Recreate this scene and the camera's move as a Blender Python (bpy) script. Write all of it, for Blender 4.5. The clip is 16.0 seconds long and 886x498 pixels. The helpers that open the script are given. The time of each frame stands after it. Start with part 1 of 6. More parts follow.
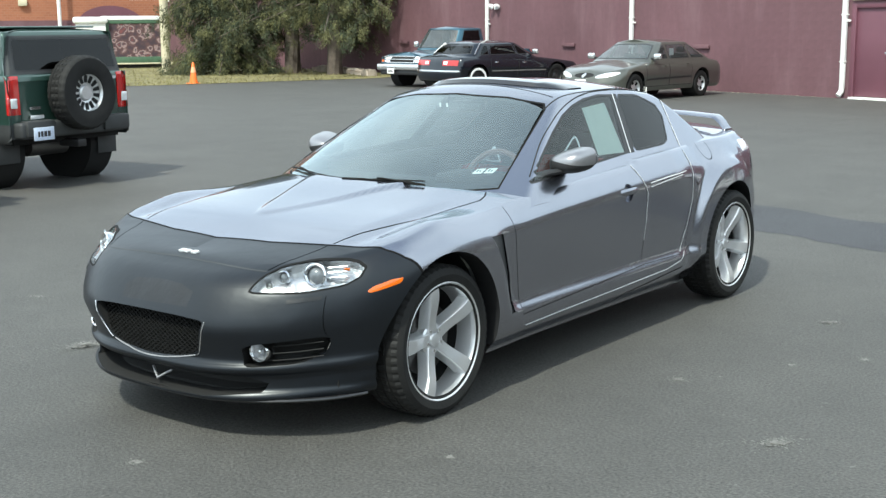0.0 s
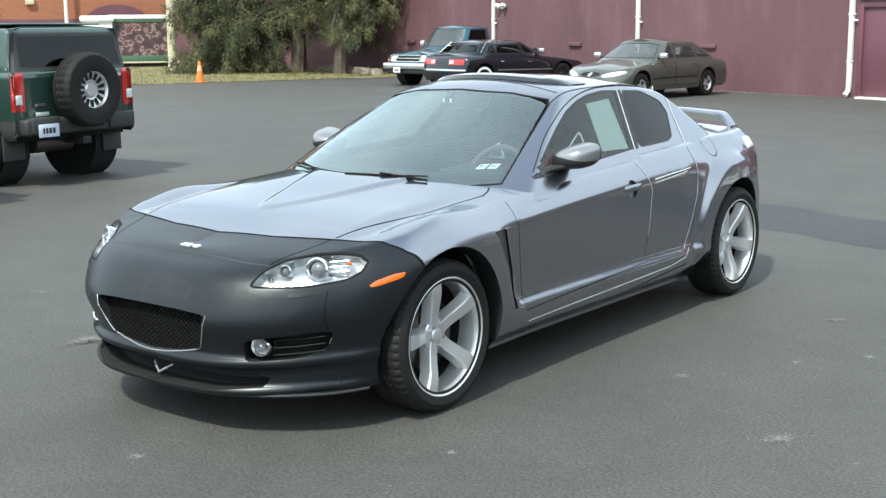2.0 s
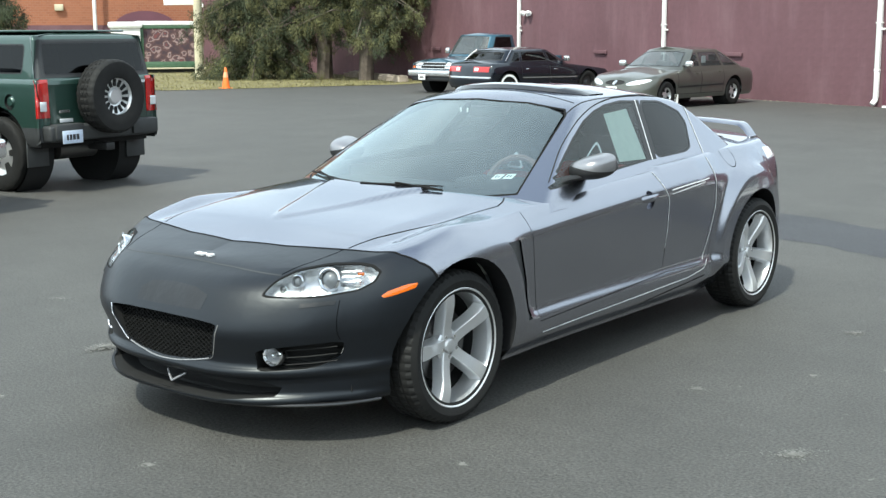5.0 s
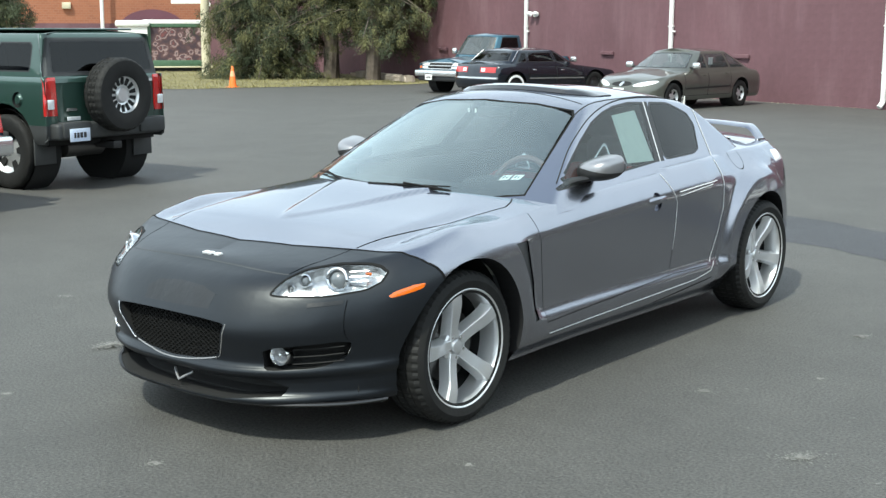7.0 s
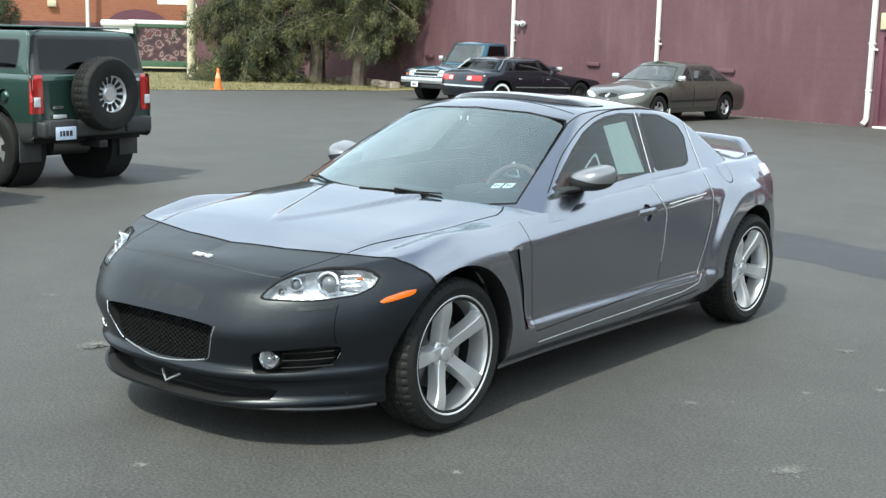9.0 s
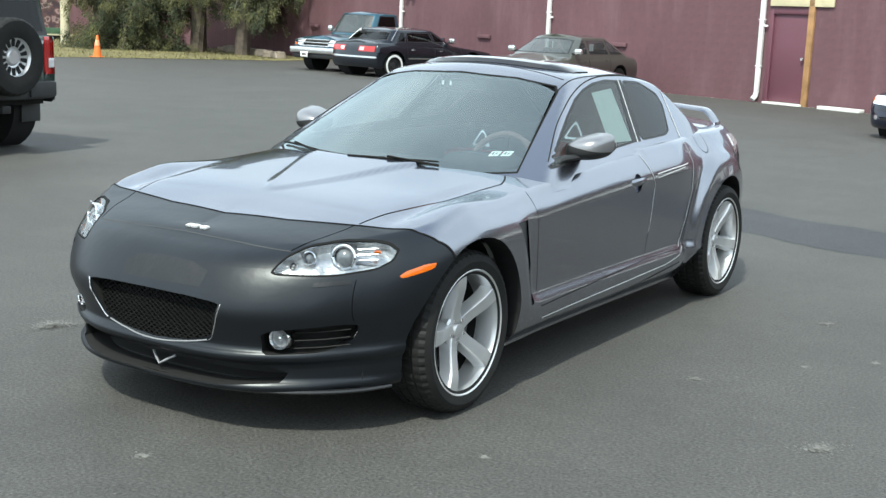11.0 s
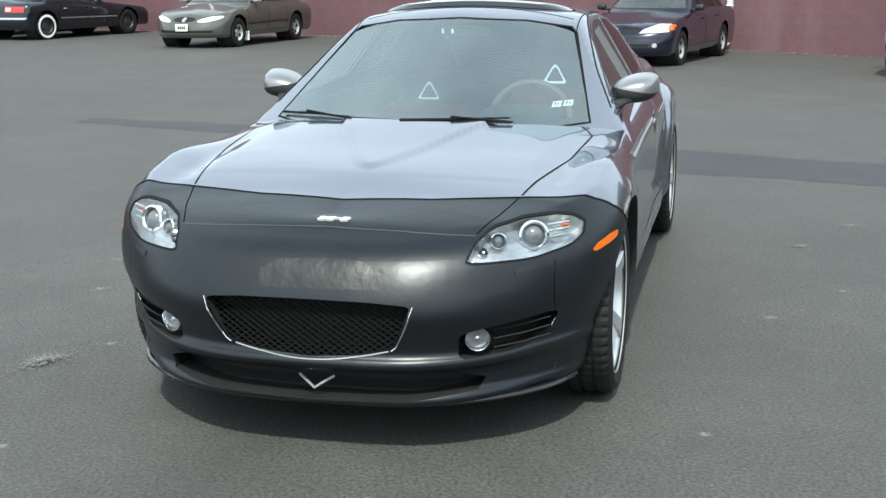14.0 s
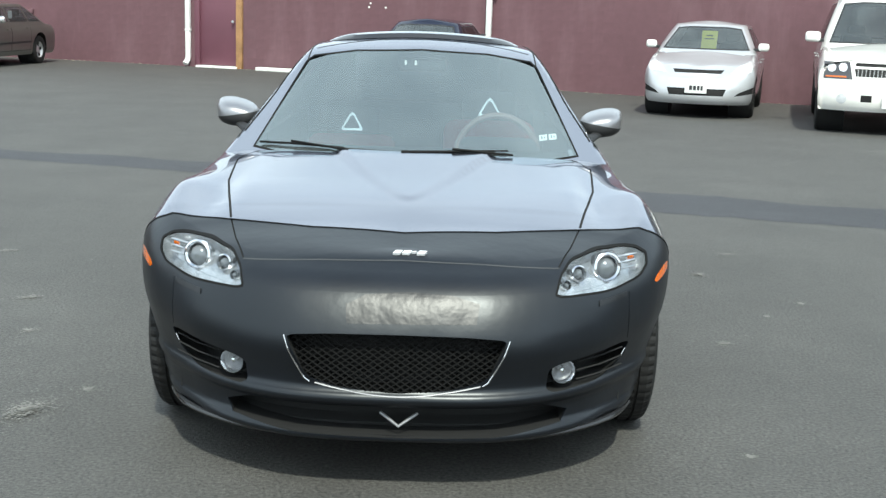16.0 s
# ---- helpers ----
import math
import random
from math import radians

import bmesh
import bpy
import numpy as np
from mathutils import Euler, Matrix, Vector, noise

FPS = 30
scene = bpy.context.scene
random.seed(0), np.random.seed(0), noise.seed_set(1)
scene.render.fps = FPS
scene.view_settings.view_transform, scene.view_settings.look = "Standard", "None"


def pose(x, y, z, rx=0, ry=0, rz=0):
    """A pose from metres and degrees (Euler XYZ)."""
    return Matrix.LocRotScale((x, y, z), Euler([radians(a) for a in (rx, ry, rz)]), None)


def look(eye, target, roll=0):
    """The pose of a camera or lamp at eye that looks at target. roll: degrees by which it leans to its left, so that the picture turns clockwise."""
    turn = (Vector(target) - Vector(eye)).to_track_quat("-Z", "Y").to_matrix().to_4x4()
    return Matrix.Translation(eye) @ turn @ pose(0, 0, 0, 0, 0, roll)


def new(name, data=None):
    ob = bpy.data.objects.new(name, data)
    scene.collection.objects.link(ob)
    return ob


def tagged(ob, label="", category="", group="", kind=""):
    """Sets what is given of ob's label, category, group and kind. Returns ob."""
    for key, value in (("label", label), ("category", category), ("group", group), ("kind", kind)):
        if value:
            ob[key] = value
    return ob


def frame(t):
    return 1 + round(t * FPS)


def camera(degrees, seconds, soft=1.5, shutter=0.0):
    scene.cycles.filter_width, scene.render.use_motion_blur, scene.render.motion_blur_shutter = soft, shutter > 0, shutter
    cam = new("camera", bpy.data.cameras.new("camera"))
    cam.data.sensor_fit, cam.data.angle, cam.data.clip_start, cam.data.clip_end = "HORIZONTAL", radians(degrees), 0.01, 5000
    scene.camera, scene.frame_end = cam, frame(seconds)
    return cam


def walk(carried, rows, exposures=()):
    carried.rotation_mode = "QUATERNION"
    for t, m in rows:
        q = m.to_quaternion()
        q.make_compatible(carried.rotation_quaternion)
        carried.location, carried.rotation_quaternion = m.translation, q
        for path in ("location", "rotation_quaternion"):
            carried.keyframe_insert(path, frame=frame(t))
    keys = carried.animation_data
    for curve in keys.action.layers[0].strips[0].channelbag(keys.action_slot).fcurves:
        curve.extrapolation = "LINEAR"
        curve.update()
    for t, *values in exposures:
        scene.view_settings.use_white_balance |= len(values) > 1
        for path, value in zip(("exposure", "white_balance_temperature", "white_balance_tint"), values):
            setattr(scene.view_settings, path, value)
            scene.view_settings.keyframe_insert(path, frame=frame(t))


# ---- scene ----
cam = camera(39.4, 16.0, soft=1.4)
PATH = [
    (0, (3.941, -3.995, 1.631), (2.741, -2.435, 1.274), -0.5),
    (0.5, (3.952, -3.989, 1.624), (2.748, -2.434, 1.265), -0.5),
    (1, (3.951, -3.989, 1.615), (2.748, -2.433, 1.253), -0.5),
    (1.5, (3.941, -3.979, 1.624), (2.739, -2.422, 1.262), -0.3),
    (2, (3.944, -3.974, 1.607), (2.736, -2.42, 1.25), -0.4),
    (2.5, (3.955, -3.946, 1.614), (2.739, -2.398, 1.26), -0.5),
    (3, (3.977, -3.931, 1.614), (2.747, -2.393, 1.265), -0.3),
    (3.5, (3.976, -3.931, 1.616), (2.742, -2.397, 1.269), -0.2),
    (4, (3.991, -3.94, 1.603), (2.747, -2.412, 1.262), -0.4),
    (4.5, (3.981, -3.93, 1.62), (2.74, -2.4, 1.274), -0.3),
    (7, (3.967, -3.936, 1.622), (2.719, -2.412, 1.276), 0.1),
    (7.5, (3.95, -3.929, 1.619), (2.709, -2.401, 1.268), 0.3),
    (8, (3.941, -3.939, 1.613), (2.702, -2.402, 1.29), 0.9),
    (8.5, (3.93, -3.95, 1.613), (2.696, -2.412, 1.279), 1.3),
    (9, (3.929, -3.96, 1.618), (2.704, -2.415, 1.284), 1.5),
    (9.5, (3.888, -3.941, 1.619), (2.688, -2.379, 1.271), 1.5),
    (9.7, (3.872, -3.943, 1.603), (2.666, -2.387, 1.25), 2.3),
    (11.8, (2.736, -4.194, 1.535), (1.807, -2.466, 1.143), 1.3),
    (12, (2.602, -4.222, 1.542), (1.696, -2.487, 1.133), 0.8),
    (12.5, (2.272, -4.196, 1.52), (1.449, -2.423, 1.097), -0.3),
    (13, (1.967, -4.204, 1.518), (1.267, -2.37, 1.132), 1.8),
    (13.5, (1.642, -4.29, 1.508), (1.068, -2.423, 1.076), 0.3),
    (14, (1.3, -4.288, 1.486), (0.826, -2.395, 1.045), -0.5),
    (14.5, (0.961, -4.342, 1.482), (0.608, -2.42, 1.057), 1.3),
    (15, (0.66, -4.415, 1.483), (0.428, -2.48, 1.033), 1.3),
    (15.5, (0.391, -4.384, 1.474), (0.272, -2.434, 1.047), 0.4),
    (16, (0.144, -4.402, 1.477), (0.138, -2.44, 1.089), 1.8),
]
walk(cam, [(t, look(eye, target, roll)) for t, eye, target, roll in PATH], [(0, 0.76, 6330, -2), (9.5, 0.72, 6330, -2), (12, 0.67, 6330, -2), (16, 0.65, 6330, -2)])

# ---- world, sun and sky ----
world = bpy.data.worlds.new("world")
scene.world = world
world.use_nodes = True
wn = world.node_tree
sky = wn.nodes.new("ShaderNodeTexSky")
sky.sky_type = "NISHITA"
sky.sun_disc = False
SUN_EL, SUN_AZ = 54.0, 171.0
sky.sun_elevation, sky.sun_rotation = radians(SUN_EL), radians(SUN_AZ)
sky.air_density, sky.dust_density = 1.0, 3.0
wn.nodes["Background"].inputs["Strength"].default_value = 0.15
# thin broken cloud, hazy towards the horizon and clearer overhead
wco, wno, wra, wmx = (wn.nodes.new(k) for k in ("ShaderNodeTexCoord", "ShaderNodeTexNoise", "ShaderNodeMapRange", "ShaderNodeMix"))
wmx.data_type = "RGBA"
wno.inputs["Scale"].default_value, wno.inputs["Detail"].default_value, wno.inputs["Roughness"].default_value = 2.6, 7, .55
wra.inputs["From Min"].default_value, wra.inputs["From Max"].default_value = .38, .62
wra.inputs["To Min"].default_value, wra.inputs["To Max"].default_value = .72, 1.0
wmx.inputs["B"].default_value = (6.5, 7.0, 7.85, 1)
wn.links.new(wco.outputs["Generated"], wno.inputs["Vector"])
wn.links.new(wno.outputs["Fac"], wra.inputs["Value"])
wsp, wel, wfa = (wn.nodes.new(k) for k in ("ShaderNodeSeparateXYZ", "ShaderNodeMapRange", "ShaderNodeMath"))
wel.inputs["From Min"].default_value, wel.inputs["From Max"].default_value = .70, .93
wel.inputs["To Min"].default_value, wel.inputs["To Max"].default_value = 1.0, .25
wfa.operation = "MULTIPLY"
wn.links.new(wco.outputs["Generated"], wsp.inputs[0])
wn.links.new(wsp.outputs["Z"], wel.inputs["Value"])
wn.links.new(wel.outputs[0], wfa.inputs[0])
wn.links.new(wra.outputs[0], wfa.inputs[1])
wn.links.new(wfa.outputs[0], wmx.inputs["Factor"])
wn.links.new(sky.outputs[0], wmx.inputs["A"])
wn.links.new(wmx.outputs["Result"], wn.nodes["Background"].inputs["Color"])
sun = new("sun", bpy.data.lights.new("sun", "SUN"))
sun.data.energy, sun.data.angle, sun.data.color = 3.2, radians(2.0), (1.0, 0.95, 0.88)
az = radians(SUN_AZ)
sun.matrix_world = look((60 * math.sin(az), 60 * math.cos(az), 60 * math.tan(radians(SUN_EL))), (0, 0, 0))


# ---- materials ----
def mat(name, color, rough=0.5, metal=0.0, coat=0.0, vary=0.0, scale=6.0, bump=0.0, bump_scale=60.0, fine=0.0, fine_scale=200.0, spec=0.5, coat_rough=0.04):
    """Principled surface with a broad and a fine variation of colour and a fine relief."""
    m = bpy.data.materials.new(name)
    m.use_nodes = True
    t = m.node_tree
    b = t.nodes["Principled BSDF"]
    b.inputs["Base Color"].default_value = (*color, 1)
    b.inputs["Roughness"].default_value = rough
    b.inputs["Metallic"].default_value = metal
    b.inputs["Coat Weight"].default_value = coat
    b.inputs["Coat Roughness"].default_value = coat_rough
    b.inputs["Specular IOR Level"].default_value = spec
    co = t.nodes.new("ShaderNodeTexCoord")
    out = None
    for amount, sc in ((vary, scale), (fine, fine_scale)):
        if amount:
            n = t.nodes.new("ShaderNodeTexNoise")
            n.inputs["Scale"].default_value = sc
            n.inputs["Detail"].default_value = 6
            t.links.new(co.outputs["Object"], n.inputs["Vector"])
            r = t.nodes.new("ShaderNodeMapRange")
            r.inputs["From Min"].default_value, r.inputs["From Max"].default_value = 0.3, 0.7
            r.inputs["To Min"].default_value, r.inputs["To Max"].default_value = 1 - amount, 1 + amount
            t.links.new(n.outputs["Fac"], r.inputs["Value"])
            mul = t.nodes.new("ShaderNodeVectorMath")
            mul.operation = "MULTIPLY"
            if out is None:
                mul.inputs[0].default_value = color
            else:
                t.links.new(out, mul.inputs[0])
            t.links.new(r.outputs[0], mul.inputs[1])
            out = mul.outputs[0]
    if out is not None:
        t.links.new(out, b.inputs["Base Color"])
    if bump:
        n = t.nodes.new("ShaderNodeTexNoise")
        n.inputs["Scale"].default_value = bump_scale
        n.inputs["Detail"].default_value = 4
        t.links.new(co.outputs["Object"], n.inputs["Vector"])
        bp = t.nodes.new("ShaderNodeBump")
        bp.inputs["Strength"].default_value = 1.0
        bp.inputs["Distance"].default_value = bump
        t.links.new(n.outputs["Fac"], bp.inputs["Height"])
        t.links.new(bp.outputs[0], b.inputs["Normal"])
    return m


def glass_mat(name, tint, rough=0.0, ior=1.5, dust=0.0, sheen=(.8, .8, .8)):
    """A thin pane: it lets light through with a tint, and mirrors more at grazing angles, alike from both sides. dust:
    share of a pale film for dust and reflected sky.
    """
    m = bpy.data.materials.new(name)
    m.use_nodes = True
    t = m.node_tree
    t.nodes.remove(t.nodes["Principled BSDF"])
    tr, gl, mx, fr = (t.nodes.new(k) for k in ("ShaderNodeBsdfTransparent", "ShaderNodeBsdfGlossy", "ShaderNodeMixShader", "ShaderNodeLayerWeight"))
    tr.inputs[0].default_value = (*tint, 1)
    gl.inputs["Roughness"].default_value = rough
    gl.inputs["Color"].default_value = (*sheen, 1)
    fr.inputs["Blend"].default_value = .5
    po, sc = t.nodes.new("ShaderNodeMath"), t.nodes.new("ShaderNodeMapRange")
    po.operation = "POWER"
    po.inputs[1].default_value = 5.0
    sc.inputs["To Min"].default_value = ((ior - 1) / (ior + 1)) ** 2
    t.links.new(fr.outputs["Facing"], po.inputs[0])
    t.links.new(po.outputs[0], sc.inputs["Value"])
    t.links.new(sc.outputs[0], mx.inputs[0])
    t.links.new(tr.outputs[0], mx.inputs[1])
    t.links.new(gl.outputs[0], mx.inputs[2])
    last = mx
    if dust:
        df, m2 = t.nodes.new("ShaderNodeBsdfDiffuse"), t.nodes.new("ShaderNodeMixShader")
        # bluish film colour: dust, with some of the sky's reflection put in
        df.inputs[0].default_value = (.66, .75, .77, 1)
        n, r, co = (t.nodes.new(k) for k in ("ShaderNodeTexNoise", "ShaderNodeMapRange", "ShaderNodeTexCoord"))
        n.inputs["Scale"].default_value, n.inputs["Detail"].default_value = 3.0, 5
        r.inputs["From Min"].default_value, r.inputs["From Max"].default_value = .3, .7
        r.inputs["To Min"].default_value, r.inputs["To Max"].default_value = dust * .7, dust * 1.3
        t.links.new(co.outputs["Object"], n.inputs["Vector"])
        t.links.new(n.outputs["Fac"], r.inputs["Value"])
        t.links.new(r.outputs[0], m2.inputs[0])
        t.links.new(mx.outputs[0], m2.inputs[1])
        t.links.new(df.outputs[0], m2.inputs[2])
        last = m2
    t.links.new(last.outputs[0], t.nodes["Material Output"].inputs[0])
    return m


def asphalt_mat(name, base, patch=True):
    """Worn asphalt: broad light and dark areas, stone grain, scuffs and fine relief."""
    m = mat(name, base, 0.68, spec=0.45)
    t = m.node_tree
    b = t.nodes["Principled BSDF"]
    co = t.nodes.new("ShaderNodeTexCoord")

    def noise_node(sc, det, lo, hi, a, c, rough=0.6):
        n = t.nodes.new("ShaderNodeTexNoise")
        n.inputs["Scale"].default_value, n.inputs["Detail"].default_value, n.inputs["Roughness"].default_value = sc, det, rough
        t.links.new(co.outputs["Object"], n.inputs["Vector"])
        r = t.nodes.new("ShaderNodeMapRange")
        r.inputs["From Min"].default_value, r.inputs["From Max"].default_value = lo, hi
        r.inputs["To Min"].default_value, r.inputs["To Max"].default_value = a, c
        t.links.new(n.outputs["Fac"], r.inputs["Value"])
        return n, r.outputs[0]

    vals = [noise_node(0.16, 3, 0.3, 0.7, 0.92, 1.07)[1], noise_node(1.3, 5, 0.3, 0.7, 0.88, 1.10)[1], noise_node(9, 3, 0.3, 0.7, 0.93, 1.07)[1]]
    gn, gv = noise_node(75, 3, 0.3, 0.7, 0.30, 1.72, 0.75)
    vals.append(gv)
    vals.append(noise_node(24, 2, 0.70, 0.78, 1.0, 2.2)[1])
    vals.append(noise_node(.5, 4, 0.56, 0.66, 1.0, 1.12)[1])
    if patch:
        # a broad round area, darker towards its middle, with a ragged edge
        off, far, wob, rim = (t.nodes.new(k) for k in ("ShaderNodeVectorMath", "ShaderNodeVectorMath", "ShaderNodeMath", "ShaderNodeMapRange"))
        off.operation, off.inputs[1].default_value = "SUBTRACT", (.7, -2.5, 0)
        far.operation = "LENGTH"
        wob.operation = "ADD"
        t.links.new(co.outputs["Object"], off.inputs[0])
        t.links.new(off.outputs[0], far.inputs[0])
        t.links.new(far.outputs["Value"], wob.inputs[0])
        t.links.new(noise_node(1.1, 4, .2, .8, -.5, .5)[1], wob.inputs[1])
        rim.inputs["From Min"].default_value, rim.inputs["From Max"].default_value = .6, 2.6
        rim.inputs["To Min"].default_value, rim.inputs["To Max"].default_value = .84, 1.0
        t.links.new(wob.outputs[0], rim.inputs["Value"])
        vals.append(rim.outputs[0])
    cur = t.nodes.new("ShaderNodeVectorMath")
    cur.operation = "MULTIPLY"
    cur.inputs[0].default_value = base
    t.links.new(vals[0], cur.inputs[1])
    for v in vals[1:]:
        nx = t.nodes.new("ShaderNodeVectorMath")
        nx.operation = "MULTIPLY"
        t.links.new(cur.outputs[0], nx.inputs[0])
        t.links.new(v, nx.inputs[1])
        cur = nx
    t.links.new(cur.outputs[0], b.inputs["Base Color"])
    bp = t.nodes.new("ShaderNodeBump")
    bp.inputs["Distance"].default_value = 0.005
    bp.inputs["Strength"].default_value = 0.9
    t.links.new(gn.outputs["Fac"], bp.inputs["Height"])
    t.links.new(bp.outputs[0], b.inputs["Normal"])
    return m


M = dict(
    asphalt=asphalt_mat("asphalt", (0.0665, 0.0648, 0.0604)),
    patch=asphalt_mat("asphalt_patch", (0.039, 0.040, 0.045), False),
    scuff=mat("scuff", (0.19, 0.188, 0.175), 0.95, vary=0.35, scale=20),
    dust=mat("dust", (0.3, 0.27, 0.21), 0.95, vary=0.4, scale=9, fine=0.3),
    paint=mat("grey_metallic", (0.325, 0.33, 0.37), 0.24, 1.0, coat=1.0, fine=0.08, fine_scale=900, vary=.03, scale=3, coat_rough=.025),
    vinyl=mat("black_vinyl", (0.0045, 0.0058, 0.0085), 0.35, coat=0.0, bump=0.003, bump_scale=6, vary=0.2, scale=7, spec=0.50),
    black=mat("black_plastic", (0.014, 0.014, 0.015), 0.5, vary=0.1),
    gap=mat("dark_gap", (0.006, 0.006, 0.006), 0.8),
    rubber=mat("rubber", (0.012, 0.0119, 0.0115), 0.7, vary=0.2, scale=14, bump=0.001, bump_scale=80, spec=.3),
    alloy=mat("silver_alloy", (0.70, 0.705, 0.71), 0.30, 0.70, coat=0.4, fine=0.04),
    chrome=mat("chrome", (0.82, 0.82, 0.83), 0.08, 1.0),
    glass=glass_mat("windscreen_glass", (0.78, 0.87, 0.86), ior=2.6, dust=0.05, sheen=(.84, .95, .98)),
    tint=glass_mat("tinted_glass", (0.55, 0.59, 0.60), dust=0.03),
    lens=glass_mat("lamp_lens", (0.94, 0.96, 0.97), ior=1.35),
    amber=mat("amber_lens", (0.62, 0.125, 0.006), 0.15, coat=1.0),
    red=mat("red_lens", (0.40, 0.012, 0.010), 0.15, coat=1.0),
    cabin=mat("dark_cabin", (0.028, 0.028, 0.03), 0.9, vary=0.15, spec=.08),
    seat=mat("red_black_seat", (0.08, 0.035, 0.03), 0.8, vary=0.15, spec=.1),
    white=mat("white_paint", (0.8, 0.8, 0.78), 0.45, vary=0.05, scale=3),
    paper=mat("white_paper", (0.66, 0.67, 0.66), 0.7),
    black_gloss=mat("gloss_black", (0.012, 0.012, 0.013), 0.22, coat=0.3),
    tint_dark=glass_mat("dark_tinted_glass", (0.10, 0.105, 0.11)),
    smoke=mat("smoked_acrylic", (0.02, 0.02, 0.022), 0.12, coat=1.0),
    lamp_glass=mat("lamp_glass", (0.16, 0.17, 0.18), 0.12, 0.3, coat=.6),
    tail_clear=mat("clear_tail_lens", (0.7, 0.7, 0.72), 0.12, 0.3, coat=1.0),
    wheel_rim=mat("worn_leather", (0.09, 0.05, 0.045), 0.5),
    wheel_spoke=mat("grey_trim", (0.3, 0.3, 0.31), 0.4, 0.5),
    seat_red=mat("red_seat_insert", (0.22, 0.03, 0.025), 0.8, vary=.2, spec=.1),
    mirror_silver=mat("silver_mirror_shell", (0.30, 0.30, 0.315), 0.34, 0.75, coat=.6, fine=0.05, fine_scale=900),
    tint_black=glass_mat("black_tinted_glass", (0.03, 0.03, 0.032)),
    wiper=mat("wiper_rubber", (0.006, 0.006, 0.006), 0.75, spec=.2),
    trim_ring=mat("satin_trim", (0.92, 0.92, 0.91), 0.22, 1.0),
    vinyl_crumpled=mat("crumpled_vinyl", (0.0052, 0.006, 0.008), 0.40, vary=.5, scale=9, bump=.010, bump_scale=6, spec=.56),
    ink=mat("dark_ink", (0.03, 0.03, 0.035), 0.7),
)

M["paint"].node_tree.nodes["Principled BSDF"].inputs["Specular Tint"].default_value = (.60, .62, .68, 1)
M["vinyl"].node_tree.nodes["Principled BSDF"].inputs["Specular Tint"].default_value = (.93, .97, 1.0, 1)
# the pale film here brightens far screens like a mirrored sky
M["glass_far"] = glass_mat("windscreen_far", (.36, .40, .40), ior=1.9, dust=.07)
M["lamp_grey"] = mat("smoked_lamp", (.40, .41, .43), .15, .5, coat=1.0, vary=.3, scale=16)
M["fog_black"] = mat("dark_lamp_frame", (.05, .05, .052), .25, coat=.6)
M["plate_white"] = mat("plate_white", (.8, .8, .78), .4)
M["plate_blue"] = mat("plate_pale_blue", (.55, .62, .75), .4, vary=.1, scale=30)
M["clear_lamp"] = mat("clear_lamp", (.78, .80, .82), .12, .25, coat=1.0, vary=.15, scale=18)
M["chrome_trim"] = mat("bright_trim", (.72, .72, .72), .18, .9)
M["bumper_grey"] = mat("dark_grey_bumper", (.035, .037, .038), .55, vary=.12, scale=12)
M["edge_guard"] = mat("pale_edge_guard", (0.72, 0.73, 0.74), 0.35, vary=.1, scale=30)
M["lamp_bowl"] = mat("lamp_bowl", (0.48, 0.49, 0.50), 0.25, 0.85, vary=.25, scale=25, bump=.01, bump_scale=14)
M["disc"] = mat("brake_disc", (0.12, 0.115, 0.11), 0.4, 0.9)
M["paper_green"] = mat("pale_green_paper", (0.46, 0.57, 0.53), 0.7, vary=.06, scale=30)

# ---- mesh tools ----


def islands(bm):
    """The separate pieces of a mesh, the largest first."""
    bm.faces.ensure_lookup_table()
    bm.faces.index_update()
    left, groups = set(range(len(bm.faces))), []
    while left:
        todo, own = [left.pop()], set()
        while todo:
            i = todo.pop()
            own.add(i)
            for e in bm.faces[i].edges:
                for f in e.link_faces:
                    if f.index in left:
                        left.discard(f.index)
                        todo.append(f.index)
        groups.append(own)
    groups.sort(key=lambda o: -sum(bm.faces[i].calc_area() for i in o))
    out = []
    for own in groups:
        c = bm.copy()
        c.faces.ensure_lookup_table()
        bmesh.ops.delete(c, geom=[f for i, f in enumerate(c.faces) if i not in own], context="FACES")
        out.append(c)
    return out


def on_front(tree, x, z, lift=0.0):
    """The place on a shell's front at x, z, lift metres proud of it."""
    p = tree.ray_cast(Vector((x, -3, z)), Vector((0, 1, 0)))[0]
    return Vector((x, (p.y if p else -.8) - lift, z))


def spl(pts, t):
    """Monotone cubic through (t, value) pairs."""
    n = len(pts)
    if t <= pts[0][0]:
        return pts[0][1]
    if t >= pts[-1][0]:
        return pts[-1][1]
    k = 0
    while t > pts[k + 1][0]:
        k += 1
    h = [pts[i + 1][0] - pts[i][0] for i in range(n - 1)]
    d = [(pts[i + 1][1] - pts[i][1]) / h[i] for i in range(n - 1)]

    def slope(i):
        if i == 0 or i == n - 1:
            return d[0] if i == 0 else d[-1]
        a, b = d[i - 1], d[i]
        return 0 if a * b <= 0 else 2 * a * b / (a + b)

    s, hk = (t - pts[k][0]) / h[k], h[k]
    s2, s3 = s * s, s * s * s
    return (2 * s3 - 3 * s2 + 1) * pts[k][1] + (s3 - 2 * s2 + s) * hk * slope(k) + (3 * s2 - 2 * s3) * pts[k + 1][1] + (s3 - s2) * hk * slope(k + 1)


def smooth(a, b, t):
    u = min(1, max(0, (t - a) / (b - a)))
    return u * u * (3 - 2 * u)


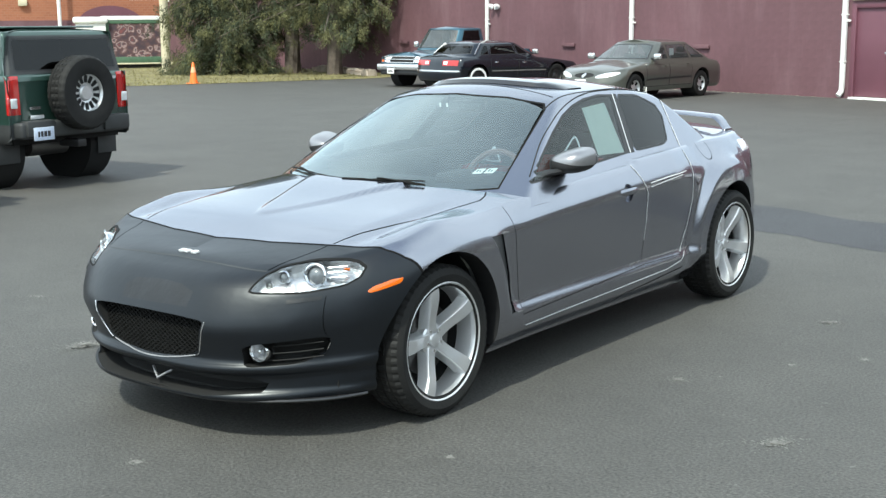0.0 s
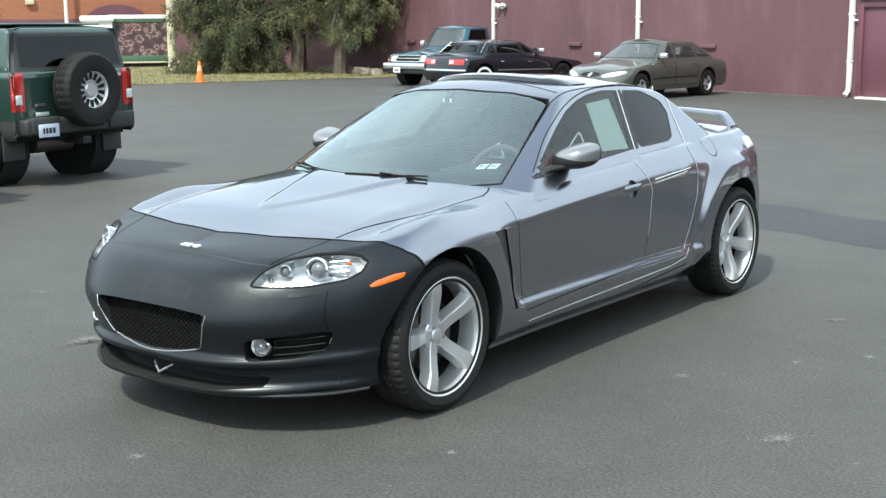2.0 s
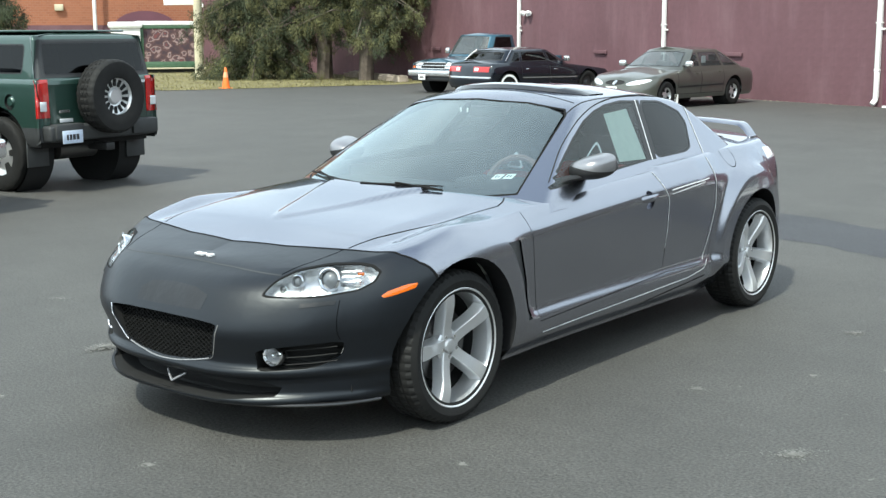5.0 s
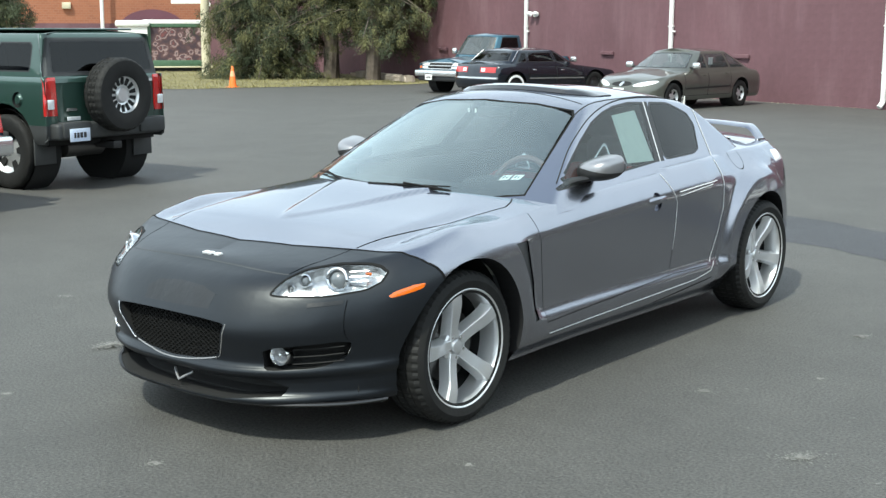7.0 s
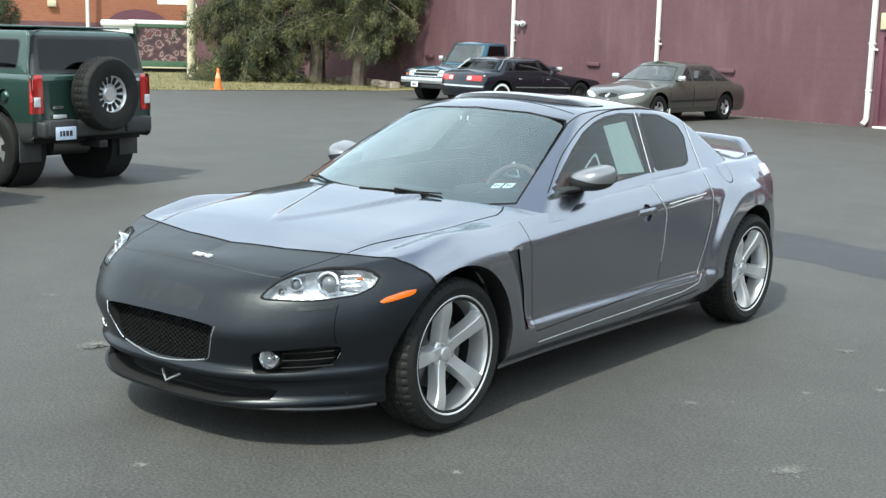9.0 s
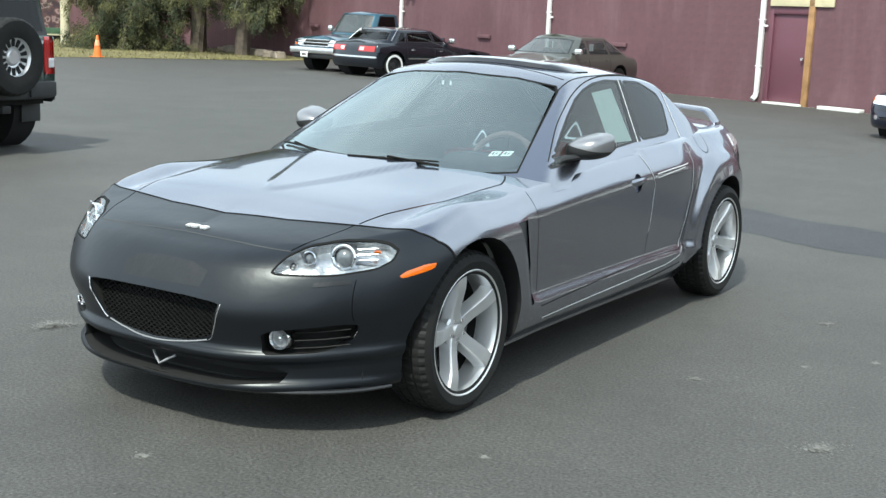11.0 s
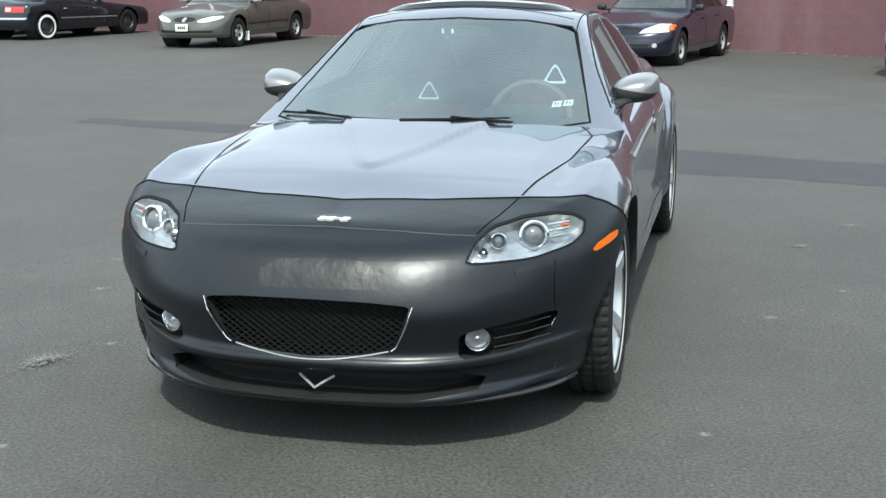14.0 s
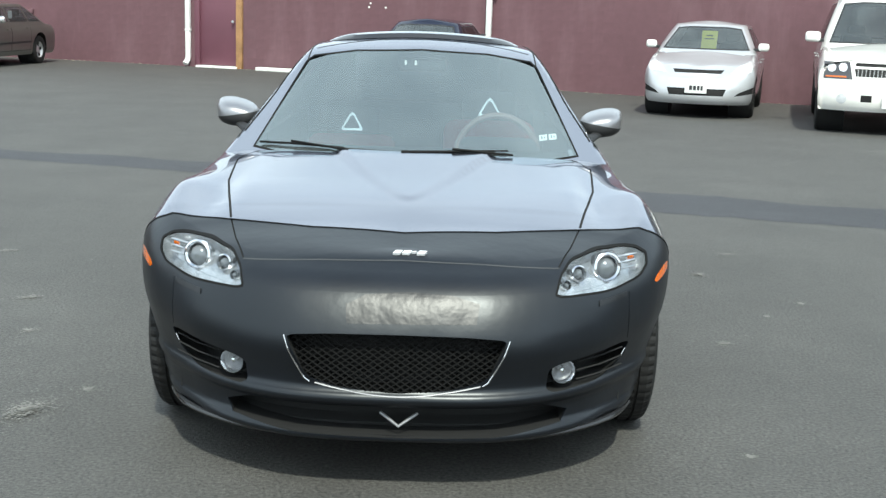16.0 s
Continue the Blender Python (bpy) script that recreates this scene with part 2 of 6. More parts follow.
def curve2(pts, n):
    """n points, evenly spaced, on a rounded curve through pts (Catmull-Rom)."""
    P = [Vector(p) for p in pts]
    P = [P[0] * 2 - P[1]] + P + [P[-1] * 2 - P[-2]]
    fine = []
    for i in range(1, len(P) - 2):
        for j in range(24):
            s = j / 24
            a, b, c, d = P[i - 1:i + 3]
            fine.append(0.5 * ((2 * b) + (c - a) * s + (2 * a - 5 * b + 4 * c - d) * s * s + (3 * b - a - 3 * c + d) * s ** 3))
    fine.append(P[-2])
    acc = [0.0]
    for a, b in zip(fine, fine[1:]):
        acc.append(acc[-1] + (b - a).length)
    out, k = [], 0
    for i in range(n):
        g = acc[-1] * i / (n - 1)
        while k < len(acc) - 2 and acc[k + 1] < g:
            k += 1
        f = (g - acc[k]) / max(1e-9, acc[k + 1] - acc[k])
        out.append(fine[k].lerp(fine[k + 1], min(1, max(0, f))))
    return out


def thing(name, label, category, m=None, group="", kind=""):
    ob = new(name)
    ob.empty_display_size = 0.1
    if m is not None:
        ob.matrix_basis = m
    return tagged(ob, label, category, group, kind)


def finish(name, bm, material, smoothed=True, angle=35):
    me = bpy.data.meshes.new(name)
    lay = bm.verts.layers.float_vector.get("n")
    bm.normal_update()
    normals = [tuple(v[lay]) if v[lay].length > 0.5 else tuple(v.normal) for v in bm.verts] if lay else None
    if smoothed and not lay:
        for e in bm.edges:
            if len(e.link_faces) == 2 and e.calc_face_angle(0) > radians(angle):
                e.smooth = False
    for f in bm.faces:
        f.smooth = smoothed
    bm.to_mesh(me)
    bm.free()
    me.materials.append(material)
    if normals:
        me.normals_split_custom_set_from_vertices(normals)
    return me


def part(name, bm, material, parent=None, label="", smoothed=True, angle=35, m=None):
    """Links a bmesh as one mesh object under a thing or a part."""
    ob = new(name, finish(name, bm, material, smoothed, angle))
    if parent is not None:
        ob.parent = parent
    if m is not None:
        ob.matrix_basis = m
    if label:
        tagged(ob, label)
    return ob


def box(x0, x1, y0, y1, z0, z1, bevel=0.0, bm=None, seg=2):
    own = bmesh.new()
    bmesh.ops.create_cube(own, size=1, matrix=Matrix.Translation(((x0 + x1) / 2, (y0 + y1) / 2, (z0 + z1) / 2)) @ Matrix.Diagonal((x1 - x0, y1 - y0, z1 - z0, 1)))
    if bevel:
        bmesh.ops.bevel(own, geom=own.edges[:], offset=bevel, segments=seg, affect="EDGES", profile=0.5)
    return join(bm, own)


def join(bm, other, m=None):
    """Adds other's geometry, turned by m, to bm."""
    if m is not None:
        other.transform(m)
    if bm is None:
        return other
    idx = {}
    for v in other.verts:
        idx[v] = bm.verts.new(v.co)
    for f in other.faces:
        bm.faces.new([idx[v] for v in f.verts])
    other.free()
    return bm


def lathe(profile, n=48, axis="x", bm=None, closed=False):
    """Turns (radius, along) pairs about an axis."""
    own = bmesh.new()
    rings = []
    for r, a in profile:
        ring = []
        for i in range(n):
            g = 2 * math.pi * i / n
            c, s = r * math.cos(g), r * math.sin(g)
            ring.append(own.verts.new({"x": (a, c, s), "y": (c, a, s), "z": (c, s, a)}[axis]))
        rings.append(ring)
    pairs = list(zip(rings, rings[1:])) + ([(rings[-1], rings[0])] if closed else [])
    for a, b in pairs:
        for i in range(n):
            own.faces.new((a[i], a[(i + 1) % n], b[(i + 1) % n], b[i]))
    bmesh.ops.recalc_face_normals(own, faces=own.faces[:])
    return join(bm, own)


def tube(pts, r, n=8, bm=None, flat=1.0, closed=False):
    """A round (or flattened) bar along points."""
    own = bmesh.new()
    P = [Vector(p) for p in pts]
    rings = []
    for i, p in enumerate(P):
        a, b = (P[i - 1], P[(i + 1) % len(P)]) if closed else (P[max(0, i - 1)], P[min(len(P) - 1, i + 1)])
        d = (b - a).normalized()
        side = d.cross(Vector((0, 0, 1)))
        side = side.normalized() if side.length > 1e-3 else Vector((1, 0, 0))
        up = side.cross(d)
        rr = r[i] if isinstance(r, (list, tuple)) else r
        rings.append([own.verts.new(p + side * rr * math.cos(2 * math.pi * k / n) + up * rr * flat * math.sin(2 * math.pi * k / n)) for k in range(n)])
    pairs = list(zip(rings, rings[1:])) + ([(rings[-1], rings[0])] if closed else [])
    for a, b in pairs:
        for k in range(n):
            own.faces.new((a[k], a[(k + 1) % n], b[(k + 1) % n], b[k]))
    if not closed:
        own.faces.new(rings[0][::-1])
        own.faces.new(rings[-1])
    bmesh.ops.recalc_face_normals(own, faces=own.faces[:])
    return join(bm, own)


def extrude_poly(pts, frame3, depth, bm=None, bevel=0.0):
    """A flat plate with the outline pts (2D) in the frame (origin, ux, uy), depth thick along ux x uy."""
    own = bmesh.new()
    o, ux, uy = (Vector(v) for v in frame3)
    w = ux.cross(uy).normalized()
    lo = [own.verts.new(o + ux * a + uy * b) for a, b in pts]
    hi = [own.verts.new(o + ux * a + uy * b + w * depth) for a, b in pts]
    own.faces.new(lo[::-1])
    own.faces.new(hi)
    n = len(pts)
    for i in range(n):
        own.faces.new((lo[i], lo[(i + 1) % n], hi[(i + 1) % n], hi[i]))
    bmesh.ops.recalc_face_normals(own, faces=own.faces[:])
    if bevel:
        bmesh.ops.bevel(own, geom=own.edges[:], offset=bevel, segments=2, affect="EDGES", profile=0.5)
    return join(bm, own)


def hull(outline, levels, zb, zs, zc, n=120, nq=14, spine=(0.3, 0.3), ease=0.55, bump=None, pinch=None, taper=False, crown=0):
    """A car-like shell. outline: plan of its left half, from the nose's middle to the tail's; levels: (share of height, inset in front, at the side, behind);
    zb, zs, zc: heights of the lower edge (front, side, rear), of the shoulder and of the middle line, by y."""
    bm = bmesh.new()
    O = curve2([(x, y) for x, y in outline], n)
    grid = []
    y0, y1 = O[0].y, O[-1].y
    wide = max(o.x for o in O)
    for i, o in enumerate(O):
        a, b = O[max(0, i - 1)], O[min(n - 1, i + 1)]
        d = (b - a).normalized()
        nx, ny = d.y, -d.x
        if i in (0, n - 1):
            nx, ny = 0.0, (-1.0 if i == 0 else 1.0)
        wf, wr = max(0, -ny) ** 1.3, max(0, ny) ** 1.3
        ws = max(0, 1 - wf - wr)
        low = zb[0] * wf + zb[1] * ws + zb[2] * wr
        top = spl(zs, o.y)
        row = []
        for f, fi, si, ri in levels:
            g = fi * wf + si * ws + ri * wr + (pinch(f, o.y) * ws if pinch else 0)
            if taper:
                u = (o.y - y0) / (y1 - y0)
                row.append(Vector((o.x * (1 - si / wide), o.y + fi * (1 - u) - ri * u, low + f * (top - low))))
            else:
                row.append(Vector((max(0, o.x - nx * g), o.y - ny * g, low + f * (top - low))))
        e = row[-1]
        yc = o.y
        if yc < y0 + 2 * spine[0]:
            yc = y0 + spine[0] + (yc - y0) * 0.5
        if yc > y1 - 2 * spine[1]:
            yc = y1 - spine[1] - (y1 - yc) * 0.5
        c = Vector((0, yc, spl(zc, yc)))
        for k in range(1, nq + 1):
            q = k / nq
            p = e.lerp(c, q)
            s = math.sin(q * math.pi / 2)
            p.z = e.z + (c.z - e.z) * (1 - (1 - q) ** crown if crown else s * ease + q * (1 - ease) if c.z > e.z else q)
            if bump:
                p.z += bump(p.x, p.y, q)
            row.append(p)
        grid.append(row)
    m = len(grid[0])
    V = {}
    for sgn in (1, -1):
        for i in range(n):
            for j in range(m):
                p = grid[i][j]
                if sgn < 0 and (p.x < 1e-5):
                    V[sgn, i, j] = V[1, i, j]
                else:
                    if p.x < 1e-5:
                        p.x = 0.0
                    V[sgn, i, j] = bm.verts.new((sgn * p.x, p.y, p.z))
    for sgn in (1, -1):
        for i in range(n - 1):
            for j in range(m - 1):
                q = [V[sgn, i, j], V[sgn, i + 1, j], V[sgn, i + 1, j + 1], V[sgn, i, j + 1]]
                u = []
                for v in (q if sgn > 0 else q[::-1]):
                    if v not in u:
                        u.append(v)
                if len(u) > 2:
                    try:
                        bm.faces.new(u)
                    except ValueError:
                        pass
    bmesh.ops.remove_doubles(bm, verts=bm.verts[:], dist=1e-5)
    bm.normal_update()
    return bm


def regions(bm):
    """Marks the shell for cutting: a region number on faces, and the shell's own normals on corners."""
    lay = bm.verts.layers.float_vector.new("n")
    reg = bm.faces.layers.int.new("r")
    bm.normal_update()
    for v in bm.verts:
        v[lay] = v.normal
    return reg


SIDE = ((0, 0, 0), (0, 1, 0), (0, 0, 1))
FRONT = ((0, 0, 0), (1, 0, 0), (0, 0, 1))
TOP = ((0, 0, 0), (1, 0, 0), (0, 1, 0))


def carve(bm, poly, frame3, where, value):
    """Cuts the faces for which where() holds along a convex outline and gives those inside a region number."""
    reg = bm.faces.layers.int["r"]
    lay = bm.verts.layers.float_vector["n"]
    bm.normal_update()
    o, ux, uy = (Vector(v) for v in frame3)
    area = sum(a[0] * b[1] - b[0] * a[1] for a, b in zip(poly, poly[1:] + poly[:1]))
    if area < 0:
        poly = poly[::-1]
    planes = []
    for a, b in zip(poly, poly[1:] + poly[:1]):
        dx, dy = b[0] - a[0], b[1] - a[1]
        if dx * dx + dy * dy > 1e-12:
            planes.append((o + ux * a[0] + uy * a[1], (ux * dy - uy * dx).normalized()))
    faces = []
    for f in bm.faces:
        if where(f) and all(min((v.co - c).dot(nn) for v in f.verts) < 0 for c, nn in planes):
            faces.append(f)
    for c, nn in planes:
        if not faces:
            break
        cut = [f for f in faces if max((v.co - c).dot(nn) for v in f.verts) > 1e-6]
        keep = [f for f in faces if f not in set(cut)]
        if cut:
            es = list({e for f in cut for e in f.edges})
            vs = list({v for f in cut for v in f.verts})
            res = bmesh.ops.bisect_plane(bm, geom=vs + es + cut, dist=2e-4, plane_co=c, plane_no=nn)
            keep += [g for g in res["geom"] if isinstance(g, bmesh.types.BMFace) and (g.calc_center_median() - c).dot(nn) < 0]
        faces = keep
    for f in faces:
        f[reg] = value
        for v in f.verts:
            if v[lay].length < 0.5:
                v[lay] = f.normal
    return faces


def rounded(poly, cut=.14):
    """The outline with each corner cut twice."""
    for _ in range(2):
        out = []
        for a, b in zip(poly, poly[1:] + poly[:1]):
            out += [(a[0] + (b[0] - a[0]) * k, a[1] + (b[1] - a[1]) * k) for k in (cut, 1 - cut)]
        poly = out
    return poly


def ringed(bm, poly, frame3, where, value, edge, width):
    """Carves an outline, and again one width inside it: the rim between takes the region number edge."""
    reg = bm.faces.layers.int["r"]
    carve(bm, poly, frame3, where, 999)
    if width:
        carve(bm, inset(poly, width), frame3, lambda f: f[reg] == 999, value)
    for f in bm.faces:
        if f[reg] == 999:
            f[reg] = edge if width else value


def inset(poly, d):
    area = sum(a[0] * b[1] - b[0] * a[1] for a, b in zip(poly, poly[1:] + poly[:1]))
    if area < 0:
        poly = poly[::-1]
    n, out = len(poly), []
    for i in range(n):
        a, b, c = Vector(poly[i - 1]), Vector(poly[i]), Vector(poly[(i + 1) % n])
        n1 = Vector((-(b - a).y, (b - a).x)).normalized()
        n2 = Vector((-(c - b).y, (c - b).x)).normalized()
        k = (n1 + n2).normalized()
        p = b + k * d / max(0.3, k.dot(n1))
        out.append((p.x, p.y))
    return out


def patch(bm, values, offset=0.0, rim=0.0, half=0):
    """A new bmesh of the faces with these region numbers, moved along their normals, with an edge turned in by rim."""
    reg, lay = bm.faces.layers.int["r"], bm.verts.layers.float_vector["n"]
    values = values if isinstance(values, (tuple, list)) else (values,)
    out = bmesh.new()
    l2 = out.verts.layers.float_vector.new("n")
    idx = {}
    for f in bm.faces:
        if f[reg] not in values or (half and f.calc_center_median().x * half < 0):
            continue
        for v in f.verts:
            if v not in idx:
                nn = v[lay] if v[lay].length > 0.5 else v.normal
                w = out.verts.new(v.co + nn * offset)
                w[l2] = nn
                idx[v] = w
        try:
            out.faces.new([idx[v] for v in f.verts])
        except ValueError:
            pass
    if rim:
        top, low = {}, {}
        for e in [e for e in out.edges if len(e.link_faces) == 1]:
            a, b = e.verts
            lp = e.link_loops[0]
            if lp.vert != a:
                a, b = b, a
            for v in (a, b):
                if v not in top:
                    top[v] = out.verts.new(v.co)
                    low[v] = out.verts.new(v.co - v[l2] * rim)
            out.faces.new((b and top[b], top[a], low[a], low[b]))
    return out


def circle(cx, cy, r, n=28, a0=0.0):
    return [(cx + r * math.cos(2 * math.pi * i / n + a0), cy + r * math.sin(2 * math.pi * i / n + a0)) for i in range(n)]

# ---- ground and building ----
WALL_AT, WALL_TURN = Vector((-5.5, 22.40, 0)), -19.8
WALL = pose(WALL_AT.x, WALL_AT.y, 0, 0, 0, WALL_TURN)
rng = random.Random(5)


def block_mat(name, base, scale=1.0):
    """Old painted block: broad weathering, streaks and fine grain."""
    m = mat(name, base, 0.75, vary=0.12, scale=0.5, fine=0.06, fine_scale=7, bump=0.002, bump_scale=60, spec=.4)
    t = m.node_tree
    b = t.nodes["Principled BSDF"]
    link = b.inputs["Base Color"].links[0]
    info = t.nodes.new("ShaderNodeNewGeometry")
    r = t.nodes.new("ShaderNodeMapRange")
    r.inputs["To Min"].default_value, r.inputs["To Max"].default_value = .98, 1.02
    mul = t.nodes.new("ShaderNodeVectorMath")
    mul.operation = "MULTIPLY"
    t.links.new(info.outputs["Random Per Island"], r.inputs["Value"])
    t.links.new(link.from_socket, mul.inputs[0])
    t.links.new(r.outputs[0], mul.inputs[1])
    co, mp, n2, r2, mx = (t.nodes.new(k) for k in ("ShaderNodeTexCoord", "ShaderNodeMapping", "ShaderNodeTexNoise", "ShaderNodeMapRange", "ShaderNodeMix"))
    mp.inputs["Scale"].default_value = (1.6, 1.6, .35)
    n2.inputs["Scale"].default_value, n2.inputs["Detail"].default_value, n2.inputs["Roughness"].default_value = 1.0, 7, .62
    r2.inputs["From Min"].default_value, r2.inputs["From Max"].default_value, r2.inputs["To Max"].default_value = .48, .78, .42
    mx.data_type = "RGBA"
    mx.inputs["B"].default_value = (.24, .15, .165, 1)
    geo = t.nodes.new("ShaderNodeNewGeometry")
    t.links.new(geo.outputs["Position"], mp.inputs[0])
    t.links.new(mp.outputs[0], n2.inputs["Vector"])
    t.links.new(n2.outputs["Fac"], r2.inputs["Value"])
    t.links.new(r2.outputs[0], mx.inputs["Factor"])
    t.links.new(mul.outputs[0], mx.inputs["A"])
    t.links.new(mx.outputs["Result"], b.inputs["Base Color"])
    return m


M.update(
    maroon=block_mat("maroon_block", (.128, .065, .076)),
    maroon_door=mat("maroon_door", (.13, .05, .07), .5, vary=.06, scale=2, fine=.05),
    maroon_dark=mat("maroon_joint", (.125, .064, .075), .8, vary=.12, scale=2),
    wood=mat("raw_wood", (.34, .19, .085), .7, vary=.25, scale=5, fine=.2),
    beige=mat("beige_trim", (.62, .55, .36), .6, vary=.08),
    pipe=mat("white_downspout", (.78, .78, .76), .4, vary=.08, scale=2.5, fine=.05),
    plank=mat("white_plank", (.74, .74, .70), .6, vary=.1),
    bark=mat("bark", (.10, .08, .065), .9, vary=.3, scale=6, bump=.02, bump_scale=30),
    needles=mat("conifer_green", (.034, .044, .018), .75, vary=.35, scale=1.2, fine=.3, fine_scale=9),
    needles_pale=mat("conifer_yellow_green", (.098, .096, .034), .75, vary=.35, scale=1.2, fine=.3, fine_scale=9),
    grass=mat("winter_grass", (.175, .155, .07), .9, vary=.35, scale=.9, fine=.35, fine_scale=14, bump=.03, bump_scale=40),
    blade=mat("grass_blade", (.19, .17, .07), .8, vary=.4, scale=3),
    stone=mat("kerb_stone", (.36, .30, .24), .9, vary=.25, scale=4, bump=.01, bump_scale=30),
    cone=mat("orange_cone", (.85, .16, .02), .5, vary=.08, scale=8),
    cream=mat("cream_post", (.55, .50, .36), .7, vary=.12, scale=3),
    grey_render=mat("grey_render", (.07, .068, .066), .9, vary=.15, scale=.4, fine=.1, fine_scale=8),
    sign_green=mat("sign_green", (.06, .12, .07), .6, vary=.15),
)


def brick_mat():
    m = mat("orange_brick", (.30, .112, .06), .85, vary=.12, scale=.6)
    t = m.node_tree
    b = t.nodes["Principled BSDF"]
    src = b.inputs["Base Color"].links[0].from_socket
    co, br = t.nodes.new("ShaderNodeTexCoord"), t.nodes.new("ShaderNodeTexBrick")
    mp = t.nodes.new("ShaderNodeMapping")
    mp.inputs["Rotation"].default_value = (radians(90), 0, 0)
    br.inputs["Scale"].default_value = 2.2
    br.inputs["Color1"].default_value, br.inputs["Color2"].default_value, br.inputs["Mortar"].default_value = (.33, .125, .065, 1), (.25, .092, .05, 1), (.30, .19, .13, 1)
    t.links.new(co.outputs["Object"], mp.inputs[0])
    t.links.new(mp.outputs[0], br.inputs["Vector"])
    mx = t.nodes.new("ShaderNodeVectorMath")
    mx.operation = "ADD"
    half = t.nodes.new("ShaderNodeVectorMath")
    half.operation = "SCALE"
    half.inputs["Scale"].default_value = .5
    t.links.new(src, mx.inputs[0])
    t.links.new(br.outputs["Color"], mx.inputs[1])
    t.links.new(mx.outputs[0], half.inputs[0])
    t.links.new(half.outputs[0], b.inputs["Base Color"])
    return m


def mural_mat():
    """A busy painted board: dark plum ground with many pale and red rings."""
    m = mat("mural", (.09, .05, .055), .7)
    t = m.node_tree
    b = t.nodes["Principled BSDF"]
    co, vo, ra = t.nodes.new("ShaderNodeTexCoord"), t.nodes.new("ShaderNodeTexVoronoi"), t.nodes.new("ShaderNodeValToRGB")
    vo.inputs["Scale"].default_value = 4.2
    wob, add = t.nodes.new("ShaderNodeTexNoise"), t.nodes.new("ShaderNodeMix")
    wob.inputs["Scale"].default_value, wob.inputs["Detail"].default_value = 6, 4
    add.data_type = "RGBA"
    add.inputs["Factor"].default_value = .22
    t.links.new(co.outputs["Object"], wob.inputs["Vector"])
    t.links.new(co.outputs["Object"], add.inputs["A"])
    t.links.new(wob.outputs["Color"], add.inputs["B"])
    t.links.new(add.outputs["Result"], vo.inputs["Vector"])
    e = ra.color_ramp.elements
    e[0].position, e[0].color = .1, (.16, .05, .05, 1)
    e[1].position, e[1].color = .75, (.05, .03, .04, 1)
    for p, c in ((.28, (.06, .04, .05, 1)), (.40, (.34, .24, .23, 1)), (.5, (.10, .05, .05, 1))):
        k = e.new(p)
        k.color = c
    t.links.new(vo.outputs["Distance"], ra.inputs[0])
    t.links.new(ra.outputs[0], b.inputs["Base Color"])
    return m


def ground_z(x, y):
    return -0.11 * smooth(-2, 4, x) * smooth(8, 15, y)


def ground():
    bm = bmesh.new()
    xs = [-900, -400, -200, -120, -80, -60] + list(np.linspace(-45, 25, 71)) + [40, 80, 200, 400, 900]
    ys = [-900, -300, -100, -40] + list(np.linspace(-15, 45, 61)) + [60, 100, 200, 400, 900]
    V = [[bm.verts.new((x, y, ground_z(x, y))) for y in ys] for x in xs]
    for i in range(len(xs) - 1):
        for j in range(len(ys) - 1):
            bm.faces.new((V[i][j], V[i + 1][j], V[i + 1][j + 1], V[i][j + 1]))
    return tagged(part("ground", bm, M["asphalt"]), "worn grey asphalt of a car park", "asphalt", kind="structure")


def sheet(near, far, n, z, wobble, material, name, label, category, seed):
    """A thin layer on the ground between two edges y(x), with uneven borders."""
    bm = bmesh.new()
    rows = []
    x0, x1 = near[0][0], near[-1][0]
    for i in range(n + 1):
        x = x0 + (x1 - x0) * i / n
        a = spl(near, x) + wobble * noise.noise((x * 1.7, seed, 0)) + wobble * .5 * noise.noise((x * 6, seed, 3))
        b = spl(far, x) + wobble * noise.noise((x * 1.5, seed, 9)) + wobble * .5 * noise.noise((x * 7, seed, 5))
        rows.append([bm.verts.new((x, a + (b - a) * k / 4, ground_z(x, a + (b - a) * k / 4) + z)) for k in range(5)])
    for p, q in zip(rows, rows[1:]):
        for k in range(4):
            bm.faces.new((p[k], q[k], q[k + 1], p[k + 1]))
    return tagged(part(name, bm, material), label, category, kind="structure")


def scuff(x, y, r, seed, n=14, stretch=1.0, turn=0.0):
    """A pale worn spot: many small flakes lying on the asphalt."""
    g = random.Random(seed)
    bm = bmesh.new()
    ca, sa = math.cos(turn), math.sin(turn)
    for k in range(n * 9):
        d, a = r * abs(g.gauss(0, .5)), g.uniform(0, 6.28)
        ux, uy = d * math.cos(a) * stretch, d * math.sin(a)
        cx, cy = x + ux * ca - uy * sa, y + ux * sa + uy * ca
        s = g.uniform(.002, .0065) * (1.2 if d < r * .4 else .7)
        m = g.randint(5, 8)
        vs = [bm.verts.new((cx + s * g.uniform(.5, 1.3) * math.cos(6.283 * i / m), cy + s * g.uniform(.4, 1.0) * math.sin(6.283 * i / m), ground_z(cx, cy) + .001 + .00002 * k)) for i in range(m)]
        bm.faces.new(vs)
    tagged(part("scuff_mark", bm, M["scuff"], smoothed=False), "pale worn flecks on the asphalt", "stain", kind="structure")


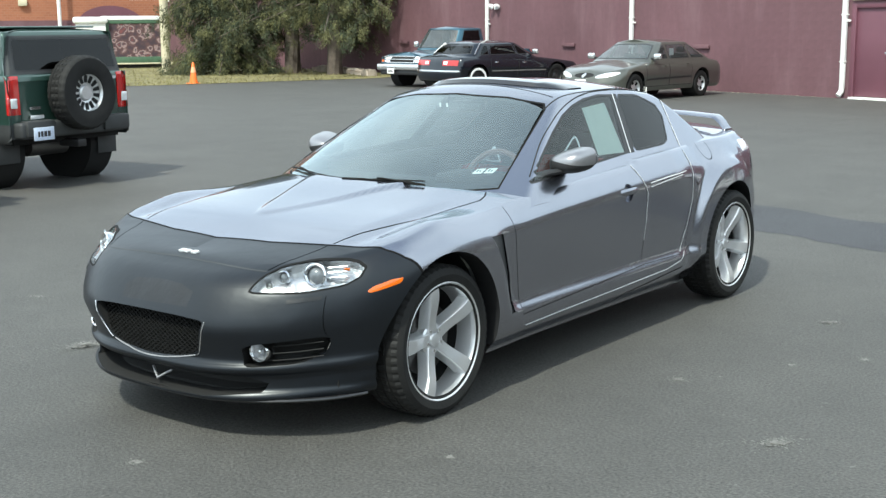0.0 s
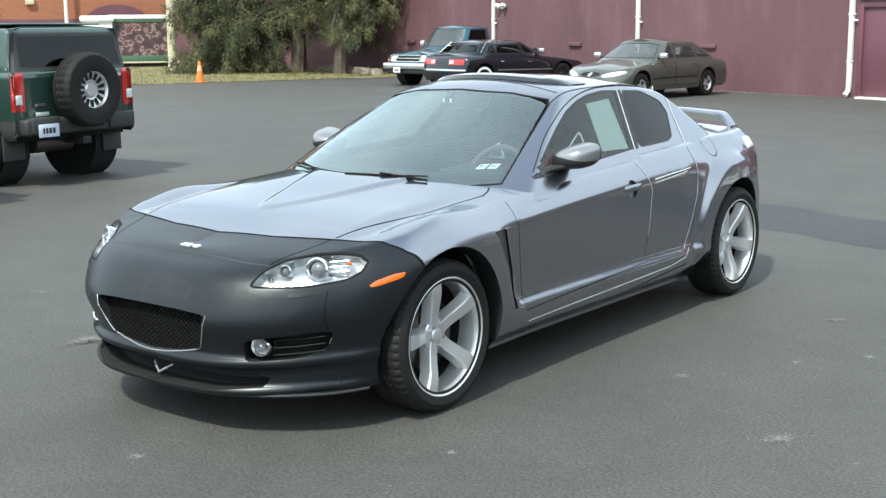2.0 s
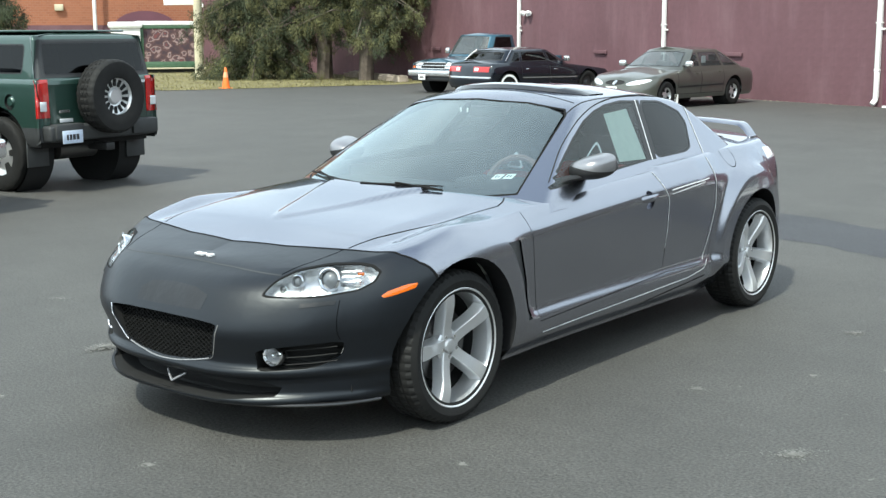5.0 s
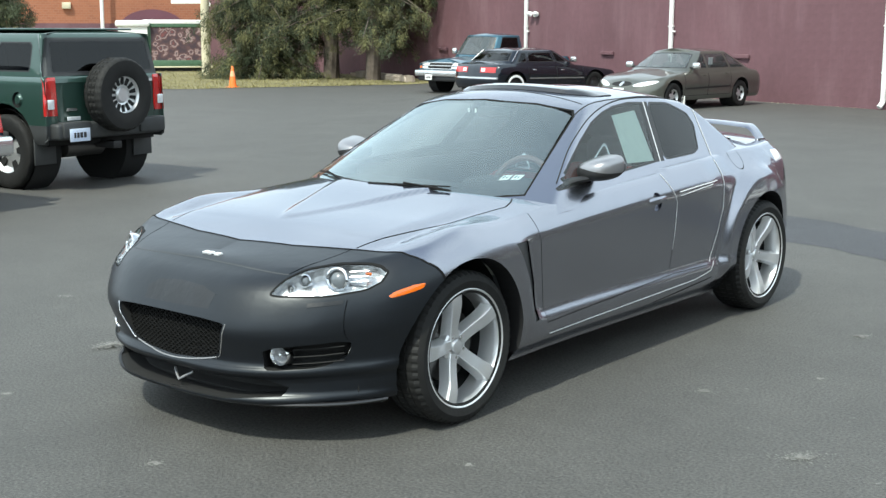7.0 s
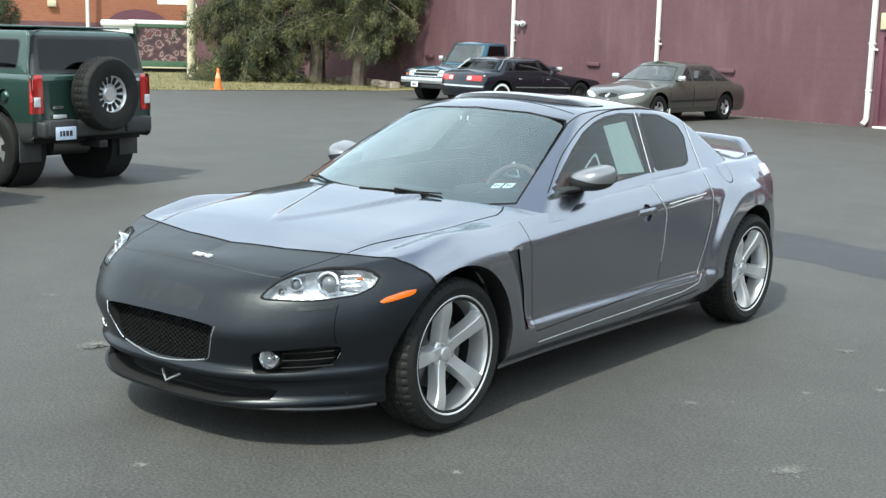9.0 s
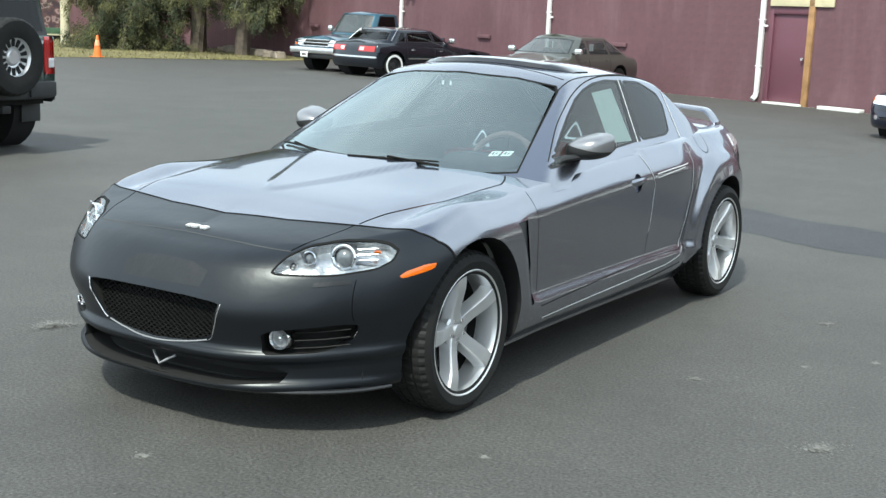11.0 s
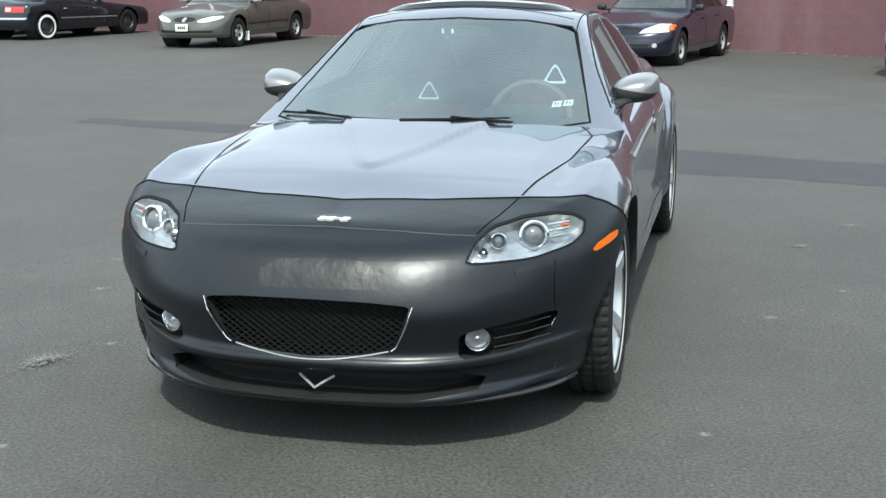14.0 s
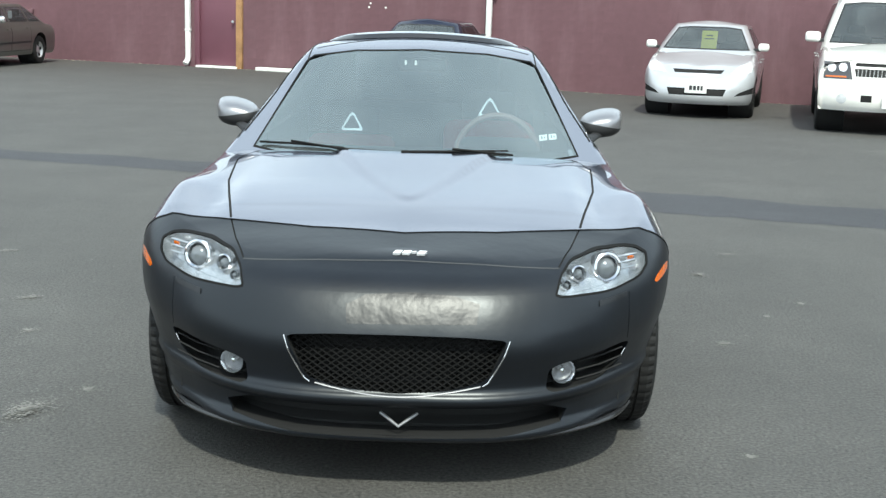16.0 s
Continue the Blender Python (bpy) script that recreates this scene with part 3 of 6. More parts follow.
def blocks(wall):
    """Painted blocks, proud of their joints: the nearest as pieces, the others joined."""
    bl, bh, j = .40, .20, .0016
    unit = box(0, bl - j, -.001, .01, 0, bh - j, .0006, None, 1)
    me = finish("block", unit, M["maroon"], False)
    rest = []
    skip = lambda s, z: .10 < s + bl and s < 1.32 and z < 2.0
    for r in range(0, 17):
        z = -.16 + r * bh
        for k in range(-90, 36):
            s = k * bl + (bl / 2 if r % 2 else 0)
            if skip(s, z):
                continue
            if -3.0 < s < 9.0 and 0 <= z < 2.1:
                if len(wall.children) < 300:
                    o = new("block", me)
                    o.parent = wall
                    o.matrix_basis = pose(s, rng.uniform(-.0006, .0006), z)
                    continue
            rest.append((s, z))
    verts, faces = [], []
    for s, z in rest:
        i, y, b = len(verts), -.001 + rng.uniform(-.0004, .0004), .0006
        verts += [(s, .008, z), (s + bl - j, .008, z), (s + bl - j, .008, z + bh - j), (s, .008, z + bh - j),
                  (s + b, y, z + b), (s + bl - j - b, y, z + b), (s + bl - j - b, y, z + bh - j - b), (s + b, y, z + bh - j - b)]
        faces += [(i + 4, i + 5, i + 6, i + 7), (i, i + 1, i + 5, i + 4), (i + 1, i + 2, i + 6, i + 5), (i + 2, i + 3, i + 7, i + 6), (i + 3, i, i + 4, i + 7)]
    mesh = bpy.data.meshes.new("blockwork")
    mesh.from_pydata(verts, [], faces)
    mesh.materials.append(M["maroon"])
    ob = new("blockwork", mesh)
    ob.parent = wall
    tagged(ob, "maroon painted blockwork", kind="stuff")


def downspout(s, shoe=True):
    t = thing("downspout", "white square metal downspout on the maroon wall", "downspout", WALL @ pose(s, 0, 0), "downspouts on the wall")
    part("upper_pipe", box(-.055, .055, -.10, -.018, .80, 3.85, .015), M["pipe"], t)
    part("lower_pipe", box(-.052, .052, -.098, -.02, .20, .76, .015), M["pipe"], t)
    part("collar", box(-.062, .062, -.106, -.014, .755, .80, .008), M["pipe"], t)
    part("shoe", tube([(0, -.06, .24), (-.005, -.07, .15), (-.02, -.15, .06)], .058, 8), M["pipe"], t)
    for z in (1.75, 3.3):
        part("strap", box(-.075, .075, -.104, -.014, z, z + .03, .004), M["pipe"], t)
    part("bracket", box(.05, .15, -.07, -.04, 1.62, 1.66, .004), M["pipe"], t)


def building():
    slab = part("wall_north", box(-60, .12, 0, .35, -1, 3.9), M["maroon_dark"], m=WALL)
    tagged(slab, "long maroon painted block wall", "wall", kind="structure")
    slab_east = tagged(part("wall_north_east", box(1.30, 14.5, 0, .35, -1, 3.9), M["maroon_dark"], m=WALL), "long maroon painted block wall", "wall", kind="structure")
    tagged(part("wall_over_door", box(.12, 1.30, 0, .35, 2.02, 3.9), M["maroon_dark"], m=WALL), "wall above the door", "wall", kind="structure")
    blocks(slab)
    # two unseen walls, added so that the car flanks mirror something dark
    tagged(part("unseen_wall_north", box(14.5, 60, .0, .35, -1, 5.5), M["grey_render"], m=WALL), "unseen plain dark grey wall, added to darken reflections", "wall", kind="structure")
    tagged(part("unseen_wall_east", box(30, 30.4, -30, 9, -1, 6), M["grey_render"]), "unseen plain grey wall in the east, added to darken the car's flank", "wall", kind="structure")
    tagged(part("roof_north", box(-60, 14.5, .0, 14, 3.9, 4.05), M["maroon_dark"], m=WALL), "flat roof of the long building", "roof", kind="structure")
    for cs, cz in ((4.365, 1.56), (4.204, 1.451), (4.173, 1.373), (4.538, 1.374)):
        part("paint_chip", lathe([(.0, -.004), (.016, -.004), (.022, -.0015), (.022, .002)], 7, "y"), M["plank"], slab_east, "pale chip in the paint", m=pose(cs, -.002, cz))
    d = tagged(part("door_1", box(.24, 1.14, .05, .10, .05, 1.90, .004), M["maroon_door"], m=WALL), "closed maroon steel door in the wall", "door", kind="structure")
    part("door_handle", lathe([(.0, -.08), (.03, -.08), (.035, -.05), (.015, -.04), (.015, .0)], 14, "y"), M["chrome_trim"], d, m=pose(1.06, .05, .98))
    part("door_jamb", box(.12, .24, .0, .12, -.05, 2.02, .004), M["maroon_door"], d)
    part("door_head", box(.24, 1.14, .0, .12, 1.90, 2.02, .004), M["maroon_door"], d)
    part("door_post", box(1.15, 1.29, -.05, .12, -.05, 2.4, .006), M["wood"], d, "bare wooden post beside the door")
    part("door_sill", box(.20, 1.18, -.10, .12, -.03, .04, .004), M["plank"], d, "white painted sill")
    part("lintel", box(.16, 1.75, -.05, -.013, 2.06, 2.40, .006), M["beige"], d, "beige board over the door")
    for s in (-13.3, -6.78, 0, 6.74, 13.6):
        downspout(s)
    for s in (-9.4, -4.27, -18.2):
        v = tagged(part("wall_vent", box(-.27, .27, -.06, .0, -.05, .05, .012), M["maroon"], m=WALL @ pose(s, -.012, 1.05)), "maroon painted vent ledge on the wall", "vent")
        part("vent_slot", box(-.23, .23, -.064, -.058, -.03, -.012), M["maroon_dark"], v)
    fl = thing("floodlight", "pair of small white floodlights on the wall", "lamp", WALL @ pose(-12.85, -.02, 2.12))
    part("junction_box", box(-.06, .06, -.06, .0, -.06, .06, .01), M["pipe"], fl)
    for s in (-1, 1):
        part("lamp_head", lathe([(.01, -.16), (.05, -.14), (.075, -.06), (.08, -.02), (.07, -.02), (.02, -.08)], 16, "y"), M["pipe"], fl, m=pose(s * .12, -.05, .0, -25, 0, s * 20))
    tagged(part("plank", box(1.75, 2.75, -.30, -.12, .0, .07, .008), M["plank"], m=WALL), "white board lying on the asphalt by the wall", "board")
    # litter of leaves and grit along the wall's foot
    bm = bmesh.new()
    g = random.Random(9)
    for k in range(520):
        s, y = g.uniform(-20, 16), -.02 - abs(g.gauss(0, .16))
        p = WALL @ Vector((s, y, 0))
        r = g.uniform(.01, .045)
        m = 5
        bm.faces.new([bm.verts.new((p.x + r * g.uniform(.5, 1.3) * math.cos(6.283 * i / m), p.y + r * g.uniform(.4, 1.1) * math.sin(6.283 * i / m), ground_z(p.x, p.y) + .006 + g.uniform(0, .01))) for i in range(m)])
    tagged(part("leaf_litter", bm, M["dust"], smoothed=False), "dry leaves and grit at the wall's foot", "litter", kind="stuff")


def clump(out, c, way, length, width, g, droop=.5):
    """One hanging spray of needles: a fan of narrow, bent blades, added to (verts, faces)."""
    V, F = out
    for k in range(6):
        d = (way + Vector((g.uniform(-.8, .8), g.uniform(-.8, .8), g.uniform(-.6, .35)))).normalized()
        side = d.cross(Vector((g.uniform(-1, 1), g.uniform(-1, 1), g.uniform(-.2, 1)))).normalized() * width * g.uniform(.5, 1.1)
        L = length * g.uniform(.5, 1.25)
        b = c + Vector((g.gauss(0, .05), g.gauss(0, .05), g.gauss(0, .06)))
        p1 = b + d * L * .5 + Vector((0, 0, -droop * L * .18))
        p2 = b + d * L * .85 + Vector((0, 0, -droop * L * .6))
        i = len(V)
        V += [b, p1 + side, p1 - side, p2]
        F += [(i, i + 1, i + 2), (i + 2, i + 1, i + 3)]


def conifer(label, x, y, height, spread, low, seed, n, pale=.35, trunk=.22):
    g = random.Random(seed)
    t = thing("conifer", label, "tree", pose(x, y, ground_z(x, y)), "trees by the wall")
    lean = g.uniform(-.2, .2)
    part("trunk", tube([(0, 0, -.1), (.02, 0, height * .15), (lean * .5, .05, height * .5), (lean, .1, height)], [trunk * 1.25, trunk, trunk * .7, .03], 10), M["bark"], t)
    limbs = None
    crowns = (([], []), ([], []))
    for k in range(n):
        u = g.random() ** .8
        z = low + (height - low) * u
        R = spread * (1 - .80 * u) * g.uniform(.7, 1.1)
        a = g.uniform(0, 6.283)
        out = Vector((math.cos(a), math.sin(a), 0))
        root = Vector((lean * z / height, .05, z))
        tip = root + out * R + Vector((0, 0, -.22 * R + .1 * math.sin(k)))
        mid = root.lerp(tip, .5) + Vector((0, 0, .10 * R))
        if k % 2 == 0:
            limbs = tube([root, mid, tip], [.04, .025, .008], 4, limbs)
        for i in range(int(4 + 5 * R)):
            s = .2 + .85 * g.random() ** .8
            heart = (root.lerp(mid, s * 2) if s < .5 else mid.lerp(tip, min(1.05, s * 2 - 1))) + Vector((g.gauss(0, .16), g.gauss(0, .16), g.gauss(0, .10)))
            own = crowns[1 if g.random() < pale * (.4 + s * .9) else 0]
            hang = g.uniform(.18, .45)
            for j in range(12):
                u2 = g.random()
                c = heart + Vector((g.gauss(0, .075 * (1.2 - u2)), g.gauss(0, .075 * (1.2 - u2)), -hang * u2 + g.gauss(0, .03)))
                clump(own, c, (out * .7 + Vector((0, 0, -.45))).normalized(), g.uniform(.05, .12), .013, g)
    tagged(part("branchwork", limbs, M["bark"], t), kind="stuff")
    for own, material, lab in zip(crowns, (M["needles"], M["needles_pale"]), ("drooping dark green sprays", "yellowish green sprays")):
        mesh = bpy.data.meshes.new("crown")
        mesh.from_pydata(own[0], [], own[1])
        mesh.materials.append(material)
        ob = new("crown", mesh)
        ob.parent = t
        tagged(ob, lab)


def verge():
    sheet([(-70, 6), (-45, 12), (-24.4, 18.4), (-22.6, 22.5), (-21.4, 25.2)], [(-70, 46), (-45, 37), (-30, 31), (-24, 29), (-21.4, 28.1)], 120, .012, .12, M["grass"], "verge", "dry winter grass verge by the wall", "grass", 3)
    bm = bmesh.new()
    g = random.Random(12)
    for k in range(5200):
        x = g.uniform(-38, -21.8)
        a, b = spl([(-45, 12), (-24.4, 18.4), (-22.6, 22.5), (-21.4, 25.2)], x), spl([(-45, 37), (-30, 31), (-24, 29), (-21.4, 28.1)], x)
        y = a + (b - a) * g.random() ** 1.6
        h, w, an = g.uniform(.02, .06), g.uniform(.008, .02), g.uniform(0, 3.14)
        dx, dy = w * math.cos(an), w * math.sin(an)
        bm.faces.new([bm.verts.new(p) for p in ((x - dx, y - dy, .01), (x + dx, y + dy, .01), (x + g.gauss(0, .03), y + g.gauss(0, .03), .035 + h))])
    tagged(part("grass_tufts", bm, M["blade"], smoothed=False), "short dry grass tufts on the verge", "grass", kind="stuff")
    for k in range(9):
        p = WALL @ Vector((-22.6 + k * .62 + rng.uniform(-.1, .1), -1.0 - .08 * k + rng.uniform(-.1, .1), 0))
        st = box(-.30, .30, -.16, .16, -.05, rng.uniform(.16, .26), .05, None, 2)
        for v in st.verts:
            v.co += Vector((rng.uniform(-.03, .03), rng.uniform(-.03, .03), rng.uniform(-.02, .02)))
        tagged(part("kerb_stone", st, M["stone"], m=pose(p.x, p.y, 0, 0, 0, WALL_TURN + rng.uniform(-12, 12))), "rough tan edging stone beside the verge", "stone", group="edging stones")
    cn = thing("traffic_cone", "bright orange traffic cone on the verge's edge", "cone", pose(-23.88, 20.36, .0) @ Matrix.Diagonal((.9, .9, .86, 1)))
    part("base", box(-.17, .17, -.17, .17, 0, .035, .01), M["cone"], cn)
    part("body", lathe([(.13, .03), (.125, .06), (.035, .70), (.02, .72), (.0, .72)], 20, "z"), M["cone"], cn)
    part("collar", lathe([(.088, .38), (.058, .56)], 20, "z"), mat("pale_orange_band", (.9, .38, .2), .5), cn, "pale worn band")


def far_side():
    po = thing("post", "weathered cream wooden post beside the sign", "post", pose(-32.3, 26.45, 0))
    part("shaft", lathe([(.17, -.1), (.165, 1.5), (.155, 3.2), (.15, 4.5)], 14, "z"), M["cream"], po)
    part("arm", box(-1.3, .05, -.12, .12, 2.62, 2.82, .02), M["white"], po, m=pose(0, 0, 0, 0, 0, 25))
    sg = thing("mural_sign", "long board with a busy dark red mural in a green frame", "sign", pose(-37.1, 28.1, 0, 0, 0, 51.5))
    part("board", box(-.5, 1.9, -.05, .05, .42, 1.92), mural_mat(), sg)
    part("frame_top", box(-.65, 2.0, -.09, .09, 1.92, 2.08, .01), M["white"], sg, "white top rail")
    part("frame_bottom", box(-.6, 2.0, -.08, .08, .22, .46, .01), M["sign_green"], sg)
    part("frame_upper", box(-.55, 1.95, -.075, .075, 1.78, 1.92, .01), M["sign_green"], sg)
    part("frame_end", box(-.6, -.36, -.08, .08, .44, 1.92, .01), M["sign_green"], sg)
    part("frame_end", box(1.80, 2.0, -.08, .08, .44, 1.92, .01), M["sign_green"], sg)
    part("sill", box(-.7, 2.1, -.14, .14, .16, .22, .01), M["cream"], sg)
    part("skirt", box(-.5, 1.9, -.04, .04, -.1, .16), M["gap"], sg)
    part("foot", box(-.4, -.2, -.06, .06, -.1, .2), M["gap"], sg)
    part("foot", box(1.6, 1.8, -.06, .06, -.1, .2), M["gap"], sg)
    bx = thing("white_awning", "white boxy awning behind the sign", "awning", pose(-39.2, 26.6, 0, 0, 0, 51.5))
    part("roof", box(.75, 2.1, -1.0, .6, 1.80, 2.05, .08), M["white"], bx)
    part("wall", box(.85, 2.0, -.9, .5, -.1, 1.8), M["white"], bx)
    br = pose(-46.5, 31.9, 0, 0, 0, 55.0)
    w = tagged(part("wall_west", box(-16, 9, 0, .4, -1, 9), brick_mat(), m=br), "orange brick wall of the far building", "wall", kind="structure")
    part("plinth", box(-16, 9, -.06, .0, -1, 1.98), M["maroon"], w, "maroon painted lower wall")
    arch = [(1.55 * math.cos(g), .95 * math.sin(g)) for g in np.linspace(0, math.pi, 17)]
    part("arch", extrude_poly(arch, ((2.45, -.10, 1.70), (1, 0, 0), (0, 0, 1)), .12), M["maroon_door"], w, "maroon arch over the doorway")
    part("lamp", box(-1.65, -1.25, -.18, 0, 2.65, 2.95, .03), M["cream"], w, "small wall lamp")
    part("pilaster", box(-5.1, -4.8, -.1, 0, 1.98, 9, .01), M["maroon_door"], w)
    part("window", box(5.05, 6.5, -.02, .03, 3.0, 5.0), M["black_gloss"], w)
    part("window_sill", box(4.95, 6.6, -.3, .0, 2.80, 3.0, .02), M["white"], w, "white window sill")
    part("pole", lathe([(.09, -1), (.085, 9)], 12, "z"), M["pipe"], w, "white pole", m=pose(.15, -.5, 0))


ground()
sheet([(-5.4, 7.0), (-4, 6.62), (-2.2, 6.15), (-.6, 5.45), (0, 5.18), (2.4, 4.55), (5, 3.85), (12, 2.0)], [(-5.4, 7.35), (-4, 7.2), (-2.2, 6.85), (-.6, 6.52), (.7, 6.12), (2.6, 5.52), (5, 4.75), (12, 2.8)], 300, .0015, .10, M["patch"], "asphalt_patch", "darker strip of newer asphalt across the lot", "asphalt", 1)
for k, (x, y, r, n, st, tu) in enumerate(((2.14, .48, .11, 40, 1.5, .9), (1.42, 1.06, .05, 16, 1.4, .3), (.26, -1.15, .05, 12, 1.5, .2), (1.59, 2.54, .09, 30, 1.3, 1.2), (-1.34, -.18, .15, 85, 1.7, 1.1), (-1.2, .1, .05, 14, 1, 0),
                                          (2.0, 1.9, .05, 10, 1, 0), (1.75, 1.6, .03, 8, 1, 0), (2.6, 1.2, .05, 10, 1.4, 1), (-1.9, 1.5, .12, 26, 1.6, .3), (-2.4, 2.6, .10, 18, 1.5, .4), (-1.7, .9, .08, 14, 1, 0), (1.9, 3.2, .10, 20, 1.6, .2),
                                          (2.7, 2.3, .08, 14, 1.3, .4), (-1.0, -1.0, .05, 9, 1, 0), (1.2, -.4, .04, 6, 1, 0), (.9, -1.3, .04, 7, 1, 0), (3.0, .2, .05, 8, 1, 0), (-2.6, .4, .10, 14, 1.4, .6), (3.4, 3.6, .12, 18, 1.6, .1),
                                          (-3.2, 4.4, .2, 22, 2.0, .2), (-5.2, 5.6, .3, 26, 3.0, -.3), (-2.9, 9.2, .3, 26, 3.0, -.3))):
    scuff(x, y, r, 100 + k, n, st, tu)
building()
verge()
conifer("tall dark conifer with drooping sprays, foliage to the ground", -28.9, 26.3, 8.5, 2.7, .1, 21, 380, .30, .16)
conifer("tall conifer with drooping yellow-green sprays and bare lower trunk", -26.7, 27.35, 10, 2.9, 1.6, 22, 230, .45, .24)
conifer("tall conifer with drooping yellow-green sprays and bare lower trunk", -24.5, 27.1, 10, 2.8, 1.45, 23, 230, .50, .22)
conifer("dark round evergreen bush beyond the lot", -34.7, 19.6, 3.6, 1.5, .2, 24, 90, .1, .1)
far_side()

from mathutils.bvhtree import BVHTree

# ---- the grey coupe ----
COUPE_OUT = [(0, -.875), (.19, -.87), (.35, -.845), (.50, -.785), (.635, -.69), (.75, -.565), (.845, -.43), (.90, -.28), (.918, -.1), (.918, .1), (.895, .45), (.885, .9),
             (.885, 1.5), (.887, 2.1), (.893, 2.6), (.893, 2.86), (.855, 3.13), (.785, 3.38), (.62, 3.56), (.3, 3.68), (0, 3.71)]
COUPE_F = [(0, .045), (.025, .022), (.045, .022), (.085, .052), (.13, .058), (.20, .052), (.235, .028), (.265, .022), (.31, .046), (.38, .036), (.5, .010), (.56, 0), (.62, .004), (.70, .020), (.78, .042), (.86, .070), (.94, .118), (1, .19)]
COUPE_R = [(0, .08), (.06, .05), (.14, .03), (.25, .02), (.38, .01), (.62, 0), (.74, .01), (.86, .02), (.94, .05), (1, .12)]
COUPE_ZS = [(-.875, .69), (-.62, .715), (-.43, .745), (-.2, .78), (.05, .812), (.3, .815), (.6, .833), (1.0, .860), (1.71, .900), (2.3, .922), (2.85, .93), (3.7, .94)]
COUPE_ZC = [(-.69, .692), (-.455, .745), (-.21, .812), (.1, .850), (.42, .896), (.6, .915), (1.5, .955), (3.2, .985), (3.5, .975)]
AXLE = 2.84
MOUTH = rounded([(.33, .501), (.315, .46), (.273, .364), (.15, .333), (0, .322), (-.15, .333), (-.273, .364), (-.315, .46), (-.33, .501), (-.2, .511), (0, .513), (.2, .511)])
MASK_EDGE = [(0, -.46), (.3, -.44), (.58, -.375), (.72, -.335), (.81, -.295), (.865, -.25), (.91, -.185), (1.3, .4)]


ARCH = .372


def coupe_side(f, y):
    """How far the flank lies inside the plan: door with a crease at f = .875 over a tucked-in lower half, sill, front wing, rear hip."""
    z = .19 + f * (spl(COUPE_ZS, y) - .19)
    zk = .19 + .875 * (spl(COUPE_ZS, y) - .19)
    over = max(0, (f - .82) / .18) ** 1.5
    low = .045 * smooth(.27, .19, z)
    soft = smooth(.42, .33, z)
    door = .022 + .066 * over + .055 * max(0, zk - z) - .026 * smooth(.40, .335, z) + low
    wing = .004 + .078 * max(0, (f - .74) / .26) ** 2.2 + .018 * smooth(.40, .24, z) + low
    yv = .385 + .32 * (.72 - z)
    hi = smooth(.70, .78, z)
    w = smooth(yv - .04 - .15 * hi - .03 * soft, yv + .05 + .25 * hi + .06 * soft, y)
    g = wing * (1 - w) + door * w
    g += .055 * smooth(.62, .28, z) * smooth(-.02, -.42, y)
    back = smooth(2.1, 2.6, y)
    g += back * (.022 + .05 * smooth(.60, 1, f) + .026 * smooth(.40, .335, z))
    rho = math.hypot(y - AXLE, z - .335)
    return g - .046 * smooth(.55, .465, rho) * smooth(.24, .34, z)


def coupe_bump(x, y, q):
    z = -.018 * math.exp(-((x - .665) / .055) ** 2) * smooth(-.40, -.15, y) * (1 - smooth(.0, .5, y))
    z += .012 * math.exp(-((x - .80) / .06) ** 2) * math.exp(-((y - .03) / .22) ** 2)
    z += (.008 + .006 * smooth(-.2, .4, y)) * smooth(-.02, .03, (y + .20) + .2 - math.sqrt((2.75 * x) ** 2 + .04))
    return z


def coupe_cabin_z(x, y):
    """Height of the upper shell: the least of windscreen, sides, roof and rear screen, with rounded joints."""
    x = abs(x)
    xb = spl([(.5, .745), (.8, .764), (1.3, .764), (2.0, .766), (2.42, .755), (2.84, .70), (3.05, .60), (3.2, .5)], y)
    roof = spl([(.4, 1.0), (1.15, 1.283), (1.4, 1.312), (1.65, 1.328), (1.95, 1.328), (2.4, 1.285), (2.78, 1.2), (3.35, 1.0)], y) - .20 * x * x
    wind = .905 + (y - .42 - .709 * x * x) * .44
    side = .908 + (xb - x) * 1.50
    rear = 1.285 - (y - 2.43) * .58 - .20 * x * x
    v = roof
    for u in (wind, side, rear):
        k = .035
        h = max(0, k - abs(v - u)) / k
        v = min(v, u) - h * h * k / 4
    return v


def on_cabin(s, y, z, lift):
    """The place at height z on the side of the upper shell, lift metres off it."""
    lo, hi = 0, .83
    for _ in range(30):
        x = (lo + hi) / 2
        if coupe_cabin_z(x, y) > z:
            lo = x
        else:
            hi = x
    return Vector((s * (lo + lift), y, z + lift * .6))


def smooth_line(pts, n):
    """Points along a smooth curve through the given ones."""
    out = []
    for i in range(len(pts) - 1):
        p = [Vector(pts[max(0, min(len(pts) - 1, i + k))]) for k in (-1, 0, 1, 2)]
        for j in range(n):
            t = j / n
            out.append(.5 * (2 * p[1] + (p[2] - p[0]) * t + (2 * p[0] - 5 * p[1] + 4 * p[2] - p[3]) * t * t + (3 * p[1] - p[0] - 3 * p[2] + p[3]) * t ** 3))
    return out + [Vector(pts[-1])]


def on_screen(x, y, lift):
    """A place on the windscreen, or lift metres off it."""
    n = Vector((0, -.40, .917))
    return Vector((x, y, .905 + (y - .42 - .709 * x * x) * .44)) + n * lift


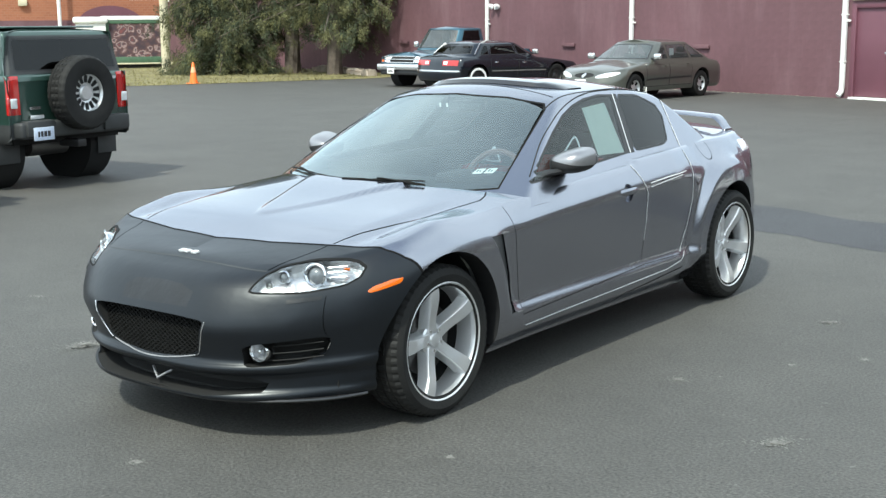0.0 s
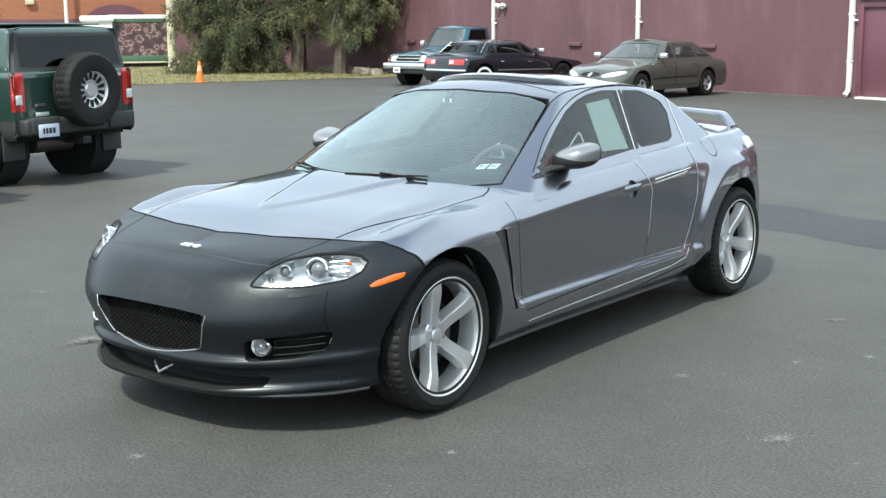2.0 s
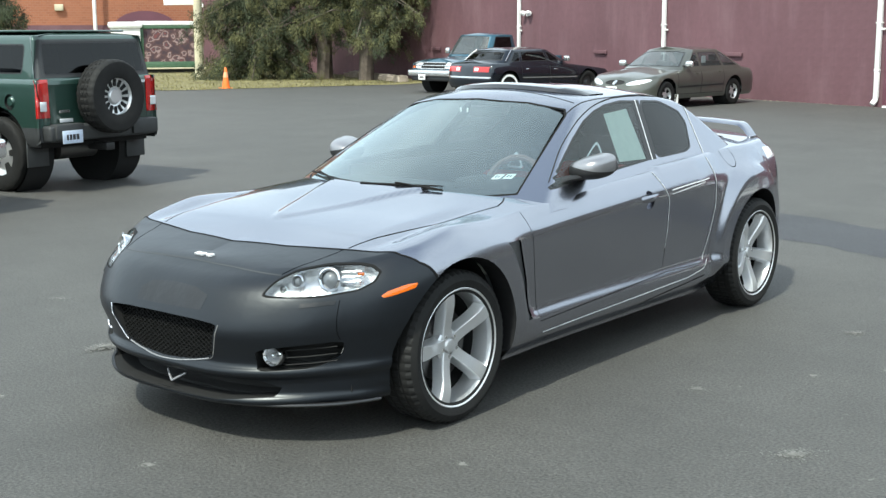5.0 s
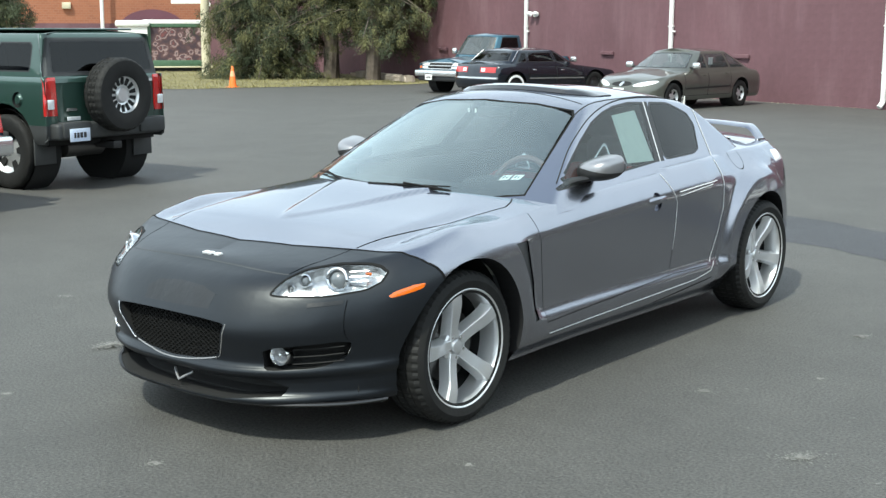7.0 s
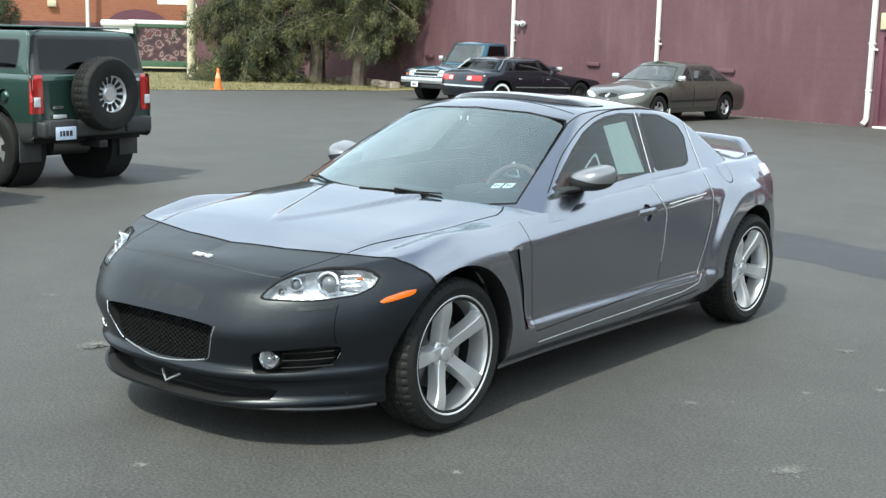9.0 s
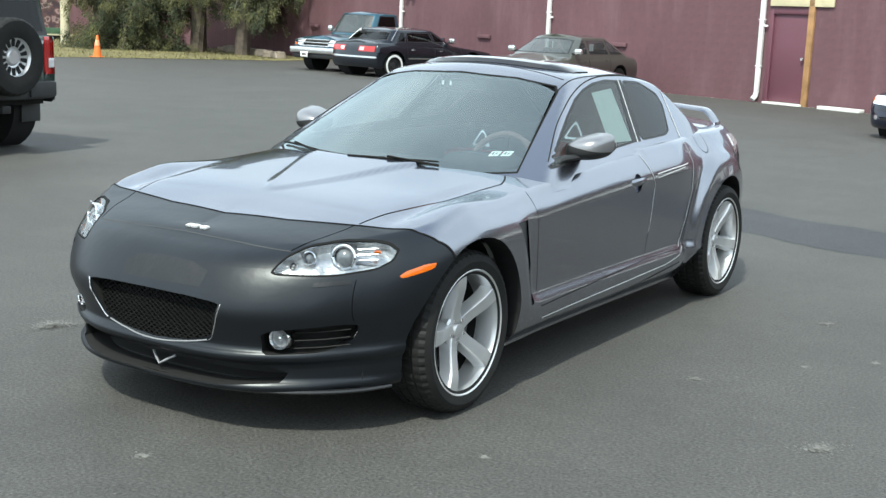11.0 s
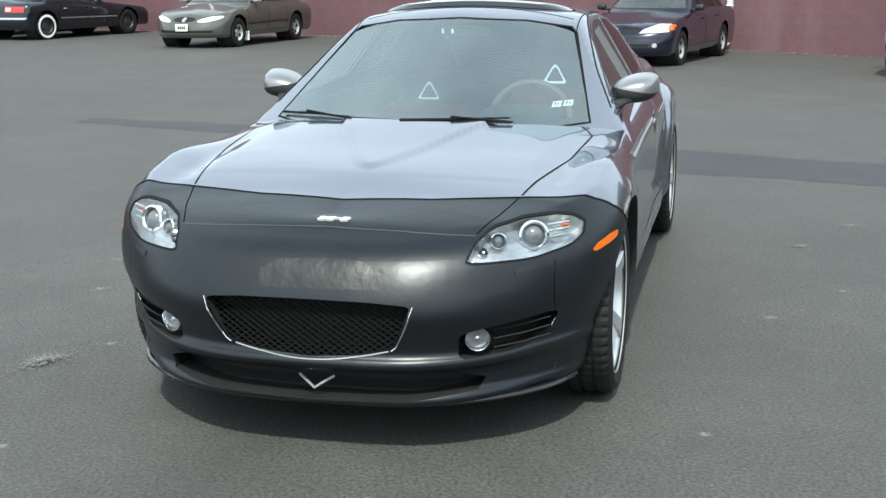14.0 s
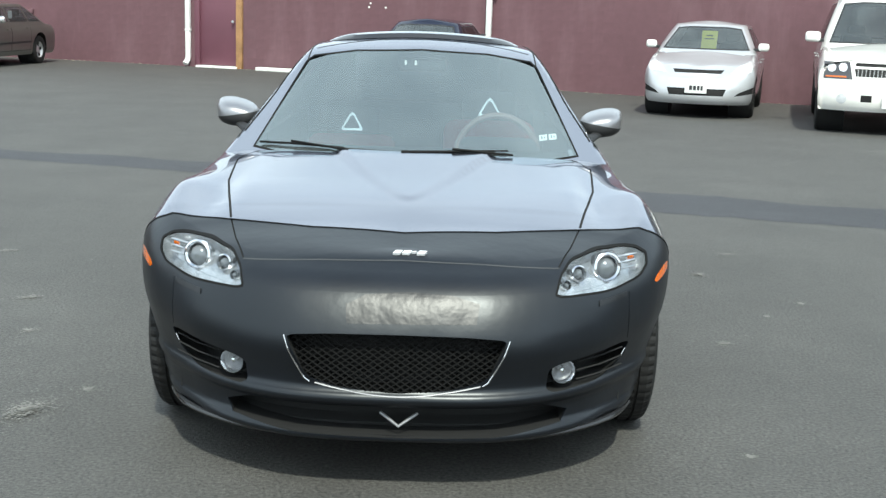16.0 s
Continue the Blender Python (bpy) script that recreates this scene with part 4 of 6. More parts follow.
def well(bm, value, way, name, material, car):
    """An opening's walls and back, pushed in along way."""
    w = patch(bm, value)
    lay = w.verts.layers.float_vector["n"]
    way = Vector(way)
    top, low = {}, {}
    old = w.faces[:]
    for e in [e for e in w.edges if len(e.link_faces) == 1]:
        a, b = e.verts
        if e.link_loops[0].vert != a:
            a, b = b, a
        for v in (a, b):
            if v not in top:
                top[v], low[v] = w.verts.new(v.co), w.verts.new(v.co + way)
        w.faces.new((top[a], top[b], low[b], low[a]))
    for v in {v for f in old for v in f.verts}:
        v.co += way
    w.verts.layers.float_vector.remove(lay)
    return part(name, w, material, car)


def seam(bm, pts, width, frame3, where, value):
    """A narrow strip along points, cut into the shell."""
    for a, b in zip(pts, pts[1:]):
        d = (Vector(b) - Vector(a)).normalized() * width / 2
        nn = Vector((-d.y, d.x))
        a2, b2 = Vector(a) - d * .3, Vector(b) + d * .3
        carve(bm, [tuple(a2 + nn), tuple(a2 - nn), tuple(b2 - nn), tuple(b2 + nn)], frame3, where, value)


def inside(poly, x, y):
    hit = False
    for (x1, y1), (x2, y2) in zip(poly, poly[1:] + poly[:1]):
        if (y1 > y) != (y2 > y) and x < (x2 - x1) * (y - y1) / (y2 - y1) + x1:
            hit = not hit
    return hit


def tyre_mesh(r=.325, w=.112, rim=.252, n=90, groove=.006):
    bm = bmesh.new()
    prof = [(rim - .02, -w * .86, 0), (rim, -w * .93, 0), (rim + (r - rim) * .45, -w, 0), (r - .03, -w * .97, 0), (r - .012, -w * .88, 1), (r - .001, -w * .70, 1), (r - .001, -w * .46, 0), (r - .008, -w * .44, 0),
            (r - .008, -w * .38, 0), (r, -w * .36, 1), (r, -.008, 1), (r - .008, -.006, 0)]
    prof = prof + [(a, -b, c) for a, b, c in prof[::-1]]
    rings = []
    for a, b, c in prof:
        rings.append([bm.verts.new((b, (a - (groove if c and i % 3 == 0 else 0)) * math.cos(2 * math.pi * i / n), (a - (groove if c and i % 3 == 0 else 0)) * math.sin(2 * math.pi * i / n))) for i in range(n)])
    for a, b in zip(rings, rings[1:]):
        for i in range(n):
            bm.faces.new((a[i], a[(i + 1) % n], b[(i + 1) % n], b[i]))
    bmesh.ops.recalc_face_normals(bm, faces=bm.faces[:])
    return bm


def spoke_mesh(r0, r1, w0, w1, a0, a1, depth, bm, turn):
    """A broad spoke with a flat face and steep cheeks, its foot spread into the hub."""
    own = bmesh.new()
    secs = []
    for k in range(11):
        s = k / 10
        r = r0 + (r1 - r0) * s
        hw = (w0 + (w1 - w0) * s) / 2 * (1 + .45 * (1 - s) ** 5)
        a = a0 + (a1 - a0) * smooth(0, .9, s)
        prof = [(-hw * 1.35, a - depth), (-hw * .98, a - .012), (-hw * .92, a - .003), (-hw * .84, a), (hw * .84, a), (hw * .92, a - .003), (hw * .98, a - .012), (hw * 1.35, a - depth)]
        secs.append([own.verts.new((q, p, r)) for p, q in prof])
    for a, b in zip(secs, secs[1:]):
        for i in range(7):
            own.faces.new((a[i], a[i + 1], b[i + 1], b[i]))
    own.faces.new(secs[-1])
    bmesh.ops.recalc_face_normals(own, faces=own.faces[:])
    return join(bm, own, Matrix.Rotation(turn, 4, "X"))


def coupe_wheels(car):
    tyre = finish("tyre", tyre_mesh(n=168, groove=.005), M["rubber"], True, 20)
    rim = lathe([(.228, .035), (.233, .078), (.241, .096), (.2465, .1035), (.251, .1055), (.2545, .1035), (.2545, .096)], 72)
    rimm = finish("rim", rim, M["alloy"])
    barrel = finish("barrel", lathe([(.2235, .0), (.226, .03), (.232, .072)], 60), M["alloy"])
    # inner barrel and backing: the shade behind the spokes is coloured in near black
    back = finish("shaded_barrel", lathe([(.05, -.05), (.14, -.05), (.15, -.09), (.214, -.10), (.222, -.085), (.224, .002)], 48), M["gap"])
    sp = None
    for k in range(5):
        sp = spoke_mesh(.035, .243, .042, .070, .050, .097, .050, sp, 2 * math.pi * k / 5)
    spm = finish("spoke", sp, M["alloy"], True, 30)
    hub = lathe([(.0, .060), (.018, .060), (.028, .056), (.031, .05), (.034, .045), (.062, .043), (.07, .036), (.07, .0)], 36)
    hubm = finish("hub", hub, M["alloy"])
    nutm = finish("wheel_nut", lathe([(.0, .052), (.008, .052), (.010, .048), (.010, .03)], 8), M["chrome"])
    disc = finish("brake_disc", lathe([(.06, .0), (.155, .0), (.155, -.022), (.06, -.022)], 48), M["disc"])
    cal = finish("brake_caliper", box(-.035, .012, .10, .165, -.07, .07, .012), M["disc"])
    for s in (1, -1):
        for y in (0, AXLE):
            ob = new("tyre", tyre)
            ob.parent = car
            ob.matrix_basis = pose(s * .765, y, .323, 14 if y == 0 else 40, 0, 0 if s > 0 else 180)
            for name, me in (("rim", rimm), ("spokes", spm), ("hub", hubm), ("barrel", barrel), ("shaded_barrel", back), ("brake_disc", disc), ("brake_caliper", cal)):
                o = new(name, me)
                o.parent = ob
                if name == "brake_caliper":
                    o.matrix_basis = pose(0, 0, 0, -14 + 150)
            for k in range(5):
                g = 2 * math.pi * (k + .5) / 5
                o = new("wheel_nut", nutm)
                o.parent = ob
                o.matrix_basis = Matrix.Translation((0, .047 * math.cos(g), .047 * math.sin(g)))
            liner = lathe([(.05, -.28), (.388, -.28), (.388, .0)], 40)
            bmesh.ops.delete(liner, geom=[f for f in liner.faces if f.calc_center_median().z < -.08], context="FACES")
            part("wheel_well", liner, M["gap"], car, m=pose(s * .765, y, .335, 0, 0, 0 if s > 0 else 180))


def coupe_lamps(car, bm, s):
    """The bowl, the projector and the small lamps behind one headlight's lens."""
    bowl = patch(bm, 20 + s, -.038)
    lamp = part("headlight", patch(bm, 20 + s, .002), M["lens"], car, "clear headlight with a round projector")
    part("lamp_bowl", bowl, M["lamp_bowl"], lamp)
    wall = bmesh.new()
    for e in [e for e in bm.edges if len(e.link_faces) == 2 and {f[bm.faces.layers.int["r"]] for f in e.link_faces} == {20 + s, 30 + s}]:
        lay = bm.verts.layers.float_vector["n"]
        a, b = e.verts
        wall.faces.new([wall.verts.new(p) for p in (a.co, b.co, b.co - b[lay] * .038, a.co - a[lay] * .038)])
    part("lamp_side", wall, M["lamp_bowl"], lamp)
    way = Vector((.32 * s, -.92, .2)).normalized()
    turn = way.to_track_quat("Z", "Y").to_matrix().to_4x4()
    for name, c, r, material in (("projector", (.658, -.56, .676), .047, "chrome"), ("indicator_lamp", (.56, -.635, .668), .026, "chrome"), ("parking_lamp", (.52, -.672, .637), .016, "chrome")):
        at = Matrix.Translation(Vector((c[0] * s, c[1], c[2])) - way * .019) @ turn
        ring = part(name, lathe([(r * .72, -.03), (r * .74, .004), (r * .86, .010), (r, .006), (r * 1.04, -.008), (r * .95, -.03)], 28, "z"), M[material], lamp, m=at)
        part("bulb_lens", lathe([(.0001, .012), (r * .3, .010), (r * .55, .002), (r * .74, -.012)], 24, "z"), M["lamp_glass"], ring)
    for k in range(3):
        p = Vector((.722 * s, -.485, .702 - .02 * k))
        part("lamp_fin", tube([p + Vector((-.035 * s, -.023, -.003)), p + Vector((.03 * s, .018, .004))], .0045, 6), M["lamp_bowl"], lamp)
    part("amber_reflector", box(-.012, .012, -.004, .004, -.006, .006, .002), M["amber"], lamp, m=pose(.738 * s, -.455, .690, 0, 0, 42 * s))


def coupe_front(car, bm):
    well(bm, 4, (0, .10, 0), "grille_opening", M["gap"], car)
    own = bmesh.new()
    cw, ch, t = .028, .0095, .0014
    for r in range(-1, 24):
        for c in range(-14, 15):
            for d in (1, -1):
                z0 = .315 + r * ch
                x0 = (c + .5 * (r % 2)) * cw
                p, q = (x0, z0), (x0 + d * cw / 2, z0 + ch)
                if inside(MOUTH, (p[0] + q[0]) / 2, (p[1] + q[1]) / 2):
                    P, Q = (Vector((u, -.832 + .17 * u * u + .05 * (v - .42), v)) for u, v in (p, q))
                    n2 = Vector((-(q[1] - p[1]), 0, q[0] - p[0])).normalized() * t
                    dd = Vector((0, .008, 0))
                    vs = [own.verts.new(k) for k in (P - n2, Q - n2, Q + n2, P + n2, P - n2 + dd, Q - n2 + dd, Q + n2 + dd, P + n2 + dd)]
                    for f in ((0, 1, 2, 3), (0, 4, 5, 1), (3, 2, 6, 7)):
                        own.faces.new([vs[i] for i in f])
    part("grille_mesh", own, M["wiper"], car, "black diamond wire mesh")
    tree = BVHTree.FromBMesh(bm)
    arc = [on_front(tree, x, .317 + .5 * x * x, .003) for x in np.linspace(-.245, .255, 21)]
    part("grille_trim", tube(arc, .0042, 8, None, .8), M["wheel_spoke"], car, "chrome strip under the grille")
    for s in (1, -1):
        part("grille_trim", tube([on_front(tree, s * x, z, .003) for x, z in ((.337, .50), (.325, .46), (.30, .405), (.278, .362), (.262, .35))], .003, 8), M["chrome"], car)
    well(bm, 6, (0, .12, .0), "lower_intake", M["gap"], car)
    for s in (1, -1):
        well(bm, 40 + s, (-.035 * s, .085, 0), "fog_lamp_opening", M["gap"], car)
        sl = None
        for k in range(3):
            z = .345 + .028 * k
            sl = tube([(.555 * s, -.695 + .002 * k, z), (.635 * s, -.64, z + .008), (.71 * s, -.568, z + .018)], .004, 6, sl, .6)
        tagged(part("fog_lamp_slats", sl, M["gap"], car), kind="stuff")
        way = Vector((.25 * s, -.97, 0)).normalized()
        at = Matrix.Translation((.51 * s, -.722, .378)) @ way.to_track_quat("Z", "Y").to_matrix().to_4x4()
        fog = part("fog_lamp", lathe([(.028, -.05), (.031, -.006), (.038, .008), (.044, -.002), (.042, -.05)], 32, "z"), M["chrome"], car, "round chrome fog lamp", m=at)
        part("reflector", lathe([(.0001, -.03), (.018, -.024), (.031, -.008)], 24, "z"), M["wheel_spoke"], fog)
        part("bulb_lens", lathe([(.0001, .006), (.016, .004), (.032, -.004)], 24, "z"), M["lens"], fog)
        part("bulb", lathe([(.0001, .0), (.007, -.002), (.010, -.010), (.010, -.026)], 14, "z"), M["chrome"], fog)
        part("fog_lamp_trim", tube([on_front(tree, s * x, z, .001) for x, z in ((.712, .385), (.724, .41))], .0015, 6), M["chrome_trim"], car)
    part("chevron", tube([(-.047, -.792, .249), (-.018, -.808, .233), (.01, -.82, .215), (.038, -.808, .233), (.067, -.792, .249)], .005, 8), M["wheel_spoke"], car, "silver chevron in the lower intake")
    rim = [p for p in curve2(COUPE_OUT, 200) if p.y < -.42]
    lip = [Vector((max(0, p.x * (.955 - .05 * smooth(-.62, -.40, p.y))), p.y + .05, .178)) for p in rim]
    part("front_lip", tube([Vector((-p.x, p.y, p.z)) for p in lip[:0:-1]] + lip, .012, 8, None, .8), M["black_gloss"], car, "glossy black lip under the nose")
    for x, w, tall in ((-.026, .022, .020), (.002, .022, .020), (.031, .010, .006), (.048, .024, .020)):
        lift = .010 if tall < .01 else 0
        own = bmesh.new()
        top = [tree.ray_cast(Vector((x + a, -.645 + b + lift, 2)), Vector((0, 0, -1)))[0] for a, b in ((0, 0), (w, 0), (w + .008, tall), (.008, tall))]
        up = [own.verts.new(p + Vector((0, -.004, .010))) for p in top]
        low = [own.verts.new(p + Vector((0, 0, .0005))) for p in top]
        own.faces.new(up)
        for i in range(4):
            own.faces.new((low[i], low[(i + 1) % 4], up[(i + 1) % 4], up[i]))
        part("badge_bar", own, M["edge_guard"], car, "silver badge bar", smoothed=False)


def coupe_cabin(car):
    part("dashboard", box(-.68, .68, .62, 1.05, .70, .86, .05, None, 3), M["cabin"], car)
    part("instrument_hood", box(.18, .52, .80, 1.04, .83, .915, .04, None, 3), M["cabin"], car)
    ring = [(.35 + .18 * math.cos(2 * math.pi * i / 40), 1.09 + .06 * math.sin(2 * math.pi * i / 40), .825 + .17 * math.sin(2 * math.pi * i / 40)) for i in range(40)]
    wheel = part("steering_wheel", tube(ring, .015, 8, None, 1.0, True), M["wheel_rim"], car)
    part("wheel_boss", lathe([(0, -.03), (.06, -.03), (.075, 0), (.06, .03)], 20, "y"), M["cabin"], wheel, m=pose(.35, 1.08, .82, -18))
    part("wheel_spokes", join(tube([(.175, 1.09, .825), (.35, 1.08, .815), (.525, 1.09, .825)], .016, 6), tube([(.35, 1.08, .815), (.35, 1.03, .66)], .016, 6)), M["wheel_spoke"], wheel)
    for s, hx, hy, hz in ((1, .335, 1.93, .965), (-1, -.38, 2.17, .85)):
        seat = part("seat", box(-.23, .23, -.62, -.08, -.46, -.32, .06, None, 3), M["seat"], car, "black seat with a red insert", m=pose(hx, hy, hz))
        part("backrest", box(-.23, .23, -.06, .08, -.42, -.06, .06, None, 3), M["seat_red"], seat, m=pose(0, -.03, 0, -14))
        head = part("headrest", box(-.14, .14, -.03, .07, -.10, .085, .05, None, 3), M["cabin"], seat)
        c = [(0, .050), (.012, .042), (.052, -.028), (.046, -.037), (-.046, -.037), (-.052, -.028), (-.012, .042)]
        own = bmesh.new()
        rings = [[own.verts.new((a * k, d, b * k)) for a, b in c] for k, d in ((1.14, .006), (1.10, 0), (.80, 0), (.76, .006))]
        for r0, r1 in zip(rings, rings[1:]):
            for i in range(7):
                own.faces.new((r0[i], r1[i], r1[(i + 1) % 7], r0[(i + 1) % 7]))
        bmesh.ops.recalc_face_normals(own, faces=own.faces[:])
        part("triangle_trim", own, M["trim_ring"], head, "pale triangular trim ring", m=pose(0, -.042, 0, -10))
    part("parcel_shelf", box(-.6, .6, 2.5, 3.15, .80, .90, .02), M["cabin"], car)
    for s in (1, -1):
        part("footwell_trim", box(s * .63 - .02, s * .63 + .02, .78, 1.0, .3, .86), M["cabin"], car)
    part("rear_seat", box(-.55, .55, 2.42, 2.62, .45, .90, .08, None, 3), M["cabin"], car)
    part("floor_pan", box(-.72, .72, -.50, 3.40, .19, .30), M["gap"], car)
    part("door_card", box(.655, .68, .98, 2.5, .3, .905), M["cabin"], car)
    part("door_card", box(-.68, -.655, .98, 2.5, .3, .905), M["cabin"], car)
    part("mirror_inside", box(-.11, .11, -.02, .02, -.03, .03, .015), M["black"], car, m=pose(0, 1.34, 1.20, -8))
    for x in (-.075, -.03):
        part("visor_tag", box(x, x + .010, 1.20, 1.202, 1.205, 1.226), M["paper"], car)


def coupe():
    car = thing("sports_car", "grey metallic sports coupe with a black vinyl nose mask", "car", pose(.004, 0, 0))
    lv = sorted([i / 30 for i in range(31)] + [.018, .048, .085, .218, .25, .285, .868, .882])
    levels = [(f, spl(COUPE_F, f), 0, spl(COUPE_R, f)) for f in lv]
    bm = hull(COUPE_OUT, levels, (.172, .19, .22), COUPE_ZS, COUPE_ZC, n=300, nq=48, spine=(.30, .15), bump=coupe_bump, pinch=coupe_side, crown=2.5)
    reg = regions(bm)
    for f in bm.faces:
        f[reg] = 1
    carve(bm, [(-x, y) for x, y in MASK_EDGE[::-1]] + MASK_EDGE[1:] + [(1.3, 4), (-1.3, 4)], TOP, lambda f: True, 0)
    cabin_poly = [(0, .45), (.35, .56), (.61, .76), (.69, 1.0), (.70, 1.6), (.68, 2.2), (.6, 2.6), (.5, 3.1), (0, 3.15)]
    cabin_poly = [(-a, b) for a, b in cabin_poly[::-1]][1:-1] + cabin_poly
    carve(bm, cabin_poly, TOP, lambda f: f.normal.z > .4 and f.calc_center_median().z > .7, 90)
    cowl = [(x / 100, .405 + .50 * (x / 100) ** 2) for x in range(-64, 65, 8)] + [(.64, .85), (-.64, .85)]
    carve(bm, cowl, TOP, lambda f: f.normal.z > .3 and f[reg] == 0, 13)
    nose = lambda f: f.normal.y < -.1 and f.calc_center_median().y < -.2
    carve(bm, MOUTH, FRONT, nose, 4)
    carve(bm, [(.45, .280), (.53, .250), (.51, .212), (.3, .192), (0, .186), (-.3, .192), (-.51, .212), (-.53, .250), (-.45, .280)], FRONT, nose, 6)
    ringed(bm, [(-.15, .540), (.235, .545), (.245, .60), (.16, .622), (.03, .628), (-.10, .618), (-.155, .59)], FRONT, nose, 11, 1, .0)
    for s in (1, -1):
        mine = lambda f, s=s: f.calc_center_median().x * s > 0 and f.normal.y < .05 and f.calc_center_median().y < -.2
        lamp = [(.469, .608), (.66, .610), (.764, .632), (.797, .662), (.797, .698), (.76, .719), (.717, .726), (.615, .724), (.528, .703), (.49, .668)]
        ringed(bm, rounded([(a * s, b) for a, b in lamp]), FRONT, mine, 20 + s, 30 + s, .0065)
        carve(bm, [(a * s, b) for a, b in rounded([(.455, .316), (.462, .408), (.735, .446), (.715, .380), (.64, .330)])], FRONT, mine, 40 + s)
        # strip under the lamp, raised later to imitate the highlight on a fold
        carve(bm, [(a * s, b) for a, b in [(.615, .574), (.712, .586), (.712, .601), (.615, .590)]], FRONT, mine, 80 + s)
        # no joint here: a dark line drawn for the shading change at a fold
        seam(bm, [(.722 * s, .60), (.724 * s, .45)], .0022, FRONT, lambda f, s=s: mine(f) and f[reg] == 1, 7)
        flank = lambda f, s=s: f.calc_center_median().x * s > .45 and f.normal.x * s > .15
        under = lambda f: f.calc_center_median().z < spl(COUPE_ZS, f.calc_center_median().y)
        for y in (0, AXLE):
            carve(bm, circle(y, .335, ARCH, 48), SIDE, lambda f, s=s: f.calc_center_median().x * s > .45 and f.calc_center_median().z < .75, 94 + s)
        ringed(bm, [(.495, .93), (.59, .325), (1.748, .366), (1.783, .6), (1.783, .75), (1.645, 1.0)], SIDE, lambda f, s=s: flank(f) and under(f) and f[reg] == 0, 50 + s, 7, .004)
        ringed(bm, [(1.60, 1.0), (1.745, .368), (2.19, .36), (2.28, .52), (2.330, .66), (2.35, .83), (2.365, 1.03)], SIDE, lambda f, s=s: flank(f) and under(f) and f[reg] == 0, 60 + s, 7, .004)
        seam(bm, [(1.66, .965), (1.777, .75), (1.777, .6), (1.765, .50)], .006, SIDE, lambda f, s=s: f[reg] == 50 + s, 9)
        seam(bm, [(2.355, .99), (2.342, .83), (2.322, .66), (2.272, .52), (2.19, .375)], .007, SIDE, lambda f, s=s: f[reg] == 60 + s, 9)
        if s > 0:
            # two thin pale streaks along the rear door's crease, not edge guards
            seam(bm, [(1.81, .800), (2.0, .812), (2.24, .822)], .006, SIDE, lambda f: f[reg] == 61, 9)
            seam(bm, [(1.81, .780), (2.0, .796), (2.18, .808)], .004, SIDE, lambda f: f[reg] == 61, 9)
        seam(bm, [(.613, .272), (1.4, .290), (2.0, .306), (2.18, .33), (2.24, .37)], .005, SIDE, lambda f, s=s: flank(f) and f[reg] in (0, 7), 9)
        seam(bm, [(1.40, .218), (1.58, .25), (1.9, .272), (2.2, .29)], .006, SIDE, lambda f, s=s: flank(f) and f[reg] == 0, 7)
        for quad in ([(.322, .724), (.425, .724), (.492, .53), (.436, .53)], [(.436, .53), (.492, .53), (.516, .352), (.482, .352)]):
            carve(bm, quad, SIDE, lambda f, s=s: flank(f) and f[reg] == 0, 8)
        carve(bm, rounded([(-.435, .610), (-.425, .602), (-.30, .629), (-.286, .649), (-.34, .645), (-.41, .626)]), SIDE, lambda f, s=s: f.calc_center_median().x * s > .5, 10)
        ringed(bm, circle(2.65, .910, .066, 24), SIDE, lambda f, s=s: s > 0 and f.calc_center_median().x > .4 and f.normal.z < .95 and f[reg] == 0, 0, 7, .004)
        carve(bm, circle(1.575, .772, .047, 20), SIDE, lambda f, s=s: f[reg] == 50 + s, 70 + s)
        carve(bm, [(3.20, .845), (3.36, .85), (3.36, .905), (3.22, .912)], SIDE, lambda f, s=s: f.calc_center_median().x * s > .4, 12)
        top = lambda f, s=s: f.normal.z > .3 and f.calc_center_median().x * s > 0
        seam(bm, [(.58 * s, -.355), (.635 * s, -.08), (.672 * s, .12), (.695 * s, .40), (.700 * s, .49), (.674 * s, .565), (.64 * s, .62)], .008, TOP, top, 7)
        seam(bm, [(.49 * s, -.64), (.535 * s, -.52), (.58 * s, -.355)], .005, TOP, lambda f, s=s: top(f) and f[reg] == 1, 7)
        seam(bm, [(0, .697), (.25 * s, .692), (.49 * s, .682)], .0028, FRONT, lambda f: f[reg] == 1 and f.calc_center_median().y < -.4, 17)
    for s in (1, -1):
        seam(bm, [(s * x, y) for x, y in MASK_EDGE[:7]], .005, TOP, lambda f, s=s: f[reg] in (0, 1) and f.normal.z > .1 and f.calc_center_median().x * s >= 0 and f.calc_center_median().z > .6, 15)
    part("mask_piping", patch(bm, 15, .005, .004), M["wiper"], car, "black piping along the mask's edge")
    # the seam's glint is put into its paler grey colour
    part("mask_seam", patch(bm, 17, .0035, .002), M["bumper_grey"], car, "seam across the mask, its glint put in as grey")
    part("body", patch(bm, 0), M["paint"], car)
    for s in (1, -1):
        lip = bmesh.new()
        hole = patch(bm, 94 + s)
        for e in [e for e in hole.edges if len(e.link_faces) == 1 and max(v.co.z for v in e.verts) > .235]:
            p, q = (v.co for v in e.verts)
            inner = [Vector((c.x - s * .10, c.y, c.z)) for c in (p, q)]
            lip.faces.new([lip.verts.new(c) for c in (p, q, inner[1], inner[0])])
        hole.free()
        bmesh.ops.remove_doubles(lip, verts=lip.verts[:], dist=1e-5)
        for piece in islands(lip):
            part("arch_lip", piece, M["black"], car)
        lip.free()
    part("cowl", patch(bm, 13, -.004), M["wiper"], car, "black cowl under the windscreen")
